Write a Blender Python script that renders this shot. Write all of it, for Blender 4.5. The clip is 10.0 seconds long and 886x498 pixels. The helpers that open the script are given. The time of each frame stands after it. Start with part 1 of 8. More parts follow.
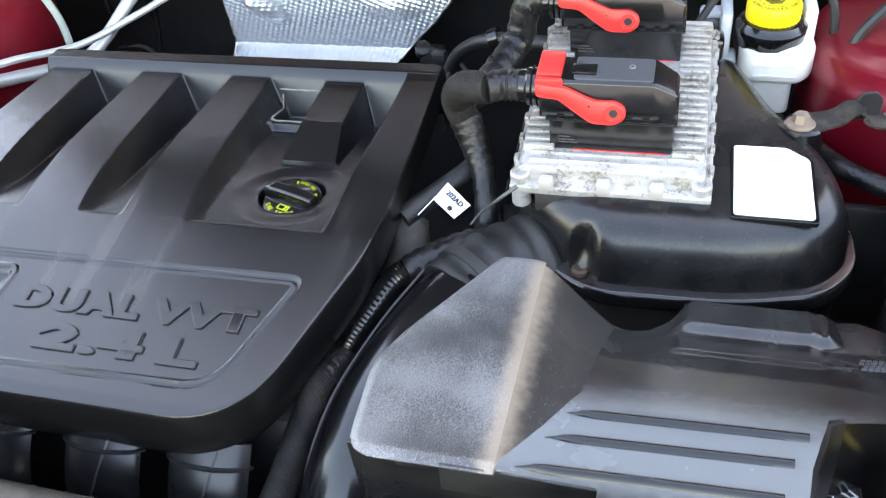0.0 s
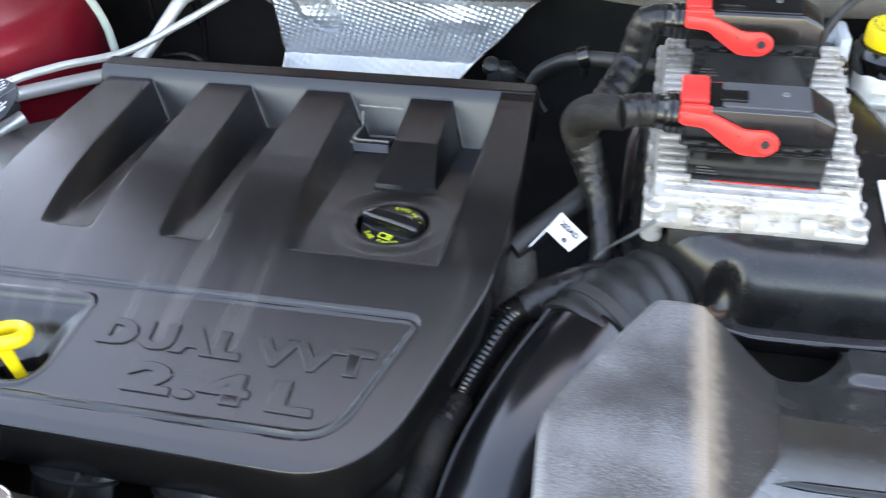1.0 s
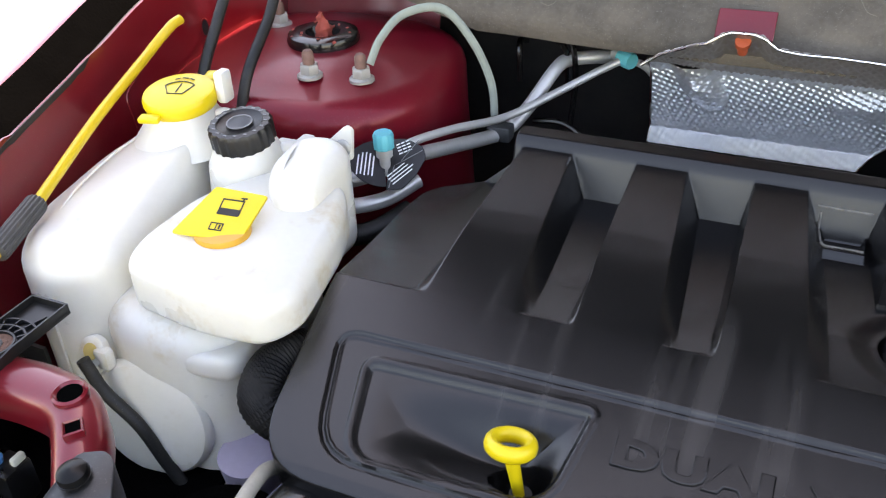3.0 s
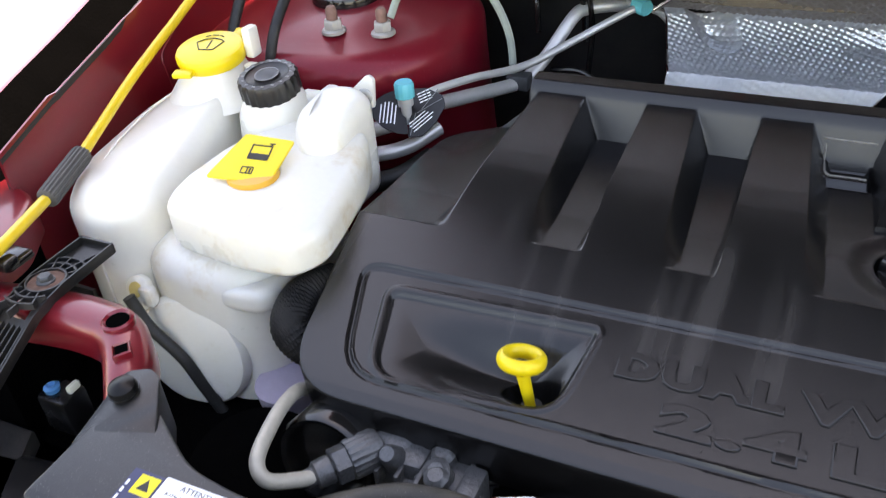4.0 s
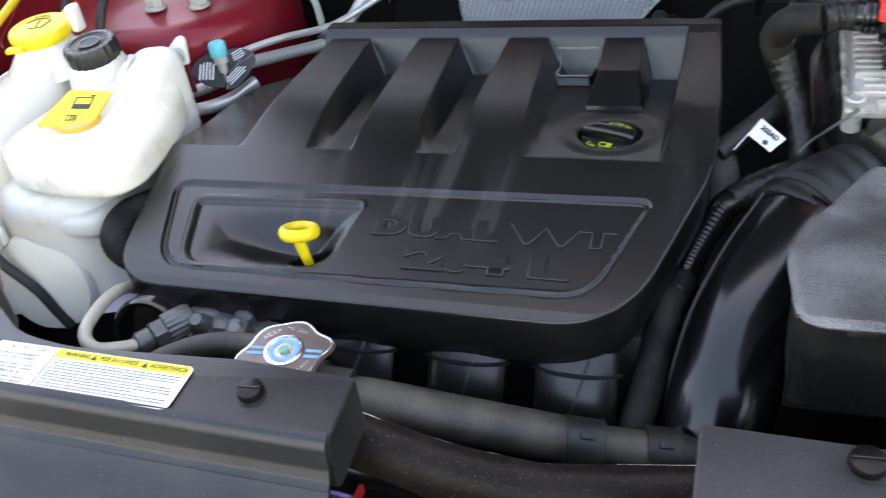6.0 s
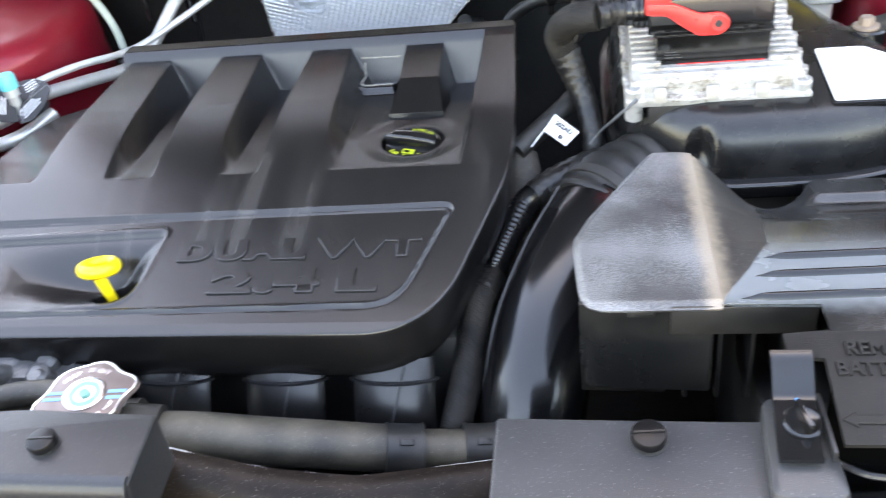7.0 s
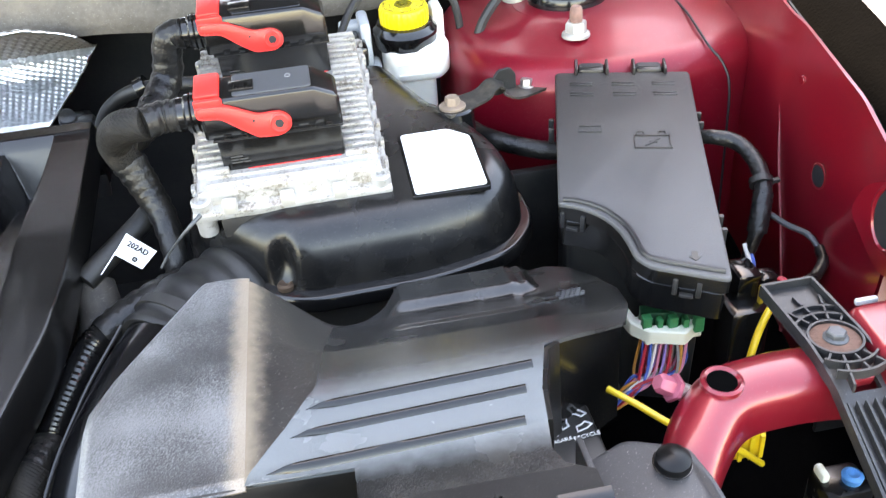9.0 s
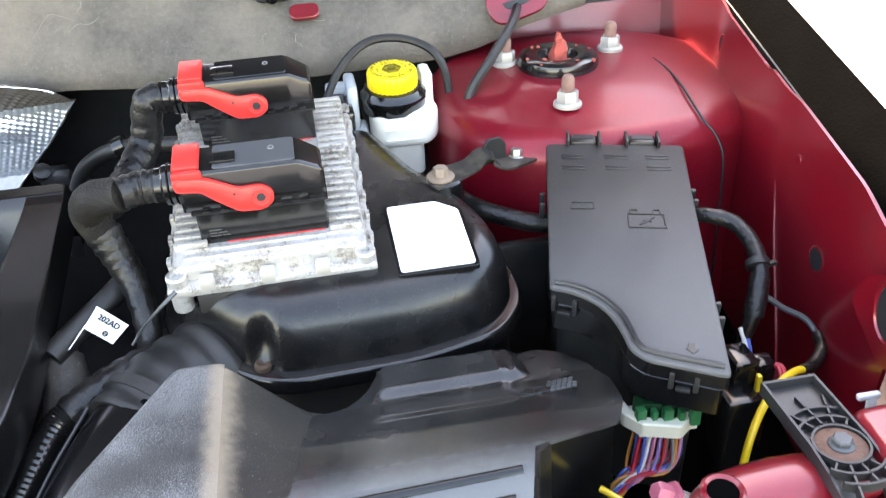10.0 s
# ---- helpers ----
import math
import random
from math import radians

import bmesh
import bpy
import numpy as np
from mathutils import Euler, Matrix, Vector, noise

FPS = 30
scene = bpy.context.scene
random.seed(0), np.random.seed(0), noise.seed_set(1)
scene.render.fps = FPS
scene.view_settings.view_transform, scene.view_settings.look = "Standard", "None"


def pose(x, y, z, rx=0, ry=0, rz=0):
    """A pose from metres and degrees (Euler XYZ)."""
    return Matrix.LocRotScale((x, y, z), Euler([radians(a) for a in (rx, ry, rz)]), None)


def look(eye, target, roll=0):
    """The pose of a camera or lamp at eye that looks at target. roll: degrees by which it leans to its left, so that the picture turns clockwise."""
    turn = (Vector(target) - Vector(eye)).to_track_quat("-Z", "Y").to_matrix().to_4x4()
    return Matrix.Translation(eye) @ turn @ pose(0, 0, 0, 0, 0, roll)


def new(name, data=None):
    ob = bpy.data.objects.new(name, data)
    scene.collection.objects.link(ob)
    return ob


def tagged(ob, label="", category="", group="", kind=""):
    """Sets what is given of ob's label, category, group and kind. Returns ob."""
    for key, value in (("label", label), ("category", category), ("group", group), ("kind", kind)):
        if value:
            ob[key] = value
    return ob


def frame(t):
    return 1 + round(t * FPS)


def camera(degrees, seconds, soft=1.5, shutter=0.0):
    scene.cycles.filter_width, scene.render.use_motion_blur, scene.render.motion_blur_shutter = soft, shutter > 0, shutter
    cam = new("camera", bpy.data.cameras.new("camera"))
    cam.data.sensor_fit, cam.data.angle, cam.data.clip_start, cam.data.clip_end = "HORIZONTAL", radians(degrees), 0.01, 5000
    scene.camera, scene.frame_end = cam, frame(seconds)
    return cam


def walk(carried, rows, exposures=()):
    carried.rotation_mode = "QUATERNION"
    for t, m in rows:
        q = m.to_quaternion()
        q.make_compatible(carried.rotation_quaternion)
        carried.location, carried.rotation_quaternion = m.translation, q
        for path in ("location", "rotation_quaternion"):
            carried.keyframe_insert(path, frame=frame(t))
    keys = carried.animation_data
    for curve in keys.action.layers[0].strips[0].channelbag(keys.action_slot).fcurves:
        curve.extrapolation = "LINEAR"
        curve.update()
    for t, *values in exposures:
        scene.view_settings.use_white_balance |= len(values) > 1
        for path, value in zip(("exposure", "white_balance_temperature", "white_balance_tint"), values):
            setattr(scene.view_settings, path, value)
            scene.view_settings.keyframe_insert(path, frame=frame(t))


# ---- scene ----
cam = camera(53.99, 10.0, soft=1.1, shutter=0.35)
# seconds, eye x, y, z, turns about x, y, z
PATH = [
    (0.0, 0.3564, -0.3537, 1.2836, 53.08, 4.24, 14.29),
    (0.5, 0.3323, -0.3257, 1.2780, 53.45, 2.79, 14.23),
    (1.0, 0.2169, -0.3248, 1.2709, 53.68, 2.19, 13.19),
    (1.5, 0.0863, -0.3235, 1.2704, 54.51, 1.17, 14.61),
    (2.0, -0.0266, -0.3143, 1.2686, 55.74, 0.64, 18.50),
    (2.5, -0.0877, -0.3191, 1.2768, 56.63, 0.97, 21.91),
    (2.7, -0.1060, -0.3239, 1.2829, 56.82, 1.14, 22.77),
    (3.8, -0.0799, -0.3539, 1.2824, 55.23, 4.38, 24.12),
    (4.0, -0.0645, -0.3713, 1.2805, 54.92, 4.54, 24.65),
    (4.5, -0.0199, -0.4159, 1.2814, 54.33, 5.64, 26.54),
    (5.0, 0.0331, -0.4512, 1.2718, 54.25, 6.58, 26.36),
    (5.5, 0.0853, -0.5003, 1.2646, 54.74, 7.13, 22.83),
    (5.7, 0.1075, -0.5077, 1.2630, 54.97, 7.11, 20.50),
    (6.8, 0.1830, -0.5007, 1.2507, 55.17, 7.31, 9.27),
    (7.0, 0.1889, -0.4940, 1.2556, 54.54, 6.85, 6.87),
    (7.5, 0.2517, -0.4499, 1.2315, 54.26, 5.62, -0.63),
    (8.0, 0.2982, -0.4168, 1.2235, 54.14, 4.83, -6.59),
    (8.5, 0.3252, -0.3957, 1.2267, 54.59, 4.67, -8.50),
    (9.0, 0.3544, -0.3748, 1.2406, 55.74, 4.34, -9.84),
    (9.5, 0.3587, -0.3587, 1.2459, 56.87, 3.59, -10.31),
    (10.0, 0.3591, -0.3318, 1.2546, 58.13, 2.87, -10.27),
]
# seconds, stops, white balance
EXPO = [
    (0.0, 3.65, 9350, 15), (0.5, 3.45, 9300, 15), (1.0, 3.6, 9300, 15), (1.5, 3.9, 9300, 16), (2.2, 3.3, 9500, 20), (2.6, 2.65, 9700, 21), (3.2, 2.6, 9700, 20),
    (4.5, 2.6, 9700, 20), (5.5, 2.7, 9500, 19), (6.3, 3.1, 9500, 16), (7.0, 3.9, 9700, 16), (8.0, 4.05, 9800, 16), (9.0, 3.92, 9900, 15), (10.0, 3.72, 9700, 15),
]
walk(cam, [(t, pose(x, y, z, a, b, c)) for t, x, y, z, a, b, c in PATH], EXPO)

# ---- world and light ----
SUN_EL, SUN_AZ = 58.0, 0.0          # elevation; azimuth from the windscreen side, towards the driver side
world = bpy.data.worlds.new("world")
scene.world = world
world.use_nodes = True
wn = world.node_tree
sky = wn.nodes.new("ShaderNodeTexSky")
sky.sky_type, sky.sun_disc = "NISHITA", False
sky.sun_elevation, sky.sun_rotation = radians(SUN_EL), radians(SUN_AZ)
sky.dust_density = 0.7
wn.links.new(sky.outputs[0], wn.nodes["Background"].inputs[0])
wn.nodes["Background"].inputs[1].default_value = 0.15
sun = new("sun", bpy.data.lights.new("sun", "SUN"))
sun.data.energy, sun.data.angle, sun.data.color = 3.0, radians(2), (1.0, 0.94, 0.86)
SUN_FROM = Vector((math.sin(radians(SUN_AZ)) * math.cos(radians(SUN_EL)), math.cos(radians(SUN_AZ)) * math.cos(radians(SUN_EL)), math.sin(radians(SUN_EL))))
sun.matrix_world = look(SUN_FROM * 20, (0, 0, 0))


# ---- materials ----
def mat(name, color, rough=0.5, metal=0.0, vary=0.12, scale=18.0, bump=0.0, bump_scale=400.0, dust=0.0, dust_color=(0.32, 0.28, 0.23),
        coat=0.0, trans=0.0, sss=0.0, spec=0.5, rough_vary=0.1, fine=160.0, speck=0.0):
    m = bpy.data.materials.new(name)
    m.use_nodes = True
    nt = m.node_tree
    n, l = nt.nodes, nt.links
    b = n["Principled BSDF"]
    b.inputs["Metallic"].default_value = metal
    b.inputs["Coat Weight"].default_value = coat
    b.inputs["Coat Roughness"].default_value = 0.12
    b.inputs["Transmission Weight"].default_value = trans
    b.inputs["Specular IOR Level"].default_value = spec
    if sss:
        b.inputs["Subsurface Weight"].default_value = sss
        b.inputs["Subsurface Radius"].default_value = (0.02, 0.018, 0.014)
        b.inputs["Subsurface Scale"].default_value = 0.5
    tc = n.new("ShaderNodeTexCoord")
    n1 = n.new("ShaderNodeTexNoise")
    n1.inputs["Scale"].default_value, n1.inputs["Detail"].default_value = scale, 5.0
    n2 = n.new("ShaderNodeTexNoise")
    n2.inputs["Scale"].default_value, n2.inputs["Detail"].default_value = fine, 3.0
    for q in (n1, n2):
        l.new(tc.outputs["Object"], q.inputs["Vector"])
    # coarse and fine tone
    mx = n.new("ShaderNodeMath")
    mx.operation = "MULTIPLY_ADD"
    l.new(n1.outputs["Fac"], mx.inputs[0])
    mx.inputs[1].default_value = 2 * vary
    mx.inputs[2].default_value = 1 - vary
    mf = n.new("ShaderNodeMath")
    mf.operation = "MULTIPLY_ADD"
    l.new(n2.outputs["Fac"], mf.inputs[0])
    mf.inputs[1].default_value = vary
    mf.inputs[2].default_value = -vary / 2
    ad = n.new("ShaderNodeMath")
    l.new(mx.outputs[0], ad.inputs[0])
    l.new(mf.outputs[0], ad.inputs[1])
    sc = n.new("ShaderNodeVectorMath")
    sc.operation = "SCALE"
    sc.inputs[0].default_value = color
    l.new(ad.outputs[0], sc.inputs["Scale"])
    out = sc.outputs[0]
    if dust:
        rp = n.new("ShaderNodeValToRGB")
        rp.color_ramp.elements[0].position, rp.color_ramp.elements[1].position = 0.42, 0.78
        l.new(n1.outputs["Fac"], rp.inputs[0])
        dm = n.new("ShaderNodeMath")
        dm.operation = "MULTIPLY"
        l.new(rp.outputs[0], dm.inputs[0])
        dm.inputs[1].default_value = dust
        mm = n.new("ShaderNodeMix")
        mm.data_type = "RGBA"
        l.new(dm.outputs[0], mm.inputs[0])
        l.new(out, mm.inputs[6])
        mm.inputs[7].default_value = (*dust_color, 1)
        out = mm.outputs[2]
    if speck:
        n3 = n.new("ShaderNodeTexNoise")
        n3.inputs["Scale"].default_value, n3.inputs["Detail"].default_value = 900.0, 2.0
        l.new(tc.outputs["Object"], n3.inputs["Vector"])
        r3 = n.new("ShaderNodeValToRGB")
        r3.color_ramp.elements[0].position, r3.color_ramp.elements[1].position = 0.66, 0.74
        l.new(n3.outputs["Fac"], r3.inputs[0])
        sm = n.new("ShaderNodeMath")
        sm.operation = "MULTIPLY"
        l.new(r3.outputs[0], sm.inputs[0])
        sm.inputs[1].default_value = speck
        m3 = n.new("ShaderNodeMix")
        m3.data_type = "RGBA"
        l.new(sm.outputs[0], m3.inputs[0])
        l.new(out, m3.inputs[6])
        m3.inputs[7].default_value = (0.55, 0.52, 0.47, 1)
        out = m3.outputs[2]
    l.new(out, b.inputs["Base Color"])
    rr = n.new("ShaderNodeMath")
    rr.operation = "MULTIPLY_ADD"
    l.new(n1.outputs["Fac"], rr.inputs[0])
    rr.inputs[1].default_value = 2 * rough_vary
    rr.inputs[2].default_value = rough - rough_vary
    l.new(rr.outputs[0], b.inputs["Roughness"])
    if bump:
        bn = n.new("ShaderNodeTexNoise")
        bn.inputs["Scale"].default_value, bn.inputs["Detail"].default_value = bump_scale, 2.0
        l.new(tc.outputs["Object"], bn.inputs["Vector"])
        bp = n.new("ShaderNodeBump")
        bp.inputs["Strength"].default_value, bp.inputs["Distance"].default_value = bump, 0.001
        l.new(bn.outputs["Fac"], bp.inputs["Height"])
        l.new(bp.outputs[0], b.inputs["Normal"])
    return m


def weave(m, scale, strength=0.6, dist=0.0008):
    """A woven or knurled relief on a material."""
    n, l = m.node_tree.nodes, m.node_tree.links
    tc = n.new("ShaderNodeTexCoord")
    hs = []
    for turn in (45, -45):
        mp = n.new("ShaderNodeMapping")
        mp.inputs["Rotation"].default_value = (radians(turn), radians(turn), radians(turn))
        w = n.new("ShaderNodeTexWave")
        w.inputs["Scale"].default_value = scale
        l.new(tc.outputs["Object"], mp.inputs[0])
        l.new(mp.outputs[0], w.inputs["Vector"])
        hs.append(w)
    mu = n.new("ShaderNodeMath")
    mu.operation = "MAXIMUM"
    l.new(hs[0].outputs["Fac"], mu.inputs[0])
    l.new(hs[1].outputs["Fac"], mu.inputs[1])
    bp = n.new("ShaderNodeBump")
    bp.inputs["Strength"].default_value, bp.inputs["Distance"].default_value = strength, dist
    l.new(mu.outputs[0], bp.inputs["Height"])
    l.new(bp.outputs[0], n["Principled BSDF"].inputs["Normal"])
    return m


COVER = mat("cover_plastic", (0.0058, 0.0054, 0.0054), 0.25, spec=0.6, vary=0.25, scale=7, bump=0.12, bump_scale=1500, dust=0.012, speck=0.03, rough_vary=0.06)
PLASTIC = mat("black_plastic", (0.008, 0.0078, 0.0078), 0.34, vary=0.2, scale=12, bump=0.1, bump_scale=900, dust=0.06, speck=0.1)
GLOSS = mat("smooth_black_plastic", (0.005, 0.005, 0.0053), 0.17, spec=0.6, vary=0.2, scale=14, dust=0.03, speck=0.05)
DUCT = mat("duct_plastic", (0.009, 0.009, 0.009), 0.30, spec=0.45, vary=0.3, scale=22, bump=0.05, bump_scale=900, dust=0.05, speck=0.04, rough_vary=0.10)
DUSTY = mat("dusty_textured_plastic", (0.020, 0.020, 0.020), 0.40, spec=0.9, vary=0.35, scale=26, bump=0.45, bump_scale=620, dust=0.3, dust_color=(0.11, 0.11, 0.11), speck=0.2, fine=300)
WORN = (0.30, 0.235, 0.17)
SHROUD = mat("grey_black_plastic", (0.0125, 0.0130, 0.0145), 0.36, vary=0.15, scale=10, bump=0.2, bump_scale=1200, dust=0.06, speck=0.2)
PALESHROUD = mat("dusty_grey_black_plastic", (0.030, 0.0305, 0.032), 0.40, vary=0.2, scale=12, bump=0.2, bump_scale=1200, dust=0.12, dust_color=(0.16, 0.155, 0.15), speck=0.3)
RUBBER = mat("black_rubber", (0.010, 0.010, 0.010), 0.5, vary=0.3, scale=25, dust=0.08, speck=0.1)
HOSE = mat("dusty_rubber_hose", (0.024, 0.021, 0.016), 0.55, vary=0.35, scale=15, dust=0.8, dust_color=(0.14, 0.118, 0.085), bump=0.2, bump_scale=300, speck=0.3)
TAPE = mat("harness_tape", (0.006, 0.006, 0.0063), 0.34, spec=0.4, vary=0.4, scale=60, bump=1.0, bump_scale=210, dust=0.05, speck=0.12, rough_vary=0.2)
SLEEVE = weave(mat("woven_sleeve", (0.0055, 0.0055, 0.0058), 0.62, spec=0.2, vary=0.3, scale=30, dust=0.1), 120)
DARK = mat("grimy_dark_metal", (0.02, 0.019, 0.018), 0.6, 0.0, vary=0.4, scale=20, dust=0.25, dust_color=(0.06, 0.05, 0.042), bump=0.4, bump_scale=120)
RED = mat("red_metallic_paint", (0.205, 0.003, 0.0115), 0.37, 0.30, vary=0.1, scale=9, coat=0.85, dust=0.04, rough_vary=0.05, speck=0.05)
REDDUSTY = mat("dusty_red_paint", (0.22, 0.008, 0.018), 0.4, 0.25, vary=0.15, scale=14, coat=0.6, dust=0.22, dust_color=(0.2, 0.12, 0.1), speck=0.25)
STUDRUST = mat("rusted_stud", (0.24, 0.13, 0.10), 0.8, 0.1, vary=0.4, scale=120, bump=0.5, bump_scale=500)
NUT = mat("dull_zinc_nut", (0.42, 0.40, 0.36), 0.5, 0.5, vary=0.25, scale=90, dust=0.3)
WHITE = mat("milky_plastic", (0.80, 0.775, 0.70), 0.30, vary=0.06, scale=9, sss=0.35, dust=0.3, dust_color=(0.66, 0.56, 0.38), rough_vary=0.12)
YELLOW = mat("yellow_plastic", (0.85, 0.6, 0.02), 0.35, vary=0.06, scale=20)
YELTAG = mat("yellow_tag", (0.88, 0.62, 0.02), 0.4, vary=0.05, scale=12)
YELPAINT = mat("yellow_paint", (0.75, 0.5, 0.03), 0.35, vary=0.12, scale=20, coat=0.3)
ORANGE = mat("amber_plastic", (0.75, 0.36, 0.03), 0.4, vary=0.08)
REDPL = mat("red_plastic", (0.75, 0.035, 0.03), 0.38, vary=0.08, scale=25, bump=0.1)
TEAL = mat("teal_plastic", (0.06, 0.52, 0.58), 0.4, vary=0.05)
BLUE = mat("blue_plastic", (0.03, 0.22, 0.5), 0.4, vary=0.05)
GREEN = mat("green_plastic", (0.008, 0.17, 0.06), 0.4, vary=0.2, scale=80)
IVORY = mat("ivory_plastic", (0.72, 0.72, 0.6), 0.4, vary=0.06)
SILVER = mat("aluminium_pipe", (0.72, 0.70, 0.67), 0.38, 0.55, vary=0.15, scale=30, dust=0.15)
DULLALU = mat("dull_aluminium", (0.50, 0.475, 0.43), 0.5, 0.3, vary=0.12, scale=30, dust=0.2, bump=0.2)
FOIL = mat("heat_shield_foil", (0.88, 0.90, 0.92), 0.36, 0.75, vary=0.12, scale=20, dust=0.1)
FLANGE = mat("perforated_shield_rim", (0.42, 0.38, 0.34), 0.42, 0.7, vary=0.25, scale=40, dust=0.3, dust_color=(0.2, 0.17, 0.14))
CAST = mat("cast_aluminium", (0.54, 0.525, 0.50), 0.34, 0.45, vary=0.30, scale=60, bump=0.35, bump_scale=260, dust=0.6, dust_color=(0.33, 0.28, 0.21), fine=140)
STEEL = mat("zinc_steel", (0.5, 0.49, 0.46), 0.4, 0.9, vary=0.2, scale=60, dust=0.25)
GREYMETAL = mat("grimy_cast_metal", (0.085, 0.09, 0.095), 0.48, 0.5, vary=0.4, scale=45, bump=0.6, bump_scale=200, dust=0.3, dust_color=(0.08, 0.08, 0.08))
FELT = mat("grey_felt", (0.125, 0.110, 0.092), 0.95, vary=0.55, scale=11, bump=1.0, bump_scale=220, dust=0.6, dust_color=(0.23, 0.185, 0.14), speck=0.45, spec=0.1)
PAPER = mat("white_label", (0.84, 0.84, 0.83), 0.45, vary=0.04, scale=20)
BOLTBROWN = mat("browned_bolt", (0.27, 0.20, 0.15), 0.6, 0.35, vary=0.35, scale=110, bump=0.4, bump_scale=500)
OLIVE = mat("olive_print", (0.16, 0.13, 0.01), 0.5, vary=0.1)
MOULD = mat("worn_moulded_print", (0.07, 0.07, 0.072), 0.4, vary=0.2, scale=60)
# near-black colour that stands in for the shade inside holes and openings
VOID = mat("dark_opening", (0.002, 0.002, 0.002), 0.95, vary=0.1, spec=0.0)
PINK = mat("faded_pink_paint", (0.30, 0.065, 0.10), 0.4, 0.2, vary=0.2, scale=80)
TUBE = mat("glossy_tube_plastic", (0.0035, 0.0035, 0.004), 0.19, spec=0.6, vary=0.2, scale=20, speck=0.05, rough_vary=0.04)
FOILEDGE = mat("pale_foil_edge", (0.8, 0.78, 0.74), 0.5, 0.15, vary=0.15, scale=80)
INK = mat("black_ink", (0.012, 0.012, 0.014), 0.5, vary=0.05)
NAVY = mat("dark_blue_print", (0.03, 0.035, 0.09), 0.5, vary=0.1)
REDINK = mat("red_print", (0.5, 0.02, 0.03), 0.5, vary=0.1)
GREYINK = mat("grey_print", (0.2, 0.2, 0.205), 0.5, vary=0.1)
YELINK = mat("yellow_print", (0.82, 0.66, 0.02), 0.45, vary=0.04)
LIME = mat("lime_print", (0.6, 0.65, 0.03), 0.5, vary=0.05)
CHROME = mat("worn_plated_cap", (0.17, 0.125, 0.11), 0.40, 0.35, vary=0.15, scale=40, dust=0.2, dust_color=(0.3, 0.25, 0.24))
CAPEDGE = mat("bright_plated_edge", (0.8, 0.78, 0.76), 0.25, 1.0, vary=0.1)
SKYINK = mat("light_blue_print", (0.12, 0.42, 0.7), 0.4, vary=0.05)
GRIP = mat("ribbed_grip_rubber", (0.045, 0.046, 0.047), 0.6, vary=0.15, dust=0.15)
CONCRETE = mat("pale_concrete", (0.165, 0.178, 0.205), 0.85, vary=0.1, scale=2.5, bump=0.3, bump_scale=60)
HOODMAT = mat("hood_liner", (0.018, 0.018, 0.020), 0.9, vary=0.2, scale=6, bump=0.5, bump_scale=80)
WIRES = {"red": mat("red_wire", (0.5, 0.03, 0.05), 0.4), "blue": mat("blue_wire", (0.05, 0.12, 0.45), 0.4), "white": mat("white_wire", (0.7, 0.68, 0.65), 0.4),
         "pink": mat("pink_wire", (0.6, 0.2, 0.3), 0.4), "violet": mat("violet_wire", (0.3, 0.2, 0.5), 0.4), "orange": mat("orange_wire", (0.6, 0.25, 0.05), 0.4), "grey": mat("grey_wire", (0.25, 0.25, 0.26), 0.4)}


# black foam; it also stands in for shade under panels and rails
FOAMSHADE = mat("black_foam_and_shade", (0.0014, 0.0014, 0.0015), 0.95, vary=0.4, scale=30, bump=0.8, bump_scale=300, dust=0.1, dust_color=(0.005, 0.0045, 0.004), spec=0.01)


def wear_sheen_band(m, lo, mid, hi, end, color=(0.26, 0.25, 0.235), amount=0.75, axis="Y", ragged=0.035):
    """Wear or painted sheen in a band along one axis, broken up by noise."""
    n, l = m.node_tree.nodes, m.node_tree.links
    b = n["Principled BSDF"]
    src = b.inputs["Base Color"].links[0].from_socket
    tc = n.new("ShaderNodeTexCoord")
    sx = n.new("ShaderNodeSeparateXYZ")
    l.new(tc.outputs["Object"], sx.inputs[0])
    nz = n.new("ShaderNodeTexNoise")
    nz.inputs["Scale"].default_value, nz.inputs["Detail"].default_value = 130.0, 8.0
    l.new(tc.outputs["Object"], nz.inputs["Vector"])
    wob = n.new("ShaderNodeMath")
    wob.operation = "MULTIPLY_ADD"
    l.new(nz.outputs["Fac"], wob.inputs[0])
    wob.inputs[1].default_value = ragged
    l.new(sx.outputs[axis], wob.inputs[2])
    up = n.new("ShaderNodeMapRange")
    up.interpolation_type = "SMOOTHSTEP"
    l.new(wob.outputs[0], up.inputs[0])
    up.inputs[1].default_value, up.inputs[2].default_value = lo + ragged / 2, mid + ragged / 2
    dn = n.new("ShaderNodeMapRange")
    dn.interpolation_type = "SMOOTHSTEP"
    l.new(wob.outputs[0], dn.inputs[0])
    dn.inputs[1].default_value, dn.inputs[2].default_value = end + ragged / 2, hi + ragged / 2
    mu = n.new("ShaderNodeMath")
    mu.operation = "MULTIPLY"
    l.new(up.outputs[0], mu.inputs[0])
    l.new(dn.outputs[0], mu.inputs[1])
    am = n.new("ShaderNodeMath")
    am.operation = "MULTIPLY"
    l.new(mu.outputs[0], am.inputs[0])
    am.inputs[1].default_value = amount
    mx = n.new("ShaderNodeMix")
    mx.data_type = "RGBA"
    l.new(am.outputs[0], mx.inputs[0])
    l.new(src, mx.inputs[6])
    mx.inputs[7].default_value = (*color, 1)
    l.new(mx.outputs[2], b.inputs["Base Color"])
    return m


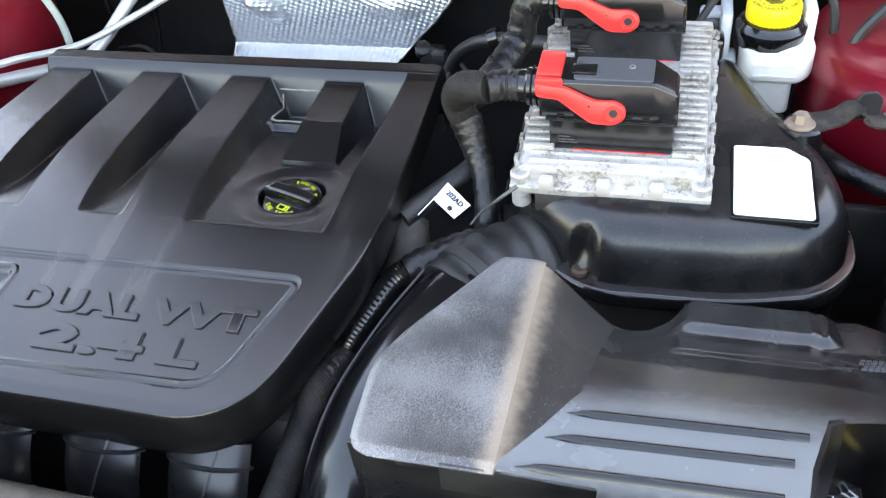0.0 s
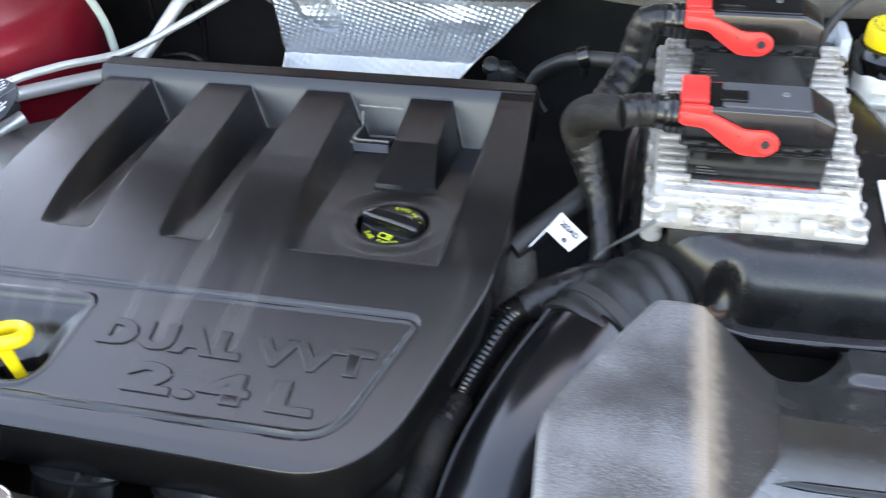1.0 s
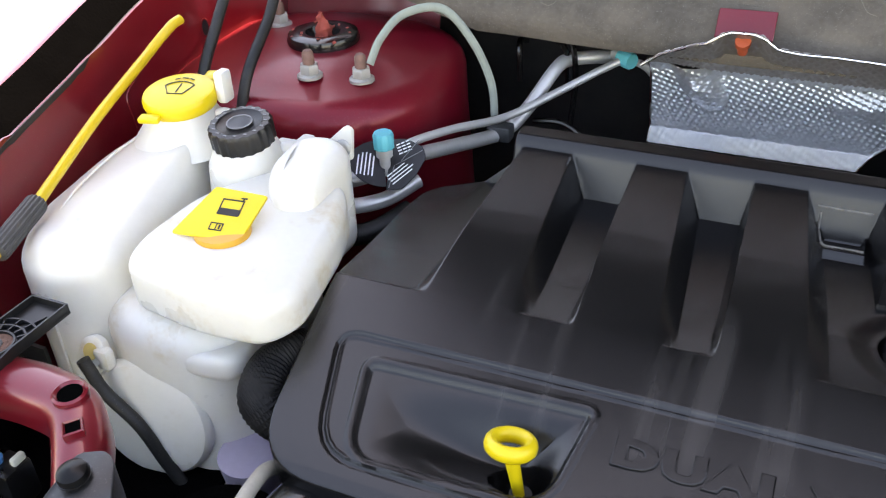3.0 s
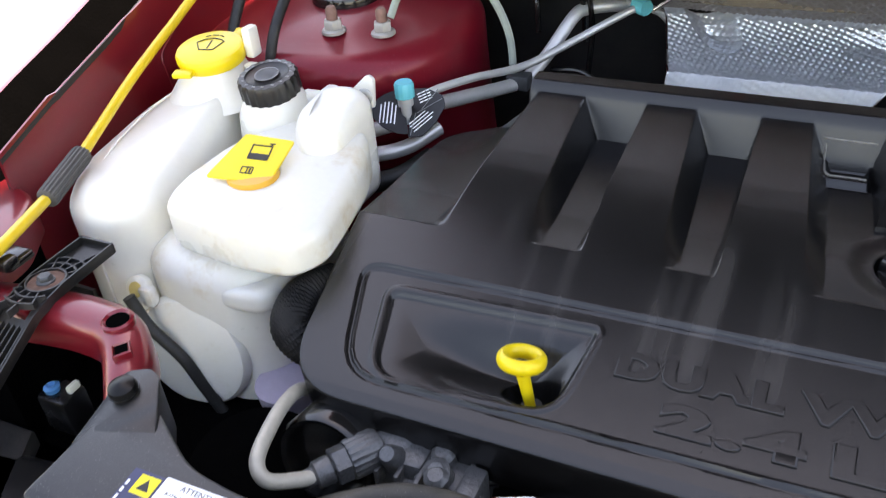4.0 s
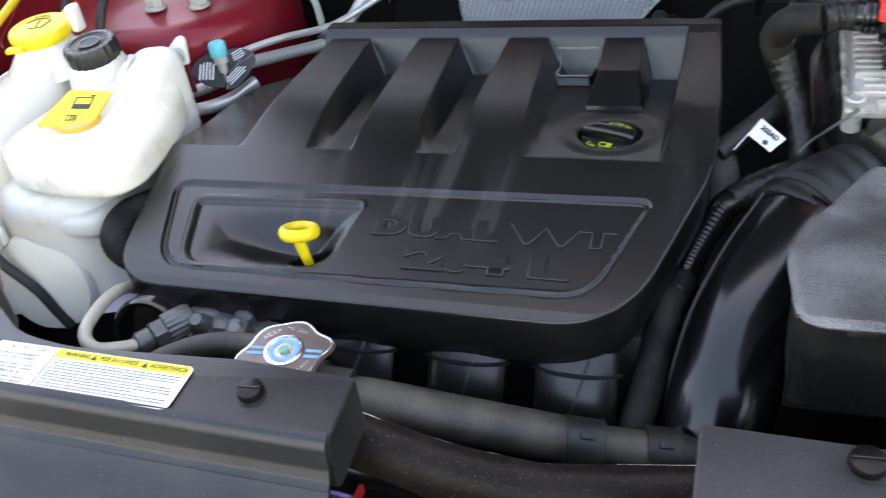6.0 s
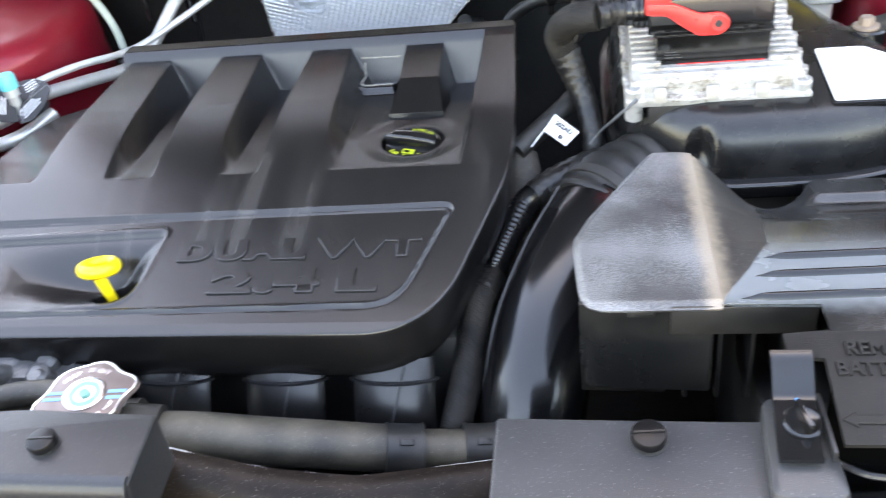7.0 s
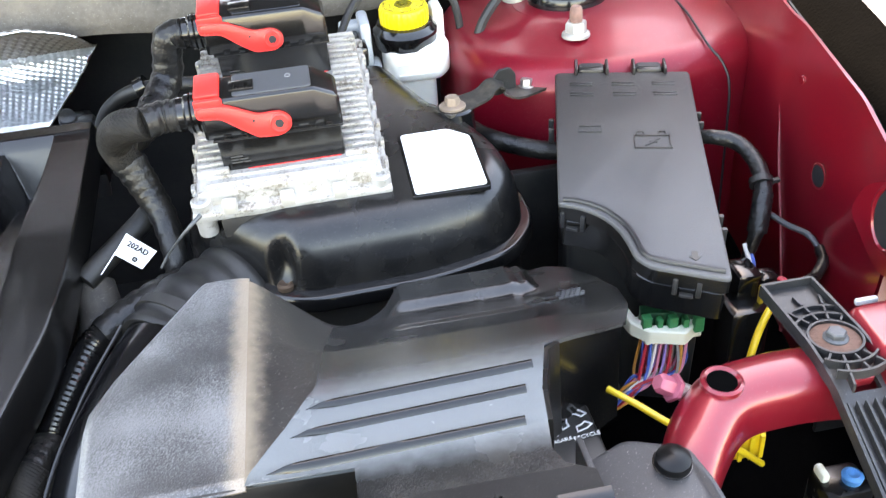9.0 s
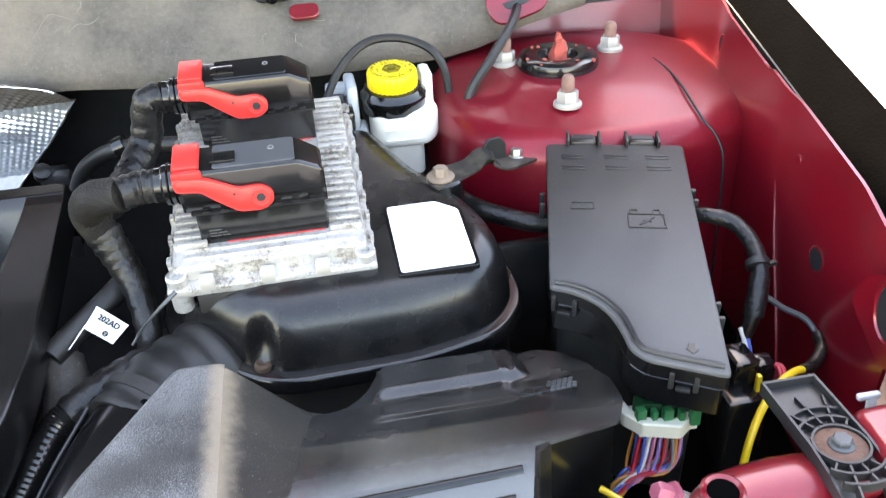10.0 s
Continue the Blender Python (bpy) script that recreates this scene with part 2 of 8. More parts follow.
def grain(m, scale, color, lo=0.50, hi=0.62, amount=0.8, coarse=16.0, sway=0.5):
    """Fine dust caught in a textured surface, thicker in some places than in others."""
    n, l = m.node_tree.nodes, m.node_tree.links
    b = n["Principled BSDF"]
    src = b.inputs["Base Color"].links[0].from_socket
    tc = n.new("ShaderNodeTexCoord")
    big, small = n.new("ShaderNodeTexNoise"), n.new("ShaderNodeTexNoise")
    big.inputs["Scale"].default_value, big.inputs["Detail"].default_value = coarse, 3.0
    small.inputs["Scale"].default_value, small.inputs["Detail"].default_value = scale, 4.0
    small.inputs["Roughness"].default_value = 0.7
    for q in (big, small):
        l.new(tc.outputs["Object"], q.inputs["Vector"])
    ma = n.new("ShaderNodeMath")
    ma.operation = "MULTIPLY_ADD"
    l.new(big.outputs["Fac"], ma.inputs[0])
    ma.inputs[1].default_value = sway
    l.new(small.outputs["Fac"], ma.inputs[2])
    th = n.new("ShaderNodeMapRange")
    th.interpolation_type = "SMOOTHSTEP"
    l.new(ma.outputs[0], th.inputs[0])
    th.inputs[1].default_value, th.inputs[2].default_value = lo + sway / 2, hi + sway / 2
    th.inputs[4].default_value = amount
    mx = n.new("ShaderNodeMix")
    mx.data_type = "RGBA"
    l.new(th.outputs[0], mx.inputs[0])
    l.new(src, mx.inputs[6])
    mx.inputs[7].default_value = (*color, 1)
    l.new(mx.outputs[2], b.inputs["Base Color"])
    return m


def veil(m, scale, lo, hi):
    """Lets a thin layer of dirt break up into patches."""
    n, l = m.node_tree.nodes, m.node_tree.links
    tc, nz, th = n.new("ShaderNodeTexCoord"), n.new("ShaderNodeTexNoise"), n.new("ShaderNodeMapRange")
    nz.inputs["Scale"].default_value, nz.inputs["Detail"].default_value = scale, 6.0
    l.new(tc.outputs["Object"], nz.inputs["Vector"])
    l.new(nz.outputs["Fac"], th.inputs[0])
    th.inputs[1].default_value, th.inputs[2].default_value = lo, hi
    l.new(th.outputs[0], n["Principled BSDF"].inputs["Alpha"])
    return m


def streaks(m, lo, hi, color, amount):
    """Pale runs of dried water along the object's y."""
    n, l = m.node_tree.nodes, m.node_tree.links
    b = n["Principled BSDF"]
    src = b.inputs["Base Color"].links[0].from_socket
    tc = n.new("ShaderNodeTexCoord")
    mp = n.new("ShaderNodeMapping")
    mp.inputs["Scale"].default_value = (34, 2.5, 1)
    l.new(tc.outputs["Object"], mp.inputs[0])
    nz = n.new("ShaderNodeTexNoise")
    nz.inputs["Scale"].default_value, nz.inputs["Detail"].default_value = 1.0, 4.0
    l.new(mp.outputs[0], nz.inputs["Vector"])
    th = n.new("ShaderNodeMapRange")
    th.interpolation_type = "SMOOTHSTEP"
    l.new(nz.outputs["Fac"], th.inputs[0])
    th.inputs[1].default_value, th.inputs[2].default_value = 0.52, 0.72
    sx = n.new("ShaderNodeSeparateXYZ")
    l.new(tc.outputs["Object"], sx.inputs[0])
    out_ = th.outputs[0]
    for a0, a1 in ((lo - 0.05, lo), (hi + 0.05, hi)):
        r = n.new("ShaderNodeMapRange")
        r.interpolation_type = "SMOOTHSTEP"
        l.new(sx.outputs["Y"], r.inputs[0])
        r.inputs[1].default_value, r.inputs[2].default_value = a0, a1
        k = n.new("ShaderNodeMath")
        k.operation = "MULTIPLY"
        l.new(out_, k.inputs[0])
        l.new(r.outputs[0], k.inputs[1])
        out_ = k.outputs[0]
    k = n.new("ShaderNodeMath")
    k.operation = "MULTIPLY"
    l.new(out_, k.inputs[0])
    k.inputs[1].default_value = amount
    mx = n.new("ShaderNodeMix")
    mx.data_type = "RGBA"
    l.new(k.outputs[0], mx.inputs[0])
    l.new(src, mx.inputs[6])
    mx.inputs[7].default_value = (*color, 1)
    l.new(mx.outputs[2], b.inputs["Base Color"])
    return m


COVERSTREAK = streaks(mat("streaked_cover_plastic", (0.0058, 0.0054, 0.0054), 0.25, spec=0.6, vary=0.25, scale=7, bump=0.12, bump_scale=1500, dust=0.012, speck=0.03, rough_vary=0.06), -0.14, -0.05, (0.07, 0.063, 0.058), 0.4)
CAST = grain(grain(CAST, 220, (0.15, 0.125, 0.095), 0.50, 0.72, 0.75, 30, 0.6), 900, (0.11, 0.095, 0.08), 0.56, 0.70, 0.6, 60, 0.5)
DUSTY = wear_sheen_band(grain(DUSTY, 1300, (0.38, 0.38, 0.375), 0.42, 0.67, 0.48, 12, 0.6), -0.080, -0.068, -0.060, -0.050, WORN, 0.72, "X", 0.010)
# besides dust, the bright sheen across the ribs is painted in here
DUCTTOP = wear_sheen_band(mat("dusty_sheen_duct", (0.009, 0.0092, 0.0092), 0.25, spec=0.65, vary=0.3, scale=22, bump=0.12, bump_scale=700, dust=0.06, speck=0.08), -0.094, -0.064, -0.036, 0.030, (0.245, 0.265, 0.27), 0.66, "Y", 0.009)
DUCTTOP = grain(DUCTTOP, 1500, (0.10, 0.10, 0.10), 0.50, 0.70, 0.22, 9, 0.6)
ACCESS = mat("matte_panel_plastic", (0.011, 0.0100, 0.0092), 0.56, spec=0.22, vary=0.35, scale=16, bump=0.25, bump_scale=900, dust=0.12, dust_color=(0.05, 0.044, 0.038), speck=0.06)
STAINED = grain(mat("stained_milky_plastic", (0.82, 0.79, 0.71), 0.30, vary=0.06, scale=9, sss=0.35, dust=0.3, dust_color=(0.68, 0.57, 0.37), rough_vary=0.12), 22, (0.60, 0.44, 0.22), 0.52, 0.80, 0.55, 7, 0.5)

IRON = grain(mat("dull_cast_alloy", (0.12, 0.122, 0.125), 0.42, 0.5, vary=0.4, scale=60, bump=0.6, bump_scale=260, dust=0.3, dust_color=(0.10, 0.095, 0.085)), 520, (0.05, 0.048, 0.045), 0.48, 0.70, 0.6, 30, 0.5)

# ---- mesh helpers ----
ORIGIN = {}


def thing(name, base, label, category, group="", kind=""):
    """An Empty at base; its parts are given in world places."""
    ob = new(name)
    ob.location, ob.empty_display_size = base, 0.02
    ORIGIN[ob] = Vector(base)
    return tagged(ob, label, category, group, kind)


def part(name, bm, material, parent, label="", sharp=38):
    me = bpy.data.meshes.new(name)
    if parent is not None:
        o = ORIGIN[parent]
        for v in bm.verts:
            v.co -= o
    bm.normal_update()
    bm.to_mesh(me)
    bm.free()
    me.shade_smooth()
    me.set_sharp_from_angle(angle=radians(sharp))
    me.materials.append(material)
    ob = new(name, me)
    if parent is not None:
        ob.parent = parent
        ORIGIN[ob] = ORIGIN[parent]
    return tagged(ob, label)


def solo(name, bm, material, label, category, group="", kind="", sharp=38):
    """A thing that is one mesh."""
    return tagged(part(name, bm, material, None, sharp=sharp), label, category, group, kind)


def join(*bms):
    out = bms[0]
    for b in bms[1:]:
        me = bpy.data.meshes.new("tmp")
        b.to_mesh(me)
        out.from_mesh(me)
        bpy.data.meshes.remove(me)
        b.free()
    return out


def moved(bm, m):
    bmesh.ops.transform(bm, matrix=m, verts=bm.verts)
    return bm


def bevelled(bm, w, seg=2, test=None):
    if w > 0:
        es = [e for e in bm.edges if test is None or test(e)]
        bmesh.ops.bevel(bm, geom=es, offset=w, segments=seg, affect="EDGES", profile=0.5, clamp_overlap=True)
    return bm


def box(c, s, w=0.0, m=None, seg=2):
    bm = bmesh.new()
    bmesh.ops.create_cube(bm, size=1.0, matrix=Matrix.Translation(c) @ Matrix.Diagonal((*s, 1)))
    bevelled(bm, w, seg)
    return moved(bm, m) if m is not None else bm


def fillet(pts, r, n=5):
    """A polygon with rounded corners; r: one radius, or one for each corner."""
    out = []
    k = len(pts)
    for i in range(k):
        p, a, b = Vector(pts[i]).to_2d(), Vector(pts[i - 1]).to_2d(), Vector(pts[(i + 1) % k]).to_2d()
        ri = r[i] if isinstance(r, (list, tuple)) else r
        da, db = a - p, b - p
        ri = min(ri, da.length * 0.45, db.length * 0.45)
        if ri < 1e-5:
            out.append(p)
            continue
        s, e = p + da.normalized() * ri, p + db.normalized() * ri
        for j in range(n + 1):
            t = j / n
            out.append(s * (1 - t) ** 2 + p * 2 * t * (1 - t) + e * t ** 2)
    return out


def prism(poly, z0, z1, w=0.0, seg=2, lift=None, m=None, both=False, taper=0.0):
    """A polygon raised from z0 to z1, its upper rim rounded by w; lift(x, y) bends it."""
    bm = bmesh.new()
    c = sum((Vector(p).to_2d() for p in poly), Vector((0, 0))) / len(poly)
    lo = [bm.verts.new((p[0], p[1], z0)) for p in poly]
    hi = [bm.verts.new((c[0] + (p[0] - c[0]) * (1 - taper), c[1] + (p[1] - c[1]) * (1 - taper), z1)) for p in poly]
    bm.faces.new(list(reversed(lo)))
    top = bm.faces.new(hi)
    for i in range(len(poly)):
        j = (i + 1) % len(poly)
        bm.faces.new((lo[i], lo[j], hi[j], hi[i]))
    bmesh.ops.recalc_face_normals(bm, faces=bm.faces)
    if w:
        es = list(top.edges)
        if both:
            es += [e for e in bm.edges if all(abs(v.co.z - z0) < 1e-6 for v in e.verts)]
        bmesh.ops.bevel(bm, geom=es, offset=w, segments=seg, affect="EDGES", profile=0.5, clamp_overlap=True)
    if lift:
        for v in bm.verts:
            v.co.z += lift(v.co.x, v.co.y)
    return moved(bm, m) if m is not None else bm


def lathe(profile, seg=24, m=None, knurl=0.0, teeth=0):
    """A turned body from (radius, height) pairs round z."""
    bm = bmesh.new()
    rings = []
    edge_r = max(r for r, z in profile) * 0.9
    for r, z in profile:
        ring = []
        for i in range(seg):
            a = 2 * math.pi * i / seg
            rr = r * (1 + knurl * (1 if teeth and int(i * teeth * 2 / seg) % 2 else -1)) if r > edge_r and knurl else r
            ring.append(bm.verts.new((rr * math.cos(a), rr * math.sin(a), z)))
        rings.append(ring)
    for a, b in zip(rings, rings[1:]):
        for i in range(seg):
            j = (i + 1) % seg
            bm.faces.new((a[i], a[j], b[j], b[i]))
    bm.faces.new(list(reversed(rings[0])))
    bm.faces.new(rings[-1])
    bmesh.ops.recalc_face_normals(bm, faces=bm.faces)
    return moved(bm, m) if m is not None else bm


def curve_points(pts, n=8):
    p = [Vector(q) for q in pts]
    p = [2 * p[0] - p[1]] + p + [2 * p[-1] - p[-2]]
    out = []
    for i in range(1, len(p) - 2):
        a, b, c, d = p[i - 1:i + 3]
        for j in range(n):
            t = j / n
            out.append(0.5 * (2 * b + (c - a) * t + (2 * a - 5 * b + 4 * c - d) * t * t + (3 * b - a - 3 * c + d) * t ** 3))
    out.append(p[-2])
    return out


def tube(pts, r, seg=12, n=8, wave=None, flat=1.0):
    """A pipe through points; r: a radius or a list at the points; wave(i): a factor for ring i."""
    line = curve_points(pts, n)
    bm = bmesh.new()
    rings = []
    side = None
    for i, p in enumerate(line):
        d = (line[min(i + 1, len(line) - 1)] - line[max(i - 1, 0)]).normalized()
        if side is None:
            side = d.orthogonal().normalized()
        side = (side - d * side.dot(d)).normalized()
        up = d.cross(side)
        if isinstance(r, (list, tuple)):
            k = i / n
            a = min(int(k), len(r) - 2)
            ri = r[a] + (r[a + 1] - r[a]) * (k - a)
        else:
            ri = r
        if wave:
            ri *= wave(i)
        rings.append([bm.verts.new(p + (side * math.cos(2 * math.pi * j / seg) + up * math.sin(2 * math.pi * j / seg) * flat) * ri) for j in range(seg)])
    for a, b in zip(rings, rings[1:]):
        for i in range(seg):
            j = (i + 1) % seg
            bm.faces.new((a[i], a[j], b[j], b[i]))
    bm.faces.new(list(reversed(rings[0])))
    bm.faces.new(rings[-1])
    bmesh.ops.recalc_face_normals(bm, faces=bm.faces)
    return bm


def sheet(fn, nu, nv, thick=0.0):
    """A surface fn(u, v), u and v from 0 to 1; thick: its thickness downwards."""
    bm = bmesh.new()
    g = [[bm.verts.new(fn(i / nu, j / nv)) for i in range(nu + 1)] for j in range(nv + 1)]
    for j in range(nv):
        for i in range(nu):
            bm.faces.new((g[j][i], g[j][i + 1], g[j + 1][i + 1], g[j + 1][i]))
    bm.normal_update()
    if thick:
        bmesh.ops.solidify(bm, geom=bm.faces[:], thickness=thick)
        bmesh.ops.recalc_face_normals(bm, faces=bm.faces)
    return bm


def words(text, height, m, depth=0.001, bold=0.0, wide=1.0, spacing=1.0, edge=0.0):
    """Raised lettering, its baseline starting at m."""
    cu = bpy.data.curves.new("words", "FONT")
    cu.body, cu.size, cu.extrude, cu.offset, cu.space_character = text, height / 0.7, depth, bold, spacing
    cu.bevel_depth, cu.resolution_u = edge, 3
    ob = new("words", cu)
    me = bpy.data.meshes.new_from_object(ob.evaluated_get(bpy.context.evaluated_depsgraph_get()))
    bm = bmesh.new()
    bm.from_mesh(me)
    bpy.data.objects.remove(ob)
    bpy.data.curves.remove(cu)
    bpy.data.meshes.remove(me)
    return moved(bm, m @ Matrix.Diagonal((wide, 1, 1, 1)))


def smooth(a, b, x):
    t = min(1.0, max(0.0, (x - a) / (b - a)))
    return t * t * (3 - 2 * t)


def interp(x, xs, ys):
    return float(np.interp(x, xs, ys))


def frame_at(p, x_dir, up):
    """A matrix at p whose x runs along x_dir and whose z is near up."""
    x = Vector(x_dir).normalized()
    z = Vector(up)
    z = (z - x * z.dot(x)).normalized()
    y = z.cross(x)
    return Matrix.Translation(p) @ Matrix((x, y, z)).transposed().to_4x4()


def hex_bolt(p, up, r=0.007, h=0.006, material=STEEL, parent=None, washer=0.0, name="bolt", label=""):
    m = frame_at(p, Vector(up).orthogonal(), up)
    bm = lathe([(r, 0), (r, h * 0.8), (r * 0.85, h)], 6, m)
    if washer:
        bm = join(lathe([(washer, -0.001), (washer, 0.001), (washer * 0.8, 0.002)], 20, m), bm)
    return part(name, bm, material, parent, label, 30)


def strokes(m, lines, w, h=0.0006):
    """Thin bars between pairs of points on the plane of m."""
    out_ = []
    for x0, y0, x1, y1 in lines:
        d = math.hypot(x1 - x0, y1 - y0)
        out_.append(box((0, 0, 0), (d + w * 0.6, w, h), m=m @ pose((x0 + x1) / 2, (y0 + y1) / 2, 0, 0, 0, math.degrees(math.atan2(y1 - y0, x1 - x0)))))
    return join(*out_)


def arc_words(text, r, a0, step, m, h, flip=1, z=0.0051):
    bms = []
    for k, ch in enumerate(text):
        if ch == " ":
            continue
        a = a0 - flip * step * k
        bms.append(words(ch, h, m @ pose(0, 0, z, 0, 0, a - 90 * flip) @ pose(-h * 0.35, flip * r, 0), 0.0003))
    return join(*bms)


def bars(m, rows, material, parent, name="print"):
    """Lines of unreadable print: (x, y, width, height) on the plane of m."""
    bm = bmesh.new()
    for x, y, w, h in rows:
        vs = [bm.verts.new(m @ Vector(q)) for q in ((x, y, 0), (x + w, y, 0), (x + w, y + h, 0), (x, y + h, 0))]
        bm.faces.new(vs)
    return part(name, bm, material, parent)


# ---- setting: ground, body shell ----
solo("ground", box((0, 0, -0.1), (400, 400, 0.2)), CONCRETE, "grey sunlit concrete ground", "ground", kind="structure")

# unseen wall added behind the car to dim reflections; taller to one side
def backdrop_wall(u, v):
    x = -5 + 21 * u
    top = 2.4 + 4.2 * smooth(0.8, 2.6, x) + 0.5 * noise.noise(Vector((u * 14, 0, 5)))
    return Vector((x, 9.0 - 5.0 * ((x / 16) ** 2) + 0.4 * noise.noise(Vector((u * 20, v * 6, 2))), top * v))


solo("backdrop", sheet(backdrop_wall, 60, 14), mat("dark_backdrop", (0.035, 0.042, 0.026), 0.9, vary=0.5, scale=1.6, spec=0.1), "unseen dark backdrop added behind the car to dim reflections", "backdrop", kind="structure")

body = thing("car_body", (0, 0.3, 0.25), "dark red metallic car body shell round the engine bay", "car body", kind="structure")
# closing walls of the bay, below and behind
part("bay_floor", box((0, 0.3, 0.40), (1.7, 1.5, 0.02)), DARK, body)
part("firewall", box((0, 0.90, 0.70), (1.62, 0.02, 0.62)), DARK, body)
part("cowl", prism([(-0.86, 0.80), (0.86, 0.80), (0.86, 1.4), (-0.86, 1.4)], 1.0, 1.06, 0.01), PLASTIC, body)
part("front_bulkhead", box((0, -0.42, 0.52), (1.9, 0.02, 0.36)), DARK, body)
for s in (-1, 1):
    part("side_wall", box((s * 0.86, -0.15, 0.60), (0.02, 0.6, 0.42)), DARK, body)
for s in (-1, 1):
    part("wing_front_closure", box((s * 0.80, 0.098, 0.58), (0.17, 0.004, 0.38)), DARK, body)
    part("lamp_panel", prism([(s * 0.54, -0.32), (s * 0.93, -0.32), (s * 0.93, -0.03), (s * 0.70, -0.03)][::s], 0.68, 0.70, 0.004), DARK, body)
part("windscreen", sheet(lambda u, v: Vector(((u - 0.5) * 1.5, 1.10 + 0.62 * v, 1.06 + 0.34 * v)), 4, 4, 0.006), mat("dark_glass", (0.012, 0.014, 0.015), 0.08, vary=0.1, scale=3), body)


# the raised bonnet, which shades the bay
def bonnet(u, v):
    x = (u - 0.5) * (1.64 - 0.14 * v * v)
    s = 1.04 * v - 0.03 * (2 * u - 1) ** 2 * v
    return Vector((x, 0.88 - s * math.cos(radians(BONNET)), 1.16 + s * math.sin(radians(BONNET)) + 0.02 * math.sin(math.pi * u)))


BONNET = 63.0
hood = thing("bonnet", (0, 0.80, 1.04), "raised dark red bonnet with a dark liner underneath", "bonnet")
part("outer_skin", sheet(bonnet, 24, 20, 0.012), RED, hood)
part("liner", sheet(lambda u, v: bonnet(0.04 + 0.92 * u, 0.04 + 0.93 * v) + Vector((0, -0.83, -0.56)) * (0.022 + 0.006 * math.sin(math.pi * u) * math.sin(math.pi * v)), 20, 16, 0.008), HOODMAT, hood, "dark felt liner")
part("front_rail", tube([bonnet(0.06 + 0.088 * k, 0.985) + Vector((0, -0.01, -0.008)) for k in range(11)], 0.016, 10, 2), PLASTIC, hood)


def fender_x(y, side=1):
    if side < 0:
        return interp(y, [-0.25, 0.0, 0.10, 0.195, 0.30, 0.41, 0.56, 0.95], [0.715, 0.755, 0.780, 0.790, 0.800, 0.815, 0.830, 0.86])
    return interp(y, [-0.25, 0.0, 0.19, 0.56, 0.95], [0.70, 0.735, 0.765, 0.825, 0.86])


def fender_z(y, side=1):
    if side < 0:
        return interp(y, [-0.25, 0.10, 0.195, 0.28, 0.41, 0.56, 0.95], [0.84, 0.912, 0.938, 0.957, 0.988, 1.02, 1.08])
    return interp(y, [-0.25, 0.10, 0.19, 0.56, 0.95], [0.87, 0.905, 0.932, 0.967, 1.0])


for s in (-1, 1):
    # inner wing: a pressed panel that leans in a little at its foot
    part("inner_wing", sheet(lambda u, v: Vector((s * (fender_x(0.10 + 0.85 * u, s) - 0.03 * (1 - v) - 0.004 * smooth(0.55, 0.6, v) * smooth(0.25, 0.3, u) * (1 - smooth(0.5, 0.55, u))), 0.10 + 0.85 * u, 0.42 + (fender_z(0.10 + 0.85 * u, s) - 0.42 - (0.004 if (0.34 < u < 0.80 if s > 0 else u > 0.112) else 0.0)) * v)), 80, 24, 0.003), RED, body)
    part("wing_ledge", sheet(lambda u, v: Vector((s * (fender_x(0.10 + 0.85 * u, s) + 0.001 + 0.004 * v), 0.10 + 0.85 * u, fender_z(0.10 + 0.85 * u, s) - 0.004 - 0.05 * v)), 40, 2, 0.002), DARK, body)
    part("wing_gap", sheet(lambda u, v: Vector((s * (fender_x(-0.05 + 1.0 * u, s) + 0.004 + 0.060 * v), -0.05 + 1.0 * u, fender_z(-0.05 + 1.0 * u, s) - 0.06 + 0.060 * v)), 40, 8, 0.003), FOAMSHADE, body, "black dusty foam strip")
    # outer wing with its rounded crown
    part("outer_wing", sheet(lambda u, v: Vector((s * (fender_x(-0.05 + u, s) + 0.064 + 0.090 * math.sin(v * 1.5)), -0.05 + u, fender_z(-0.05 + u, s) + (-0.045 if s > 0 else -0.006) - 0.45 * (1 - math.cos(v * 1.5)) * v)), 30, 16, 0.003), RED, body, "sunlit red outer wing")

for y, z, rx, rz in ((0.226, 0.843, 0.0095, 0.0105), (0.537, 0.923, 0.0065, 0.0105), (0.30, 0.90, 0.004, 0.004), (0.37, 0.86, 0.004, 0.004)):
    for s in (1, -1):
        v = (z - 0.42) / (fender_z(y, s) - 0.42)
        hx = fender_x(y, s) - 0.03 * (1 - v)
        hm = Matrix.Translation((s * (hx - 0.0042), y, z)) @ Matrix(((0, 0, -s, 0), (s, 0, 0, 0), (0, 1, 0, 0), (0, 0, 0, 1)))
        disc = [(rx * math.cos(2 * math.pi * k / 28), rz * math.sin(2 * math.pi * k / 28)) for k in range(28)]
        part("wing_hole" if rx > 0.005 else "wing_pip", prism(disc, -0.0016, 0.0012 if rx > 0.005 else 0.001, 0.0003, 1, m=hm), INK if rx > 0.005 else RED, body, "dark hole in the wing" if rx > 0.005 else "")
        if rx > 0.005:
            part("hole_edge", join(*[box((rx * 1.06 * math.cos(2 * math.pi * k / 28), rz * 1.06 * math.sin(2 * math.pi * k / 28), 0.0008), (0.0012, 2 * math.pi * rz / 26, 0.0014), 0.0003, hm) for k in range(28)]), RED, body)
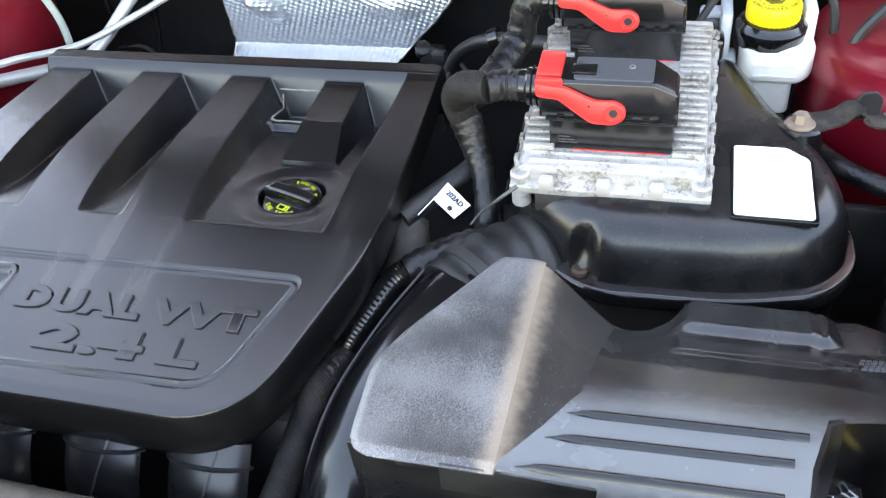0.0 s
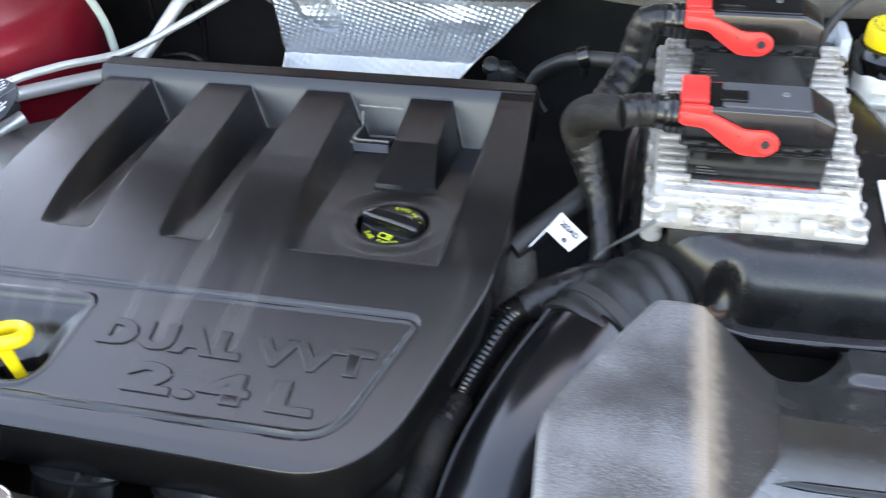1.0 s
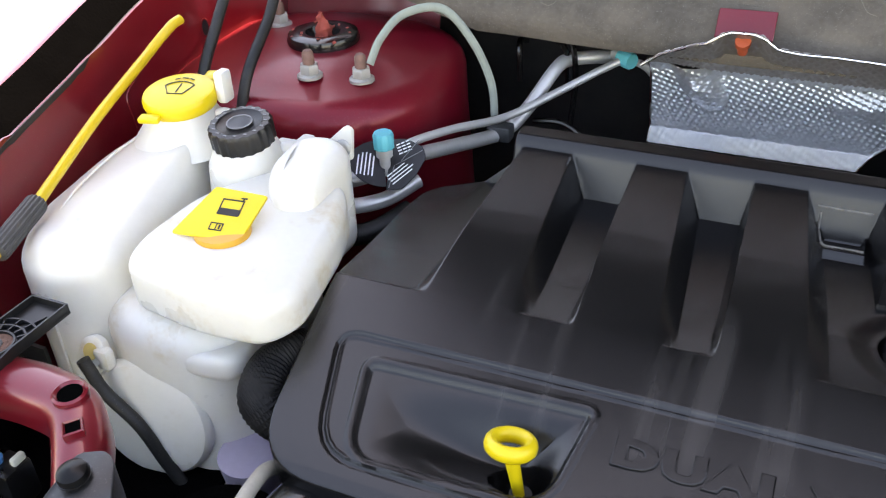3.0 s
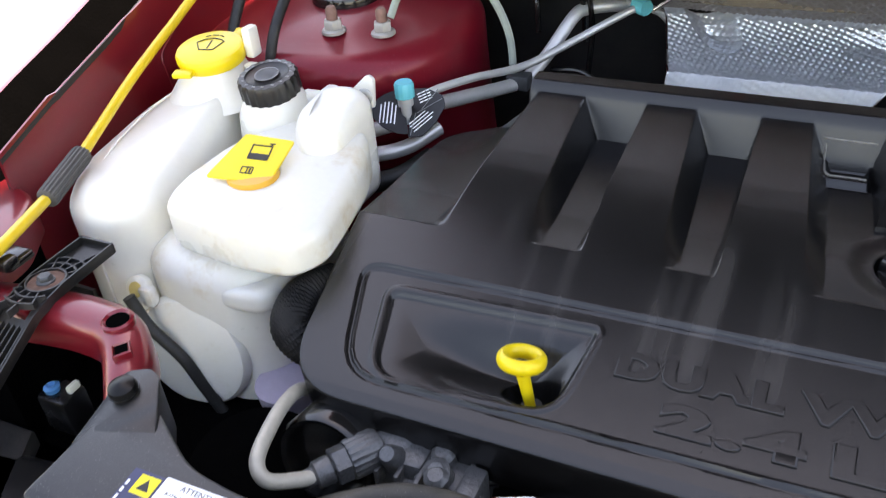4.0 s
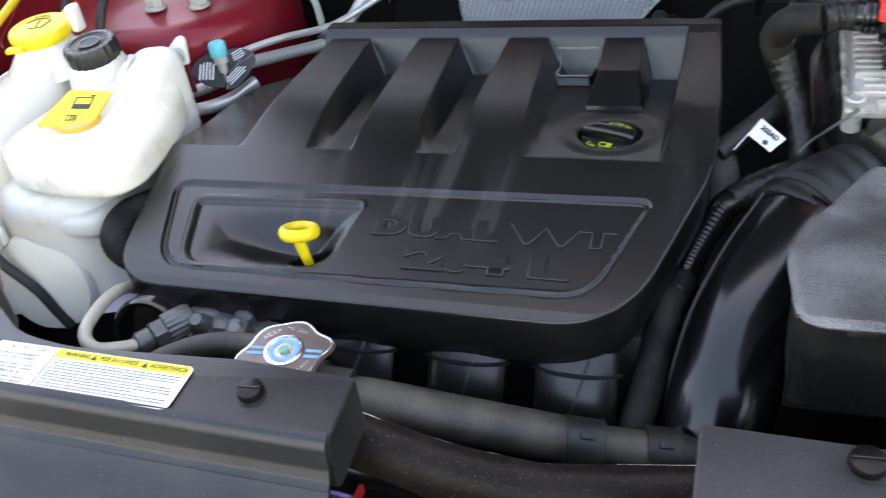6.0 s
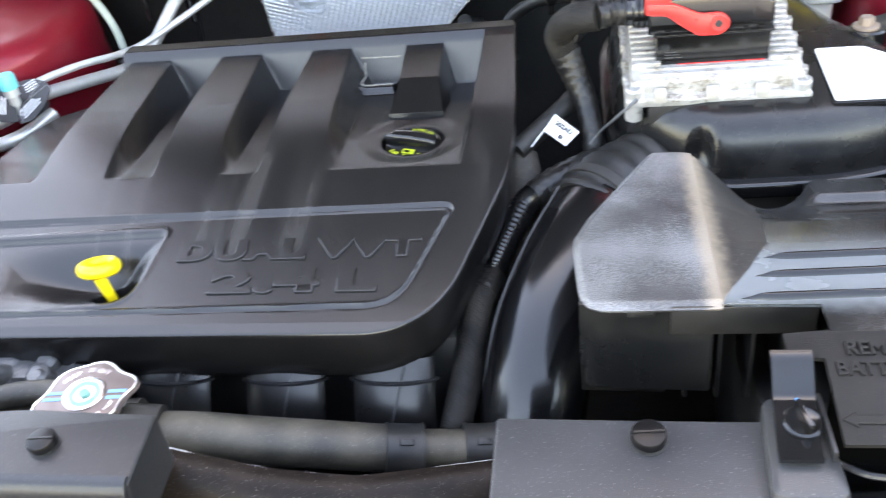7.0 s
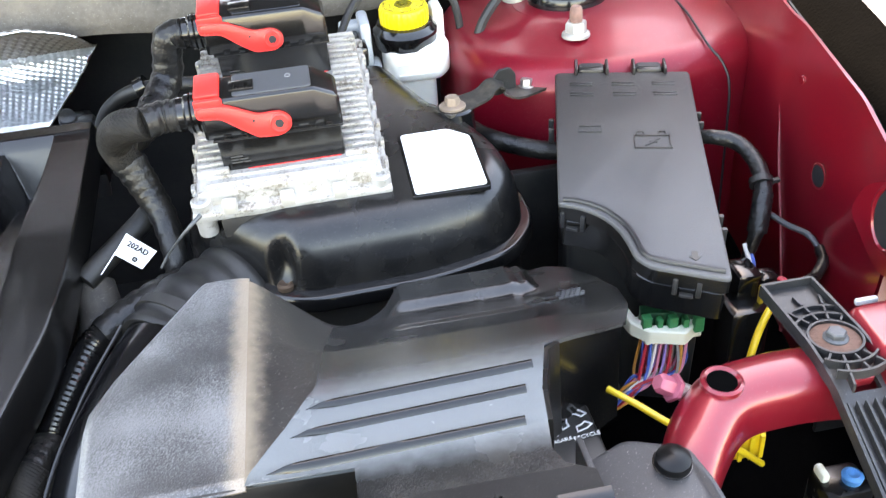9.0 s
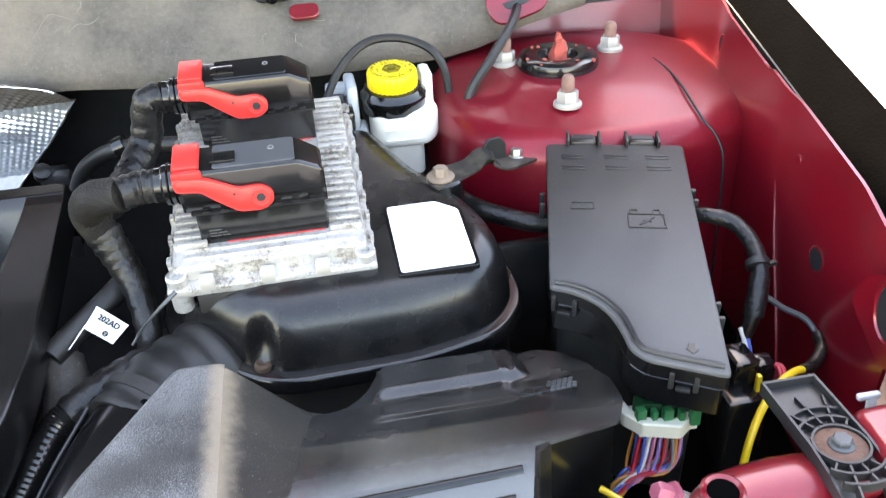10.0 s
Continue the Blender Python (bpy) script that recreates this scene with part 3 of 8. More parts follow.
# stamped plate with a large oval hole at the front end of the driver-side wing
PM = Matrix(((0, 0, 1, 0.741), (1, 0, 0, 0), (0, 1, 0, 0), (0, 0, 0, 1)))
part("stamped_plate", prism(fillet([(0.146, 0.862), (0.132, 0.892), (0.108, 0.908), (0.070, 0.910), (0.052, 0.885), (0.062, 0.845), (0.100, 0.832)], 0.012), -0.003, 0.003, 0.0015, 2, m=PM), RED, body)
oval = [(0.099 + 0.019 * math.cos(2 * math.pi * k / 36), 0.880 + 0.026 * math.sin(2 * math.pi * k / 36)) for k in range(36)]
part("plate_hole", prism(oval, -0.0036, 0.0036, m=PM), INK, body, "dark oval hole")
part("hole_rim", tube([PM @ Vector((q[0], q[1], -0.0034)) for q in oval + oval[:1]], 0.0022, 8, 1), RED, body)
part("panel_clip", join(box((0.728, 0.090, 0.815), (0.018, 0.005, 0.005), 0.0015), box((0.731, 0.089, 0.808), (0.008, 0.004, 0.012), 0.002)), PAPER, body, "small white plastic clip")
for s in (1, -1):
    def wing_line(pts, r, material, name, lab=""):
        out_ = []
        for y, z in pts:
            v = (z - 0.42) / (fender_z(y, s) - 0.42)
            out_.append((s * (fender_x(y, s) - 0.03 * (1 - v) - 0.0040), y, z))
        part(name, tube(out_, r, 6, 3), material, body, lab)
    wing_line([(0.44, 0.940), (0.423, 0.934), (0.393, 0.919), (0.362, 0.905), (0.362, 0.881), (0.364, 0.852), (0.366, 0.814), (0.366, 0.76)], 0.0013, RED, "pressed_line")
    wing_line([(0.335, 0.86), (0.315, 0.815), (0.285, 0.77), (0.25, 0.715), (0.22, 0.66)], 0.0016, REDDUSTY, "seam_bead", "dusty sealed seam")


TOWERPAINT = mat("dusty_tower_paint", (0.225, 0.0032, 0.014), 0.36, 0.24, vary=0.15, scale=10, coat=0.2, spec=0.4, dust=0.16, dust_color=(0.10, 0.055, 0.05), speck=0.2)
GREASE = mat("dried_red_grease", (0.4, 0.07, 0.05), 0.8, vary=0.4, scale=90, bump=0.8)
# strut towers with their upper mounts
for s, cx, cy, studs in ((1, 0.662, 0.572, ((0.617, 0.472), (0.582, 0.597), (0.707, 0.60))), (-1, -0.672, 0.575, ((-0.632, 0.478), (-0.575, 0.497), (-0.76, 0.62)))):
    zt = 0.912
    m = Matrix.Translation((cx, cy, 0))
    mx, my = (0.636, 0.571) if s > 0 else (-0.668, 0.574)
    mm = Matrix.Translation((mx, my, 0))
    prof = [(0.195, 0.45), (0.180, 0.70), (0.174, 0.82)] + [(0.142 + 0.031 * math.cos(radians(a)), 0.864 + 0.031 * math.sin(radians(a))) for a in range(0, 91, 9)] + [(0.12, 0.900), (0.10, 0.905), (0.07, zt - 0.003), (0.055, zt - 0.002), (0.05, zt - 0.002)]
    tw = bmesh.new()
    rings = []
    for r, z in prof:
        ring = []
        for k in range(72):
            a = 2 * math.pi * k / 72
            c, d = math.cos(a), math.sin(a)
            e = abs(c) ** 2.5 + abs(d) ** 2.5
            f = r * e ** -0.4 if r > 0.12 else r
            wide = 1.0 + (0.14 * smooth(0.10, 0.17, r) if c * s > 0 else 0.0) * abs(c)
            ring.append(tw.verts.new((cx + f * c * wide, cy + f * d, z)))
        rings.append(ring)
    for ra, rb_ in zip(rings, rings[1:]):
        for k in range(72):
            tw.faces.new((ra[k], ra[(k + 1) % 72], rb_[(k + 1) % 72], rb_[k]))
    tw.faces.new(rings[-1])
    bmesh.ops.recalc_face_normals(tw, faces=tw.faces)
    tower = part("strut_tower", tw, TOWERPAINT, body)
    part("mount_seat", lathe([(0.066, 0.892), (0.066, zt - 0.010), (0.062, zt - 0.005), (0.046, zt - 0.004)], 40, mm), TOWERPAINT, tower)
    mount = part("strut_mount", lathe([(0.044, zt - 0.006), (0.0455, zt + 0.002), (0.043, zt + 0.009), (0.034, zt + 0.012), (0.022, zt + 0.010), (0.018, zt - 0.002), (0.0, zt - 0.004)], 40, mm), GLOSS, tower, "round black rubber top mount")
    rg = random.Random(3)
    clot = lathe([(0.011, zt - 0.004), (0.009, zt + 0.008), (0.010, zt + 0.014), (0.006, zt + 0.022), (0.004, zt + 0.028), (0.001, zt + 0.034)], 9, mm)
    for v in clot.verts:
        v.co += Vector((rg.uniform(-1, 1), rg.uniform(-1, 1), rg.uniform(-0.6, 0.6))) * 0.0028
    part("grease", clot, GREASE, mount, "clot of dried red grease")
    for k in range(14):
        a, r = rg.uniform(0, 6.3), rg.uniform(0.018, 0.043)
        part("grease_crumb", box((0, 0, 0), (rg.uniform(0.002, 0.007), rg.uniform(0.002, 0.005), rg.uniform(0.001, 0.003)), 0.0006, pose(mx + r * math.cos(a), my + r * math.sin(a), zt + interp(r, [0.018, 0.025, 0.034, 0.044], [0.008, 0.011, 0.012, 0.008]), rg.uniform(-20, 20), rg.uniform(-20, 20), rg.uniform(0, 180))), GREASE, mount)
    for k, (x, y) in enumerate(studs):
        r = math.hypot(x - cx, y - cy)
        sz = interp(r, [0.055, 0.10, 0.12, 0.142, 0.16], [zt - 0.002, 0.905, 0.900, 0.895, 0.889])
        nut = part("flange_nut", moved(join(lathe([(0.0150, 0), (0.0148, 0.003), (0.0125, 0.005)], 20), lathe([(0.0115, 0.004), (0.0115, 0.014), (0.0100, 0.016)], 6)), Matrix.Translation((x, y, sz))), NUT, tower, "dull zinc flange nut")
        part("stud", lathe([(0.0068, 0.014), (0.0070, 0.024), (0.0066, 0.029), (0.0045, 0.032)], 12, Matrix.Translation((x, y, sz))), STUDRUST, nut, "rusted stud end")

# pressed patch on the driver-side tower
def tower_face(u, v):
    a = radians(-136 + 30 * u)
    c, d = math.cos(a), math.sin(a)
    w = max(0.0, (v - 0.5) * 2) * math.pi / 2
    r = 0.142 + 0.0315 * math.cos(w) + (0.006 * (1 - 2 * v) if v < 0.5 else 0.0)
    z = 0.864 + 0.0315 * math.sin(w) - (0.13 * (1 - 2 * v) if v < 0.5 else 0.0)
    f = r * (abs(c) ** 2.5 + abs(d) ** 2.5) ** -0.4
    return Vector((0.662 + f * c, 0.572 + f * d, z + 0.0005))


part("tower_seam", tube([(0.7465, 0.565, 0.9065), (0.7490, 0.530, 0.9055), (0.7470, 0.490, 0.9035), (0.7430, 0.455, 0.9005), (0.742, 0.572 - 0.150, 0.893), (0.752, 0.572 - 0.166, 0.878), (0.757, 0.572 - 0.175, 0.855), (0.758, 0.572 - 0.178, 0.80), (0.758, 0.572 - 0.182, 0.70)], 0.0013, 6), INK, body, "dark panel seam")
part("tower_patch", sheet(tower_face, 12, 20, 0.002), TOWERPAINT, body, "pressed reinforcement patch")
pf = tower_face(0.55, 0.93)
pmx = frame_at((0.580, 0.4625, 0.8945), (0.97, -0.05, 0.02), (-0.08, -0.30, 0.95))
part("patch_mark", words("C8", 0.010, pmx, 0.0012), TOWERPAINT, body, "pressed mark")
part("patch_mark", lathe([(0.0055, 0), (0.0055, 0.0008), (0.0045, 0.0008), (0.0045, 0)], 20, pmx @ pose(0.034, 0.005, 0)), TOWERPAINT, body, "pressed mark")

# radiator support: a curved red channel on either side
for s in (-1, 1):
    line = [(0.505, -0.085, 0.815), (0.522, -0.045, 0.838), (0.556, -0.008, 0.848), (0.600, 0.002, 0.848), (0.66, 0.0, 0.845), (0.76, -0.01, 0.84)]
    off = Vector((0.009, 0.002, 0)) if s > 0 else Vector((0, 0, 0))
    pts = curve_points([Vector((s * x, y, z)) + off for x, y, z in line], 10)
    bm = bmesh.new()
    rings = []
    for i, p in enumerate(pts):
        d = (pts[min(i + 1, len(pts) - 1)] - pts[max(i - 1, 0)]).normalized()
        side = d.cross(Vector((0, 0, 1))).normalized()
        w = interp(i / (len(pts) - 1), [0, 0.3, 0.5, 1], [0.015, 0.020, 0.021, 0.022])
        sec = ((-1, -0.03), (-1, -0.008), (-0.86, -0.001), (-0.6, 0.0035), (-0.3, 0.0058), (0, 0.0066), (0.3, 0.0058), (0.6, 0.0035), (0.86, -0.001), (1, -0.008), (1, -0.03))
        rings.append([bm.verts.new(p + side * (a * w) + Vector((0, 0, h))) for a, h in sec])
    for a, b in zip(rings, rings[1:]):
        for i in range(len(sec)):
            j = (i + 1) % len(sec)
            bm.faces.new((a[i], a[j], b[j], b[i]))
    bm.faces.new(rings[0])
    bm.faces.new(list(reversed(rings[-1])))
    bmesh.ops.recalc_face_normals(bm, faces=bm.faces)
    bar = part("support_bar", bm, RED, body)
    hm = frame_at(Vector((s * 0.557, -0.006, 0.8545)) + off, (1, 0, 0), (0, -0.05, 1))
    part("hole_rim", join(lathe([(0.0135, -0.004), (0.0135, 0.0015), (0.0115, 0.003), (0.0095, 0.001), (0.0095, -0.004)], 20, hm)), RED, bar)
    part("hole_inside", lathe([(0.0094, -0.003), (0.0094, 0.0012), (0.001, 0.0012)], 20, hm), VOID, bar, "dark open hole")
    if s < 0:
        hm2 = frame_at((-0.532, -0.031, 0.8515), (1, 0, 0), (0, -0.1, 1))
        part("hole_rim", lathe([(0.010, -0.004), (0.010, 0.002), (0.0085, 0.003), (0.007, 0.001)], 4, hm2), RED, bar)
        part("hole_inside", lathe([(0.007, -0.002), (0.007, 0.0018), (0.001, 0.0018)], 4, hm2), VOID, bar, "dark open hole")
    if s < 0:
        plan = [(-0.705, -0.035), (-0.84, -0.05), (-0.84, 0.13), (-0.752, 0.10), (-0.715, 0.045)][::-1]
    else:
        plan = [(0.662, -0.035), (0.84, -0.05), (0.84, 0.044), (0.668, 0.036)]
    part("end_panel", prism(fillet(plan, 0.012), 0.826 if s > 0 else 0.836, 0.865 if s > 0 else 0.875, 0.010, 3), RED, body)
    # solid black block in place of the shade below the end panel
    part("end_panel_shade", prism([(s * 0.715, -0.025), (s * 0.83, -0.04), (s * 0.83, 0.12), (s * 0.757, 0.09), (s * 0.725, 0.03)][::s], 0.62, 0.837), FOAMSHADE, body, "black block put in for the shade under the panel")
    # side rail below, coloured for the shade there; a black plate is added likewise
    part("chassis_rail", box((s * 0.60, 0.25, 0.60), (0.10, 0.9, 0.12), 0.01), DARK, body)
    part("rail_shade_plate", box((s * 0.655, 0.20, 0.668), (0.25, 0.44, 0.006), 0.001), FOAMSHADE, body, "black plate added for the shade low beside the rail")

# felt liner on the bulkhead, sagging at its lower edge
def felt_low(x):
    return interp(x, [-0.75, -0.60, -0.50, -0.385, -0.30, -0.02, 0.10, 0.21, 0.37, 0.52, 0.57, 0.62, 0.72], [0.965, 0.942, 0.908, 0.902, 0.902, 0.907, 0.905, 0.895, 0.895, 0.899, 0.907, 0.925, 0.945])


def felt(u, v):
    x = -0.75 + 1.45 * u
    z = felt_low(x) + (1.075 - felt_low(x)) * v
    y = 0.665 + 0.12 * smooth(0, 1, v) - 0.012 * math.sin(math.pi * min(1, v * 2.4)) + 0.008 * math.sin(x * 11) + 0.004 * noise.noise(Vector((x * 9, z * 14, 0)))
    return Vector((x, y, z))


PALEFIBRE = mat("pale_fibre", (0.25, 0.225, 0.19), 0.9, vary=0.2)
liner = thing("bulkhead_liner", (0, 0.62, 0.93), "grey felt sound liner, dusty and sagging, on the bulkhead", "sound liner")
part("felt_sheet", sheet(felt, 110, 22, 0.012), FELT, liner, sharp=80)
part("cowl_seal", tube([(-0.78, 0.79, 1.06), (0, 0.75, 1.072), (0.78, 0.79, 1.06)], 0.012, 10), RUBBER, body, "black rubber cowl seal")
part("cowl_corner", sheet(lambda u, v: Vector((0.60 + 0.28 * u, 0.745 + 0.05 * v + 0.03 * (1 - u), 0.86 + 0.18 * v)), 8, 6, 0.003), RED, body)
part("cowl_corner", sheet(lambda u, v: Vector((-0.88 + 0.28 * u, 0.745 + 0.05 * v + 0.03 * u, 0.86 + 0.18 * v)), 8, 6, 0.003), RED, body)
# the underside ledge behind the felt edge
part("bulkhead_ledge", box((0, 0.80, 0.945), (1.5, 0.20, 0.02)), DARK, body)


rf = random.Random(11)
for k in range(16):
    u0, v0 = rf.uniform(0.05, 0.95), rf.uniform(0.15, 0.85)
    a0, ln = rf.uniform(0, 6.28), rf.uniform(0.01, 0.045)
    pts = []
    for t in range(4):
        uu, vv = u0 + math.cos(a0) * ln * t / 3 / 1.45, v0 + math.sin(a0) * ln * t / 3 / 0.17
        a0 += rf.uniform(-0.6, 0.6)
        pts.append(felt(min(0.99, max(0.01, uu)), min(0.98, max(0.02, vv))) + Vector((0, -0.0122, 0.0005)))
    part("fibre", tube(pts, rf.uniform(0.00015, 0.0003), 5, 4), PALEFIBRE, liner)


def felt_patch(x, dz, rx, rz, material, name, label, r=0.5):
    """A cut-out in the felt: a rim and what shows in it."""
    v = (dz - felt_low(x)) / (1.075 - felt_low(x))
    u = (x + 0.75) / 1.45
    p = felt(u, v)
    a, b = felt(u + 0.01, v) - felt(u - 0.01, v), felt(u, v + 0.05) - felt(u, v - 0.05)
    n = a.cross(b).normalized()
    m = frame_at(p + n * 0.0125, a, n)
    pl = fillet([(-rx, -rz), (rx, -rz), (rx, rz), (-rx, rz)], min(rx, rz) * r)
    part(name, prism(pl, -0.004, 0.001, 0.0008, 1, m=m), material, liner, label)
    return m


felt_patch(0.365, 0.957, 0.017, 0.010, RED, "cutout", "slot showing red paint", 0.9)
felt_patch(0.612, 0.953, 0.036, 0.022, RED, "cutout", "torn opening showing red paint", 0.9)
felt_patch(-0.177, 0.946, 0.031, 0.017, RED, "cutout", "square opening showing red paint", 0.1)
m = felt_patch(0.332, 0.978, 0.022, 0.013, RUBBER, "grommet", "black rubber grommet", 0.9)
part("push_clip", join(lathe([(0.006, 0), (0.006, 0.012), (0.008, 0.013), (0.008, 0.022), (0.004, 0.024)], 14, m @ pose(0, -0.006, 0, 35, 0, 0))), GLOSS, liner, "black plastic push clip")
m = felt_patch(0.611, 0.955, 0.018, 0.012, RUBBER, "grommet", "black rubber grommet", 0.9)
solo("bulkhead_cable", tube([(0.611, 0.655, 0.953), (0.590, 0.60, 0.950), (0.556, 0.555, 0.930), (0.527, 0.54, 0.895), (0.515, 0.53, 0.83), (0.515, 0.52, 0.72)], 0.0055, 8), RUBBER, "thin black cable hanging from the felt liner", "cable")

# ---- engine cover ----
cover = thing("engine_cover", (-0.17, 0.27, 0.72), "matte black moulded plastic engine cover with ribs and raised lettering", "engine cover")


def poly_dist(px, py, poly):
    """Distance to a closed outline and whether a place is inside it."""
    best = np.full(px.shape, 9.0)
    inside = np.zeros(px.shape, bool)
    for k in range(len(poly)):
        ax, ay = poly[k - 1]
        bx, by = poly[k]
        dx, dy = bx - ax, by - ay
        t = np.clip(((px - ax) * dx + (py - ay) * dy) / (dx * dx + dy * dy + 1e-12), 0, 1)
        best = np.minimum(best, np.hypot(px - ax - t * dx, py - ay - t * dy))
        hit = ((ay > py) != (by > py)) & (px < (bx - ax) * (py - ay) / (by - ay + 1e-12) + ax)
        inside ^= hit
    return best, inside


def sstep(a, b, x):
    t = np.clip((x - a) / (b - a), 0, 1)
    return t * t * (3 - 2 * t)


def lin(x, xs, ys):
    return np.interp(x, xs, ys)


def edge_run(corner):
    """The places along an outline as rising y and their x."""
    ys_ = np.array([p[1] for p in corner]) + np.arange(len(corner)) * 1e-7
    return ys_, np.array([p[0] for p in corner])


LEFT_Y, LEFT_X = edge_run(fillet([(-0.2, 0.028), (-0.433, 0.0281), (-0.452, 0.2), (-0.456, 0.33), (-0.458, 0.405), (-0.447, 0.432), (-0.375, 0.4545), (-0.373, 0.53)], [0, 0.055, 0.03, 0.03, 0.02, 0.03, 0.004, 0], 10)[1:])
RIGHT_Y, RIGHT_X = edge_run(fillet([(-0.1, 0.028), (0.060, 0.0281), (0.115, 0.194), (0.118, 0.25), (0.118, 0.32), (0.106, 0.53)], [0, 0.062, 0.02, 0.02, 0.03, 0], 10)[1:])


def cover_left(y):
    return lin(y, LEFT_Y, LEFT_X)


def cover_right(y):
    return lin(y, RIGHT_Y, RIGHT_X)


GROOVE = [tuple(p) for p in fillet([(-0.420, 0.153), (0.070, 0.158), (0.030, 0.052), (-0.388, 0.047)], [0.02, 0.012, 0.03, 0.035])]
DIP = [tuple(p) for p in fillet([(-0.386, 0.134), (-0.200, 0.140), (-0.214, 0.060), (-0.366, 0.052)], [0.012, 0.01, 0.025, 0.025])]


def cover_z(x, y):
    # front slope that rolls over into the flat top
    z = lin(y, [0.02, 0.028, 0.036, 0.05, 0.195, 0.21, 0.225, 0.24, 0.255, 0.27, 0.285, 0.30, 0.33, 0.46, 0.53], [0.7965, 0.7990, 0.8022, 0.8063, 0.8462, 0.8501, 0.8535, 0.8564, 0.8588, 0.8607, 0.8621, 0.8632, 0.8645, 0.866, 0.868])
    base = z
    # slots between the ribs, each a ramp that deepens to the back

    def band(l0, l1, r0, r1, soft=0.010):
        k = np.clip((y - 0.205) / 0.26, 0, 1)
        xl, xr = l0 + (l1 - l0) * k, r0 + (r1 - r0) * k
        return np.clip((x - xl + 0.002) / 0.017, 0, 1) * (1 - np.clip((x - xr + 0.005) / 0.006, 0, 1))
    floor_z = 0.8478 - 0.135 * (np.minimum(y, 0.27) - 0.208) - 0.085 * np.maximum(y - 0.27, 0)
    sunk = (base - floor_z) * sstep(0.2055, 0.2095, y)
    z = z - sunk * band(-0.289, -0.312, -0.240, -0.248)
    z = z - sunk * band(-0.173, -0.194, -0.129, -0.133)
    z = z - (sunk + 0.008 * sstep(0.33, 0.46, y) * sstep(-0.40, -0.45, x)) * (1 - sstep(-0.380, -0.366, x))
    # the well with the filler neck
    well = band(-0.063, -0.082, 0.074, 0.074)
    bed = 0.8480 - 0.034 * (np.minimum(y, 0.27) - 0.208) - 0.10 * np.maximum(y - 0.27, 0) + 0.008 * sstep(0.398, 0.405, y) * sstep(-0.070, -0.064, x) * (1 - sstep(-0.028, -0.024, x)) - 0.008 * sstep(0.36, 0.46, y) * sstep(0.02, 0.04, x)
    r = np.hypot(x - 0.016, y - 0.270)
    bed = bed - 0.0035 * (1 - sstep(0.034, 0.058, r)) - 0.022 * (1 - sstep(0.0300, 0.0320, r))
    bed = bed + 0.0006 * np.clip(1 - np.abs(r - 0.0330) / 0.0012, 0, 1)
    z = z - (base - bed) * well * sstep(0.2055, 0.2095, y)
    # short rib in the well
    k = np.clip((y - 0.325) / 0.05, 0, 1)
    q = np.clip((y - 0.325) / 0.14, 0, 1)
    top = lin(y, [0.325, 0.375, 0.47], [0.8445, 0.8625, 0.8650])
    xl, xr = -0.0185 + 0.009 * k - 0.009 * q, 0.041 - 0.006 * k - 0.007 * q
    rise = np.clip((x - xl + 0.008 * k) / (0.001 + 0.008 * k), 0, 1) * np.clip((xr + 0.010 * k - x) / (0.001 + 0.010 * k), 0, 1) * np.where(y > 0.325, 1.0, 0.0)
    z = np.maximum(z, z + (top - z) * rise)
    # small pocket beside it
    z = z - 0.012 * sstep(0.414, 0.418, y) * (1 - sstep(0.448, 0.452, y)) * sstep(-0.066, -0.061, x) * (1 - sstep(-0.030, -0.026, x))
    # raised border at the back and along the side
    edge = lin(y, [0.2, 0.30, 0.5], [0.0725, 0.079, 0.0745])
    strip = lin(y, [0.207, 0.296, 0.304, 0.455, 0.475], [0.8490, 0.8612, 0.8620, 0.8730, 0.8765])
    z = z + (strip - z) * sstep(edge - 0.0035, edge + 0.0015, x) * sstep(0.2055, 0.2095, y)
    z = np.maximum(z, np.where(y > 0.461, base + 0.0105 * np.sin(np.pi / 2 * np.clip((y - 0.461) / 0.009, 0, 1)), base - (0.461 - y) * 2.6))
    corner = np.hypot(np.maximum(x - 0.097, 0), np.maximum(y - 0.468, 0)) - 0.018
    z = z - 0.03 * np.clip(np.where(y > 0.44, corner, 0) / 0.02, 0, 1) ** 2
    # inlaid panel: a groove round it
    d, inside = poly_dist(x, y, GROOVE)
    z = z - 0.0030 * (1 - sstep(0.0008, 0.0032, d)) - np.where(inside, 0.0012 * sstep(0.0025, 0.005, d), 0)
    d, inside = poly_dist(x, y, DIP)
    z = z + 0.0010 * (1 - sstep(0.001, 0.003, np.abs(d - 0.002)))
    deep = 0.004 * sstep(0, 0.005, d) + 0.024 * sstep(0, 0.042, d) * sstep(-0.375, -0.255, x) * sstep(0.148, 0.10, y)
    z = z - np.where(inside, deep, 0)
    # the dipstick's opening
    z = z - np.where(inside, 0.03 * (1 - sstep(0.0205, 0.0235, np.hypot((x + 0.240), (y - 0.083) * 1.25))), 0)
    return z


NX, NY = 600, 540
ys = np.concatenate([0.0281 + 0.03 * np.linspace(0, 1, 50) ** 2, np.linspace(0.0581, 0.53, NY - 49)[1:]])
gx = np.stack([np.linspace(cover_left(y), cover_right(y), NX) for y in ys])
gy = np.repeat(ys[:, None], NX, 1)
gz = cover_z(gx, gy)
verts = np.stack([gx, gy, gz], 2).reshape(-1, 3)
idx = np.arange(NX * NY).reshape(NY, NX)
faces = np.stack([idx[:-1, :-1], idx[:-1, 1:], idx[1:, 1:], idx[1:, :-1]], 2).reshape(-1, 4).tolist()
ring = list(idx[0, :]) + list(idx[1:, -1]) + list(idx[-1, -2::-1]) + list(idx[-2:0:-1, 0])
rv = verts[ring]
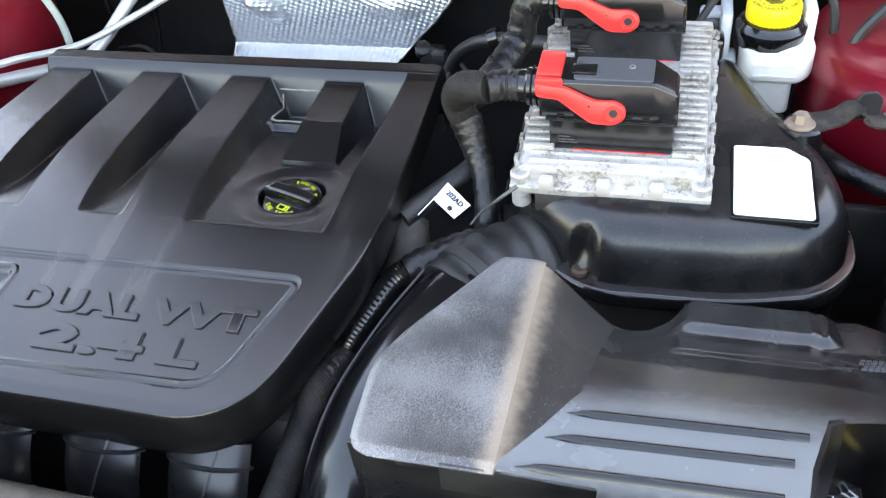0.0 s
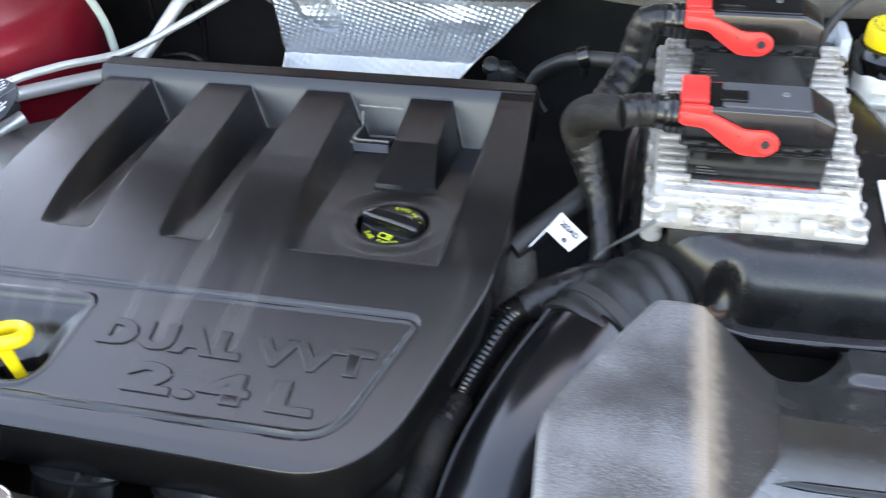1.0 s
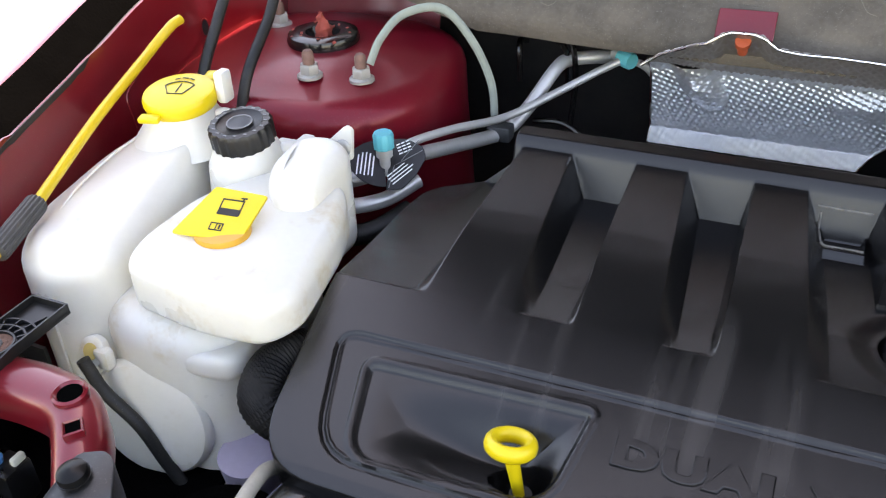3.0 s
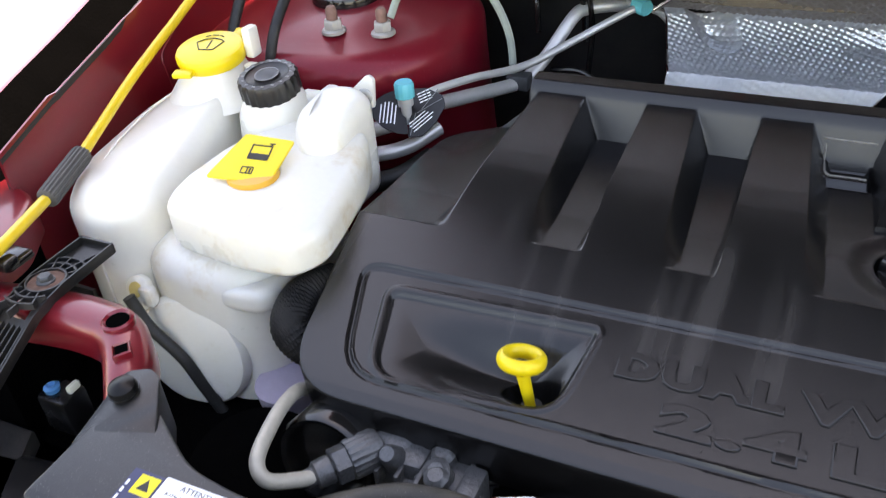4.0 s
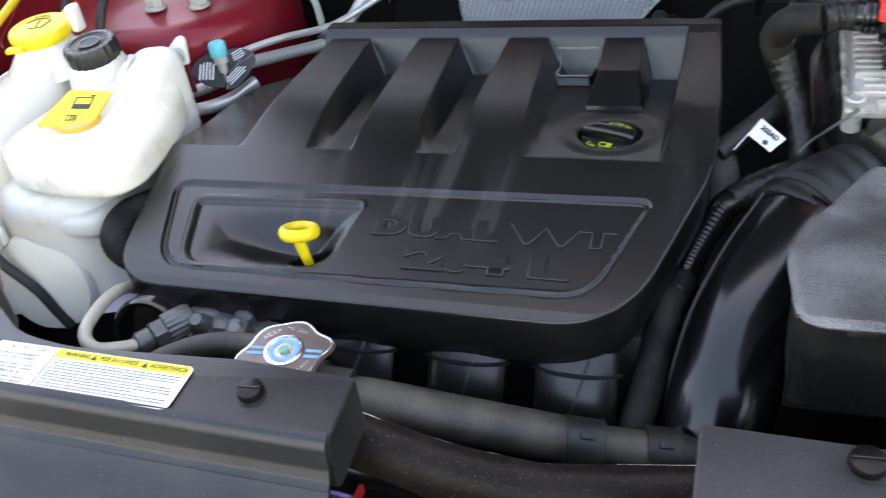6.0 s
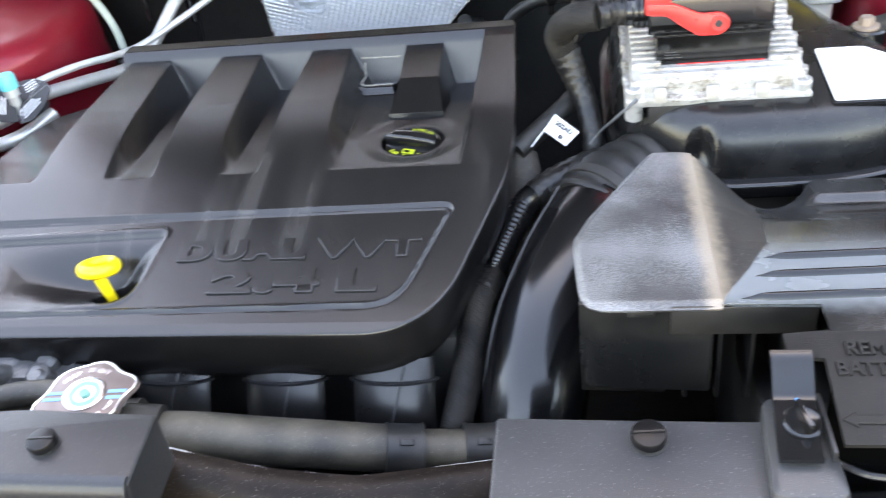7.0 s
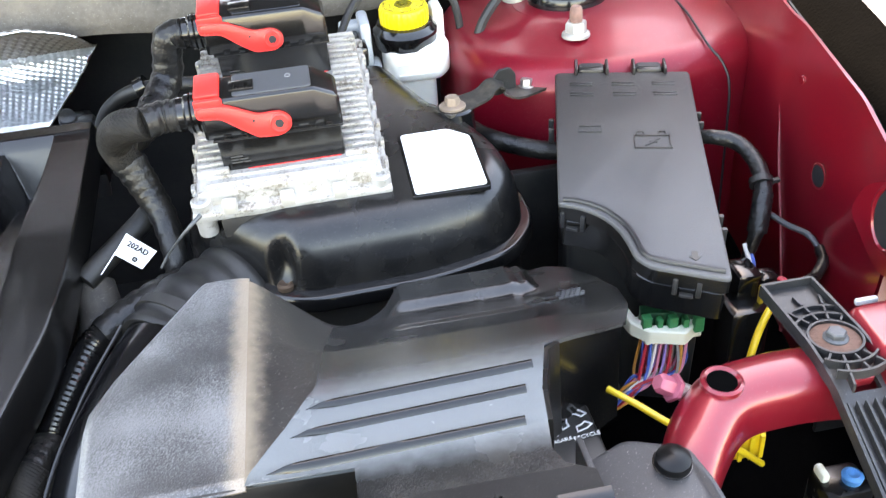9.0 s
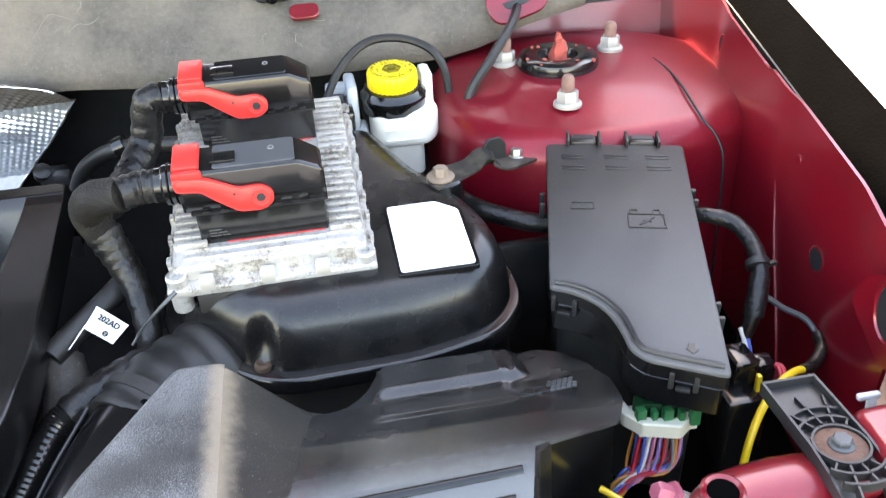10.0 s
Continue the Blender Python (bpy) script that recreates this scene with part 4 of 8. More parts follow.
nxt, prv = np.roll(rv, -4, 0), np.roll(rv, 4, 0)
out = np.stack([nxt[:, 1] - prv[:, 1], prv[:, 0] - nxt[:, 0]], 1)
out /= np.linalg.norm(out, axis=1)[:, None] + 1e-9
allv, last = [verts], ring
for o, dz in ((0.0010, -0.0003), (0.0018, -0.0012), (0.0022, -0.0028), (0.0022, -0.0060), (0.0012, -0.028), (-0.001, -0.046), (-0.004, -0.053)):
    base = sum(len(a) for a in allv)
    allv.append(np.column_stack([rv[:, 0] + out[:, 0] * o, rv[:, 1] + out[:, 1] * o, rv[:, 2] + dz]))
    cur = list(range(base, base + len(ring)))
    for i in range(len(ring)):
        j = (i + 1) % len(ring)
        faces.append((last[j], last[i], cur[i], cur[j]))
    last = cur
me = bpy.data.meshes.new("shell")
me.from_pydata((np.concatenate(allv) - np.array(ORIGIN[cover])).tolist(), [], [tuple(int(i) for i in f) for f in faces])
me.shade_smooth()
me.set_sharp_from_angle(angle=radians(48))
me.materials.append(COVERSTREAK)
shell = new("shell", me)
shell.parent = cover
ORIGIN[shell] = ORIGIN[cover]

slope = frame_at((0, 0, 0), (1, 0, 0), (0, -0.275, 1))


def on_cover(x, y, h=0.0):
    return Matrix.Translation((x, y, float(cover_z(np.array([x]), np.array([y]))[0]) + h)) @ slope


for text, x, y, width, height in (("DUAL", -0.181, 0.103, 0.121, 0.0205), ("VVT", -0.052, 0.103, 0.096, 0.0205), ("2.4", -0.142, 0.0675, 0.101, 0.0225), ("L", -0.026, 0.0675, 0.036, 0.0225)):
    bm = words(text, height, Matrix(), 0.0014, 0.0013, 1.0, 1.14, 0.0008)
    xs_ = [v.co.x for v in bm.verts]
    k = width / (max(xs_) - min(xs_))
    part("lettering", moved(bm, on_cover(x, y + 0.001, -0.0002) @ Matrix.Diagonal((k, 1, 1, 1)) @ Matrix.Translation((-min(xs_), 0, 0))), COVER, cover, "raised letters")

EDGEDUST = mat("caked_pale_dust", (0.24, 0.22, 0.19), 0.9, vary=0.5, scale=120, bump=0.6)
def on_wall(y, out=0.0):
    """A place at the foot of the well's long side."""
    x = -0.063 - 0.019 * min(1.0, max(0.0, (y - 0.205) / 0.26)) + 0.014 + out
    return (x, y, float(cover_z(np.array([x]), np.array([y]))[0]) + 0.0004)


for pts in ([on_wall(y, -0.0015) for y in (0.4545, 0.447, 0.438, 0.430, 0.420, 0.4125)] + [on_wall(0.4100, 0.003 + 0.008 * k) for k in range(5)], [(-0.0725, 0.4568, 0.8545), (-0.050, 0.4568, 0.8540), (-0.024, 0.4568, 0.8540)]):
    part("dust_line", tube(pts, 0.0011, 6, 5, lambda i: 0.7 + 0.4 * math.sin(i * 1.9) ** 2), EDGEDUST, cover, "pale caked dust along an edge")
part("dust_ledge", sheet(lambda u, v: Vector((-0.066 + 0.037 * u, 0.4065 + 0.006 * v, float(cover_z(np.array([-0.066 + 0.037 * u]), np.array([0.4065 + 0.006 * v]))[0]) + 0.0003)), 30, 6), veil(EDGEDUST.copy(), 260, 0.40, 0.62), cover, "pale caked dust on a ledge")
part("dust_smear", sheet(lambda u, v: Vector(on_wall(0.285 + 0.122 * u, -0.012 + 0.015 * v)), 60, 14), veil(mat("brown_dust_smear", (0.055, 0.046, 0.037), 0.9, vary=0.5, scale=300), 95, 0.52, 0.74), cover, "brownish dust smeared along the foot of the rib")

# ---- oil filler cap ----
cap = thing("oil_filler_cap", (0.016, 0.269, 0.8290), "black plastic oil filler cap with a yellow symbol and grade", "oil cap")
m = Matrix.Translation((0.016, 0.269, 0.8290)) @ pose(0, 0, 0, 6, 0, 0) @ Matrix.Scale(0.95, 4)
part("cap_body", lathe([(0.0305, -0.006), (0.0310, 0.008), (0.0300, 0.0105), (0.0285, 0.0115), (0.0, 0.0125)], 48, m), GLOSS, cap)
gm = m @ pose(0, 0, 0, 0, 0, -17)
grip = bmesh.new()
rows = []
for x_, w_, h_ in ((-0.0300, 0.0040, 0.0160), (-0.0285, 0.0058, 0.0215), (-0.020, 0.0066, 0.0235), (0.0, 0.0070, 0.0245), (0.020, 0.0066, 0.0235), (0.0285, 0.0058, 0.0215), (0.0300, 0.0040, 0.0160)):
    rows.append([grip.verts.new(gm @ Vector((x_, y_ * w_, z_))) for y_, z_ in ((-1.35, 0.009), (-1.0, h_ - 0.002), (-0.75, h_), (0.75, h_), (1.0, h_ - 0.002), (1.35, 0.009))])
for a_, b_ in zip(rows, rows[1:]):
    for i in range(6):
        grip.faces.new((a_[i], a_[(i + 1) % 6], b_[(i + 1) % 6], b_[i]))
grip.faces.new(rows[0][::-1])
grip.faces.new(rows[-1])
bmesh.ops.recalc_face_normals(grip, faces=grip.faces)
part("grip", bevelled(grip, 0.0008, 2), GLOSS, cap)
part("mark", join(*[box((a_ + 0.002, b_ - 0.0005, 0.0126), (c_, d_, 0.0006), m=gm) for a_, b_, c_, d_ in ((0.0, -0.0185, 0.012, 0.0009), (0.0, -0.0125, 0.012, 0.0009), (-0.006, -0.0155, 0.0009, 0.006), (0.006, -0.0155, 0.0009, 0.006), (0.002, -0.0155, 0.0009, 0.006), (0.0035, -0.0142, 0.004, 0.0008), (0.0035, -0.0165, 0.004, 0.0008))]), LIME, cap, "yellow manual symbol")
part("mark", arc_words("SAE 5W-20", 0.0262, 228, 10.0, gm, 0.0048, -1, 0.0122), LIME, cap, "yellow printed grade")
part("mark", arc_words("ENGINE OIL", 0.0225, 112, 11.0, gm, 0.0034, 1, 0.0122), LIME, cap, "yellow printed words")

# ---- dipstick ----
stick = thing("oil_dipstick", (-0.242, 0.084, 0.77), "yellow plastic dipstick loop standing in the cover", "dipstick")
rm = frame_at((-0.249, 0.089, 0.826), (1, 0, 0), (0.95, 0.30, 1))
tor = bmesh.new()
rows = []
for i in range(32):
    a = 2 * math.pi * i / 32
    rows.append([tor.verts.new(rm @ Vector(((0.0148 + 0.0050 * math.cos(b)) * math.cos(a), (0.0148 + 0.0050 * math.cos(b)) * math.sin(a), 0.0064 * math.sin(b)))) for b in np.linspace(0, 2 * math.pi, 13)[:-1]])
for i in range(32):
    for j in range(12):
        tor.faces.new((rows[i][j], rows[i - 1][j], rows[i - 1][(j + 1) % 12], rows[i][(j + 1) % 12]))
bmesh.ops.recalc_face_normals(tor, faces=tor.faces)
part("loop", tor, YELLOW, stick)
part("stem", tube([(-0.2435, 0.0765, 0.824), (-0.2415, 0.0765, 0.812), (-0.2390, 0.0770, 0.795), (-0.236, 0.078, 0.772)], [0.0055, 0.005, 0.0045, 0.004], 10, flat=0.6), YELLOW, stick)
part("tube_end", lathe([(0.0085, -0.02), (0.0085, 0.0)], 16, Matrix.Translation((-0.238, 0.079, 0.79))), DARK, stick, "dark guide tube")


# ---- fluid bottles on the passenger side ----
def blob(sections, n=40, sub=4):
    """A blow-moulded body lofted through (z, outline) sections; outlines have equal counts."""
    bm = bmesh.new()
    rings = []
    for z, pts in sections:
        rings.append([bm.verts.new((p[0], p[1], z + (p[2] if len(p) > 2 else 0))) for p in pts])
    for a, b in zip(rings, rings[1:]):
        for i in range(len(a)):
            j = (i + 1) % len(a)
            bm.faces.new((a[i], a[j], b[j], b[i]))
    bm.faces.new(list(reversed(rings[0])))
    bm.faces.new(rings[-1])
    bmesh.ops.recalc_face_normals(bm, faces=bm.faces)
    return bm


def shrink(poly, d):
    c = sum((Vector(p).to_2d() for p in poly), Vector((0, 0))) / len(poly)
    out = []
    for p in poly:
        v = Vector(p).to_2d() - c
        out.append(c + v * max(0.05, (v.length - d) / max(v.length, 1e-6)))
    return out


def bottle(outline, z0, z1, r, lift=None, r0=None):
    """A rounded body over an outline: edges turned over with radius r, r0 below."""
    r0 = r if r0 is None else r0
    secs = []
    for k in range(6):
        a = math.pi / 2 * k / 5
        secs.append((z0 + r0 * (1 - math.sin(a)), shrink(outline, r0 * (1 - math.cos(a)))))
    secs = secs[::-1]
    secs.sort(key=lambda q: q[0])
    top = []
    for k in range(7):
        a = math.pi / 2 * k / 6
        top.append((z1 - r + r * math.sin(a), shrink(outline, r * (1 - math.cos(a)))))
    bm = blob(secs + top)
    if lift:
        for v in bm.verts:
            v.co.z += lift(v.co.x, v.co.y, v.co.z)
    return bm


washer = thing("washer_bottle", (-0.70, 0.22, 0.55), "milky white plastic washer fluid bottle with a yellow cap", "fluid bottle")
wo = fillet([(-0.722, 0.105), (-0.668, 0.088), (-0.628, 0.118), (-0.632, 0.20), (-0.655, 0.28), (-0.655, 0.37), (-0.745, 0.385), (-0.768, 0.25), (-0.765, 0.16)], 0.035, 6)
part("bottle_body", bottle(wo, 0.56, 0.885, 0.030, lambda x, y, z: (0.018 * smooth(0.12, 0.32, y) - 0.012 * smooth(-0.69, -0.76, x)) * smooth(0.7, 0.88, z)), WHITE, washer, sharp=80)
part("mould_seam", tube([(-0.728, 0.36, 0.893), (-0.735, 0.27, 0.893), (-0.724, 0.18, 0.884), (-0.700, 0.125, 0.868), (-0.685, 0.098, 0.84), (-0.680, 0.091, 0.78), (-0.678, 0.089, 0.70)], 0.0012, 6), WHITE, washer)
wc = (-0.692, 0.325)
part("neck", lathe([(0.060, 0.885), (0.046, 0.903), (0.037, 0.915), (0.033, 0.925), (0.033, 0.936)], 32, pose(wc[0], wc[1], 0)), WHITE, washer)
wm = frame_at((wc[0], wc[1], 0.932), (1, 0.25, 0), (0.05, -0.12, 1))
wcap = part("cap", join(lathe([(0.0365, -0.006), (0.038, 0.0), (0.038, 0.005), (0.036, 0.0085), (0.032, 0.010), (0.0, 0.0105)], 40, wm), box((-0.016, -0.041, 0.0), (0.022, 0.012, 0.006), 0.002, wm), box((0.022, 0.040, 0.002), (0.020, 0.020, 0.008), 0.003, wm)), YELLOW, washer, "yellow screw-on cap with a washer symbol")
sm_ = wm @ pose(0, 0.002, 0.0108)
arc_ = [(0.019 * math.sin(radians(a)), 0.019 * math.cos(radians(a)) - 0.006) for a in range(-58, 59, 12)]
sym = strokes(sm_, [(*arc_[k], *arc_[k + 1]) for k in range(len(arc_) - 1)] + [(*arc_[0], -0.008, -0.011), (*arc_[-1], 0.008, -0.011), (-0.008, -0.011, 0.008, -0.011), (0, -0.008, 0, 0.008), (-0.010, 0.017, -0.006, 0.019), (0.010, 0.017, 0.006, 0.019), (-0.003, 0.020, 0.003, 0.020)], 0.0011)
part("symbol", sym, INK, wcap, "black windscreen symbol")
part("strap", join(box((wc[0] + 0.040, wc[1] + 0.022, 0.942), (0.012, 0.018, 0.034), 0.004), lathe([(0.008, 0), (0.008, 0.006), (0.004, 0.008)], 14, pose(wc[0] + 0.044, wc[1] + 0.008, 0.915))), WHITE, washer, "small white clip")

coolant = thing("coolant_bottle", (-0.55, 0.19, 0.55), "milky white plastic coolant bottle with a yellow tag on its cap", "coolant bottle")
uo = fillet([(-0.602, 0.112), (-0.520, 0.098), (-0.462, 0.104), (-0.446, 0.135), (-0.462, 0.235), (-0.487, 0.30), (-0.56, 0.315), (-0.612, 0.235), (-0.615, 0.15)], [0.02, 0.05, 0.02, 0.025, 0.03, 0.03, 0.03, 0.03, 0.02], 6)


def cool_lift(x, y, z):
    return smooth(0.84, 0.87, z) * (0.005 * (1 - smooth(0.0, 0.09, math.hypot(x + 0.535, y - 0.17))) - 0.012 * smooth(-0.50, -0.44, x))


part("upper_body", bottle(uo, 0.838, 0.887, 0.0125, cool_lift, 0.008), STAINED, coolant, sharp=80)
lo = fillet([(-0.648, 0.112), (-0.60, 0.094), (-0.535, 0.100), (-0.505, 0.135), (-0.505, 0.28), (-0.60, 0.29), (-0.655, 0.24)], 0.04, 6)
part("lower_body", bottle(lo, 0.55, 0.835, 0.03), STAINED, coolant, sharp=80)
part("side_bulge", lathe([(0.062, -0.02), (0.062, 0.004), (0.058, 0.010), (0.045, 0.014), (0.0, 0.016)], 40, frame_at((-0.598, 0.098, 0.725), (1, 0.1, 0), (-0.1, -1, 0.15))), STAINED, coolant)
part("ledge", bottle(fillet([(-0.612, 0.108), (-0.54, 0.098), (-0.50, 0.105), (-0.495, 0.16), (-0.61, 0.17)], 0.02), 0.785, 0.812, 0.010), STAINED, coolant, sharp=80)
lug = part("lug", join(lathe([(0.014, -0.003), (0.014, 0.004), (0.011, 0.006)], 18, frame_at((-0.643, 0.094, 0.792), (1, 0, 0), (-0.1, -1, 0.5))), box((-0.632, 0.092, 0.788), (0.016, 0.012, 0.022), 0.004)), STAINED, coolant, "moulded fixing lug")
part("lug_stain", lathe([(0.008, 0.0058), (0.008, 0.0066), (0.004, 0.0068)], 14, frame_at((-0.643, 0.094, 0.792), (1, 0, 0), (-0.1, -1, 0.5))), mat("yellowed_plastic", (0.62, 0.46, 0.16), 0.45, vary=0.2, scale=60), lug, "yellowed bolt hole")
part("hump", bottle(fillet([(-0.556, 0.262), (-0.524, 0.228), (-0.494, 0.240), (-0.490, 0.318), (-0.520, 0.342), (-0.556, 0.332)], 0.02, 6), 0.80, 0.913, 0.017, lambda x, y, z: -0.016 * smooth(0.29, 0.23, y) * smooth(0.86, 0.90, z)), STAINED, coolant, sharp=80)
ear = part("ear", prism(fillet([(-0.022, -0.02), (0.016, -0.02), (0.016, 0.024), (0.006, 0.030), (-0.022, 0.004)], 0.006), -0.003, 0.003, 0.001, 1, m=frame_at((-0.522, 0.352, 0.893), (1, 0.1, 0), (0.2, -1, 0.25)) @ Matrix.Diagonal((0.72, 0.72, 1, 1))), STAINED, coolant)
hex_bolt((-0.520, 0.348, 0.892), (0.2, -1, 0.25), 0.005, 0.006, STEEL, ear, 0.009)
part("outlet", lathe([(0.016, 0.0), (0.020, 0.03), (0.026, 0.06), (0.03, 0.09)], 20, pose(-0.502, 0.105, 0.615)), mat("violet_stained_plastic", (0.5, 0.44, 0.55), 0.35, vary=0.15, scale=18, sss=0.2), coolant, "stained lower neck")
part("cap", lathe([(0.024, 0.884), (0.025, 0.889), (0.0235, 0.8925), (0.0, 0.8935)], 36, pose(-0.547, 0.180, -0.003)), ORANGE, coolant, "amber filler cap")
tm = frame_at((-0.556, 0.1915, 0.8955), (0.059, 0.014, -0.006), (0.10, -0.27, 1)) @ Matrix.Diagonal((0.72, 0.86, 1, 1))
tag = part("cap_tag", prism(fillet([(-0.047, -0.033), (0.038, -0.033), (0.049, 0.033), (-0.020, 0.036)], 0.004), 0, 0.0022, 0.0006, 1, m=tm), YELTAG, coolant, "yellow plastic tag with black symbols")
sym = join(*[box(q, (a, b, 0.0005), m=tm) for q, a, b in (((0.010, 0.020, 0.0024), 0.026, 0.0016), ((-0.003, 0.010, 0.0024), 0.0016, 0.021), ((0.0235, 0.010, 0.0024), 0.0016, 0.021), ((0.010, 0.003, 0.0024), 0.027, 0.009), ((0.022, 0.024, 0.0024), 0.008, 0.0016), ((0.022, 0.022, 0.0024), 0.002, 0.005), ((0.003, -0.0135, 0.0024), 0.015, 0.0012), ((0.003, -0.0225, 0.0024), 0.015, 0.0012), ((-0.0045, -0.018, 0.0024), 0.0012, 0.010), ((0.0105, -0.018, 0.0024), 0.0012, 0.010), ((0.003, -0.018, 0.0024), 0.0012, 0.010), ((0.007, -0.018, 0.0024), 0.002, 0.006))])
part("symbol", sym, INK, tag, "black coolant and book symbols")

steer = thing("power_steering_reservoir", (-0.612, 0.305, 0.80), "white plastic power steering reservoir with a ribbed black cap", "fluid reservoir")
part("reservoir_body", lathe([(0.034, 0.80), (0.041, 0.82), (0.0425, 0.86), (0.040, 0.885), (0.033, 0.900), (0.029, 0.909)], 36, pose(-0.605, 0.307, 0)), WHITE, steer)
pm = frame_at((-0.605, 0.305, 0.908), (1, 0, 0), (0.05, -0.14, 1))
pc = part("cap", lathe([(0.0315, 0.0), (0.0315, 0.017), (0.0295, 0.0205), (0.0235, 0.021), (0.0215, 0.0195), (0.0, 0.0195)], 80, pm, 0.022, 20), PLASTIC, steer, "ribbed black screw cap")
part("cap_mark", join(*[box((0.0255 * math.cos(a), 0.0255 * math.sin(a), 0.0210), (0.0036, 0.0020, 0.0004), m=pm) for a in np.linspace(0, 2 * math.pi, 17)[:-1]], lathe([(0.013, 0.0204), (0.013, 0.0212), (0.0115, 0.0212), (0.0115, 0.0204)], 24, pm)), GREYINK, pc, "faint grey print")
part("nozzle", join(tube([(-0.575, 0.325, 0.892), (-0.552, 0.330, 0.895), (-0.538, 0.333, 0.893)], 0.008, 12), box((-0.556, 0.336, 0.897), (0.014, 0.024, 0.012), 0.003), box((-0.576, 0.34, 0.885), (0.03, 0.014, 0.02), 0.003)), WHITE, steer)
solo("bottle_bracket", join(prism(fillet([(-0.582, 0.348), (-0.535, 0.348), (-0.530, 0.385), (-0.582, 0.385)], 0.006), 0.868, 0.873, 0.001, 1), box((-0.552, 0.384, 0.850), (0.03, 0.006, 0.05), 0.002)), REDDUSTY, "dark red steel bracket behind the bottles", "bracket")
solo("braided_hose", tube([(-0.455, 0.155, 0.80), (-0.468, 0.120, 0.805), (-0.462, 0.090, 0.800), (-0.448, 0.088, 0.785), (-0.440, 0.105, 0.772), (-0.436, 0.13, 0.77)], 0.0205, 20, 16, lambda i: 1 + 0.045 * (i % 2)), SLEEVE, "thick black braided hose bent beside the coolant bottle", "hose")
solo("washer_hose", tube([(-0.640, 0.076, 0.796), (-0.636, 0.076, 0.786), (-0.625, 0.076, 0.762), (-0.598, 0.078, 0.730), (-0.580, 0.078, 0.694), (-0.56, 0.078, 0.66), (-0.53, 0.08, 0.62)], 0.0060, 14), RUBBER, "black rubber hose in front of the bottles", "hose")
solo("tower_hose", tube([(-0.745, 0.53, 1.02), (-0.738, 0.46, 0.96), (-0.735, 0.41, 0.90), (-0.73, 0.39, 0.80)], 0.0065, 12), RUBBER, "black rubber hose beside the strut tower", "hose", "tower hoses")
solo("tower_hose", tube([(-0.70, 0.56, 1.03), (-0.688, 0.50, 0.97), (-0.685, 0.43, 0.915), (-0.69, 0.40, 0.84)], 0.0065, 12), RUBBER, "black rubber hose beside the strut tower", "hose", "tower hoses")

# ---- bonnet prop rod ----
rod = thing("bonnet_prop_rod", (-0.69, 0.01, 0.86), "yellow steel prop rod with black grip, stowed along the wing", "prop rod")
part("rod", tube([(-0.700, -0.080, 0.866), (-0.684, -0.070, 0.858), (-0.678, -0.042, 0.864), (-0.690, -0.015, 0.880), (-0.694, 0.02, 0.886), (-0.722, 0.12, 0.889), (-0.740, 0.186, 0.901), (-0.755, 0.27, 0.925), (-0.767, 0.365, 0.950), (-0.768, 0.385, 0.957), (-0.764, 0.415, 0.971), (-0.762, 0.430, 0.974)], 0.0055, 12), YELPAINT, rod)
g0, g1 = Vector((-0.711, 0.083, 0.8872)), Vector((-0.7285, 0.152, 0.8962))
gm = frame_at(g0, (g1 - g0).orthogonal(), g1 - g0)
part("grip", lathe([(0.0055, -0.001), (0.0095, 0.001), (0.0100, 0.005), (0.0100, (g1 - g0).length - 0.005), (0.0095, (g1 - g0).length - 0.001), (0.0055, (g1 - g0).length)], 64, gm, 0.05, 16), GRIP, rod, "black ribbed foam grip")
part("hook_clip", join(box((-0.692, 0.008, 0.872), (0.022, 0.016, 0.012), 0.003), box((-0.70, 0.02, 0.866), (0.03, 0.03, 0.008), 0.003)), GLOSS, rod, "black plastic pivot clip")


RUSTBROWN = mat("brown_rust", (0.13, 0.065, 0.045), 0.75, 0.2, vary=0.4, scale=90, bump=0.6, bump_scale=400, dust=0.3, dust_color=(0.2, 0.12, 0.09))


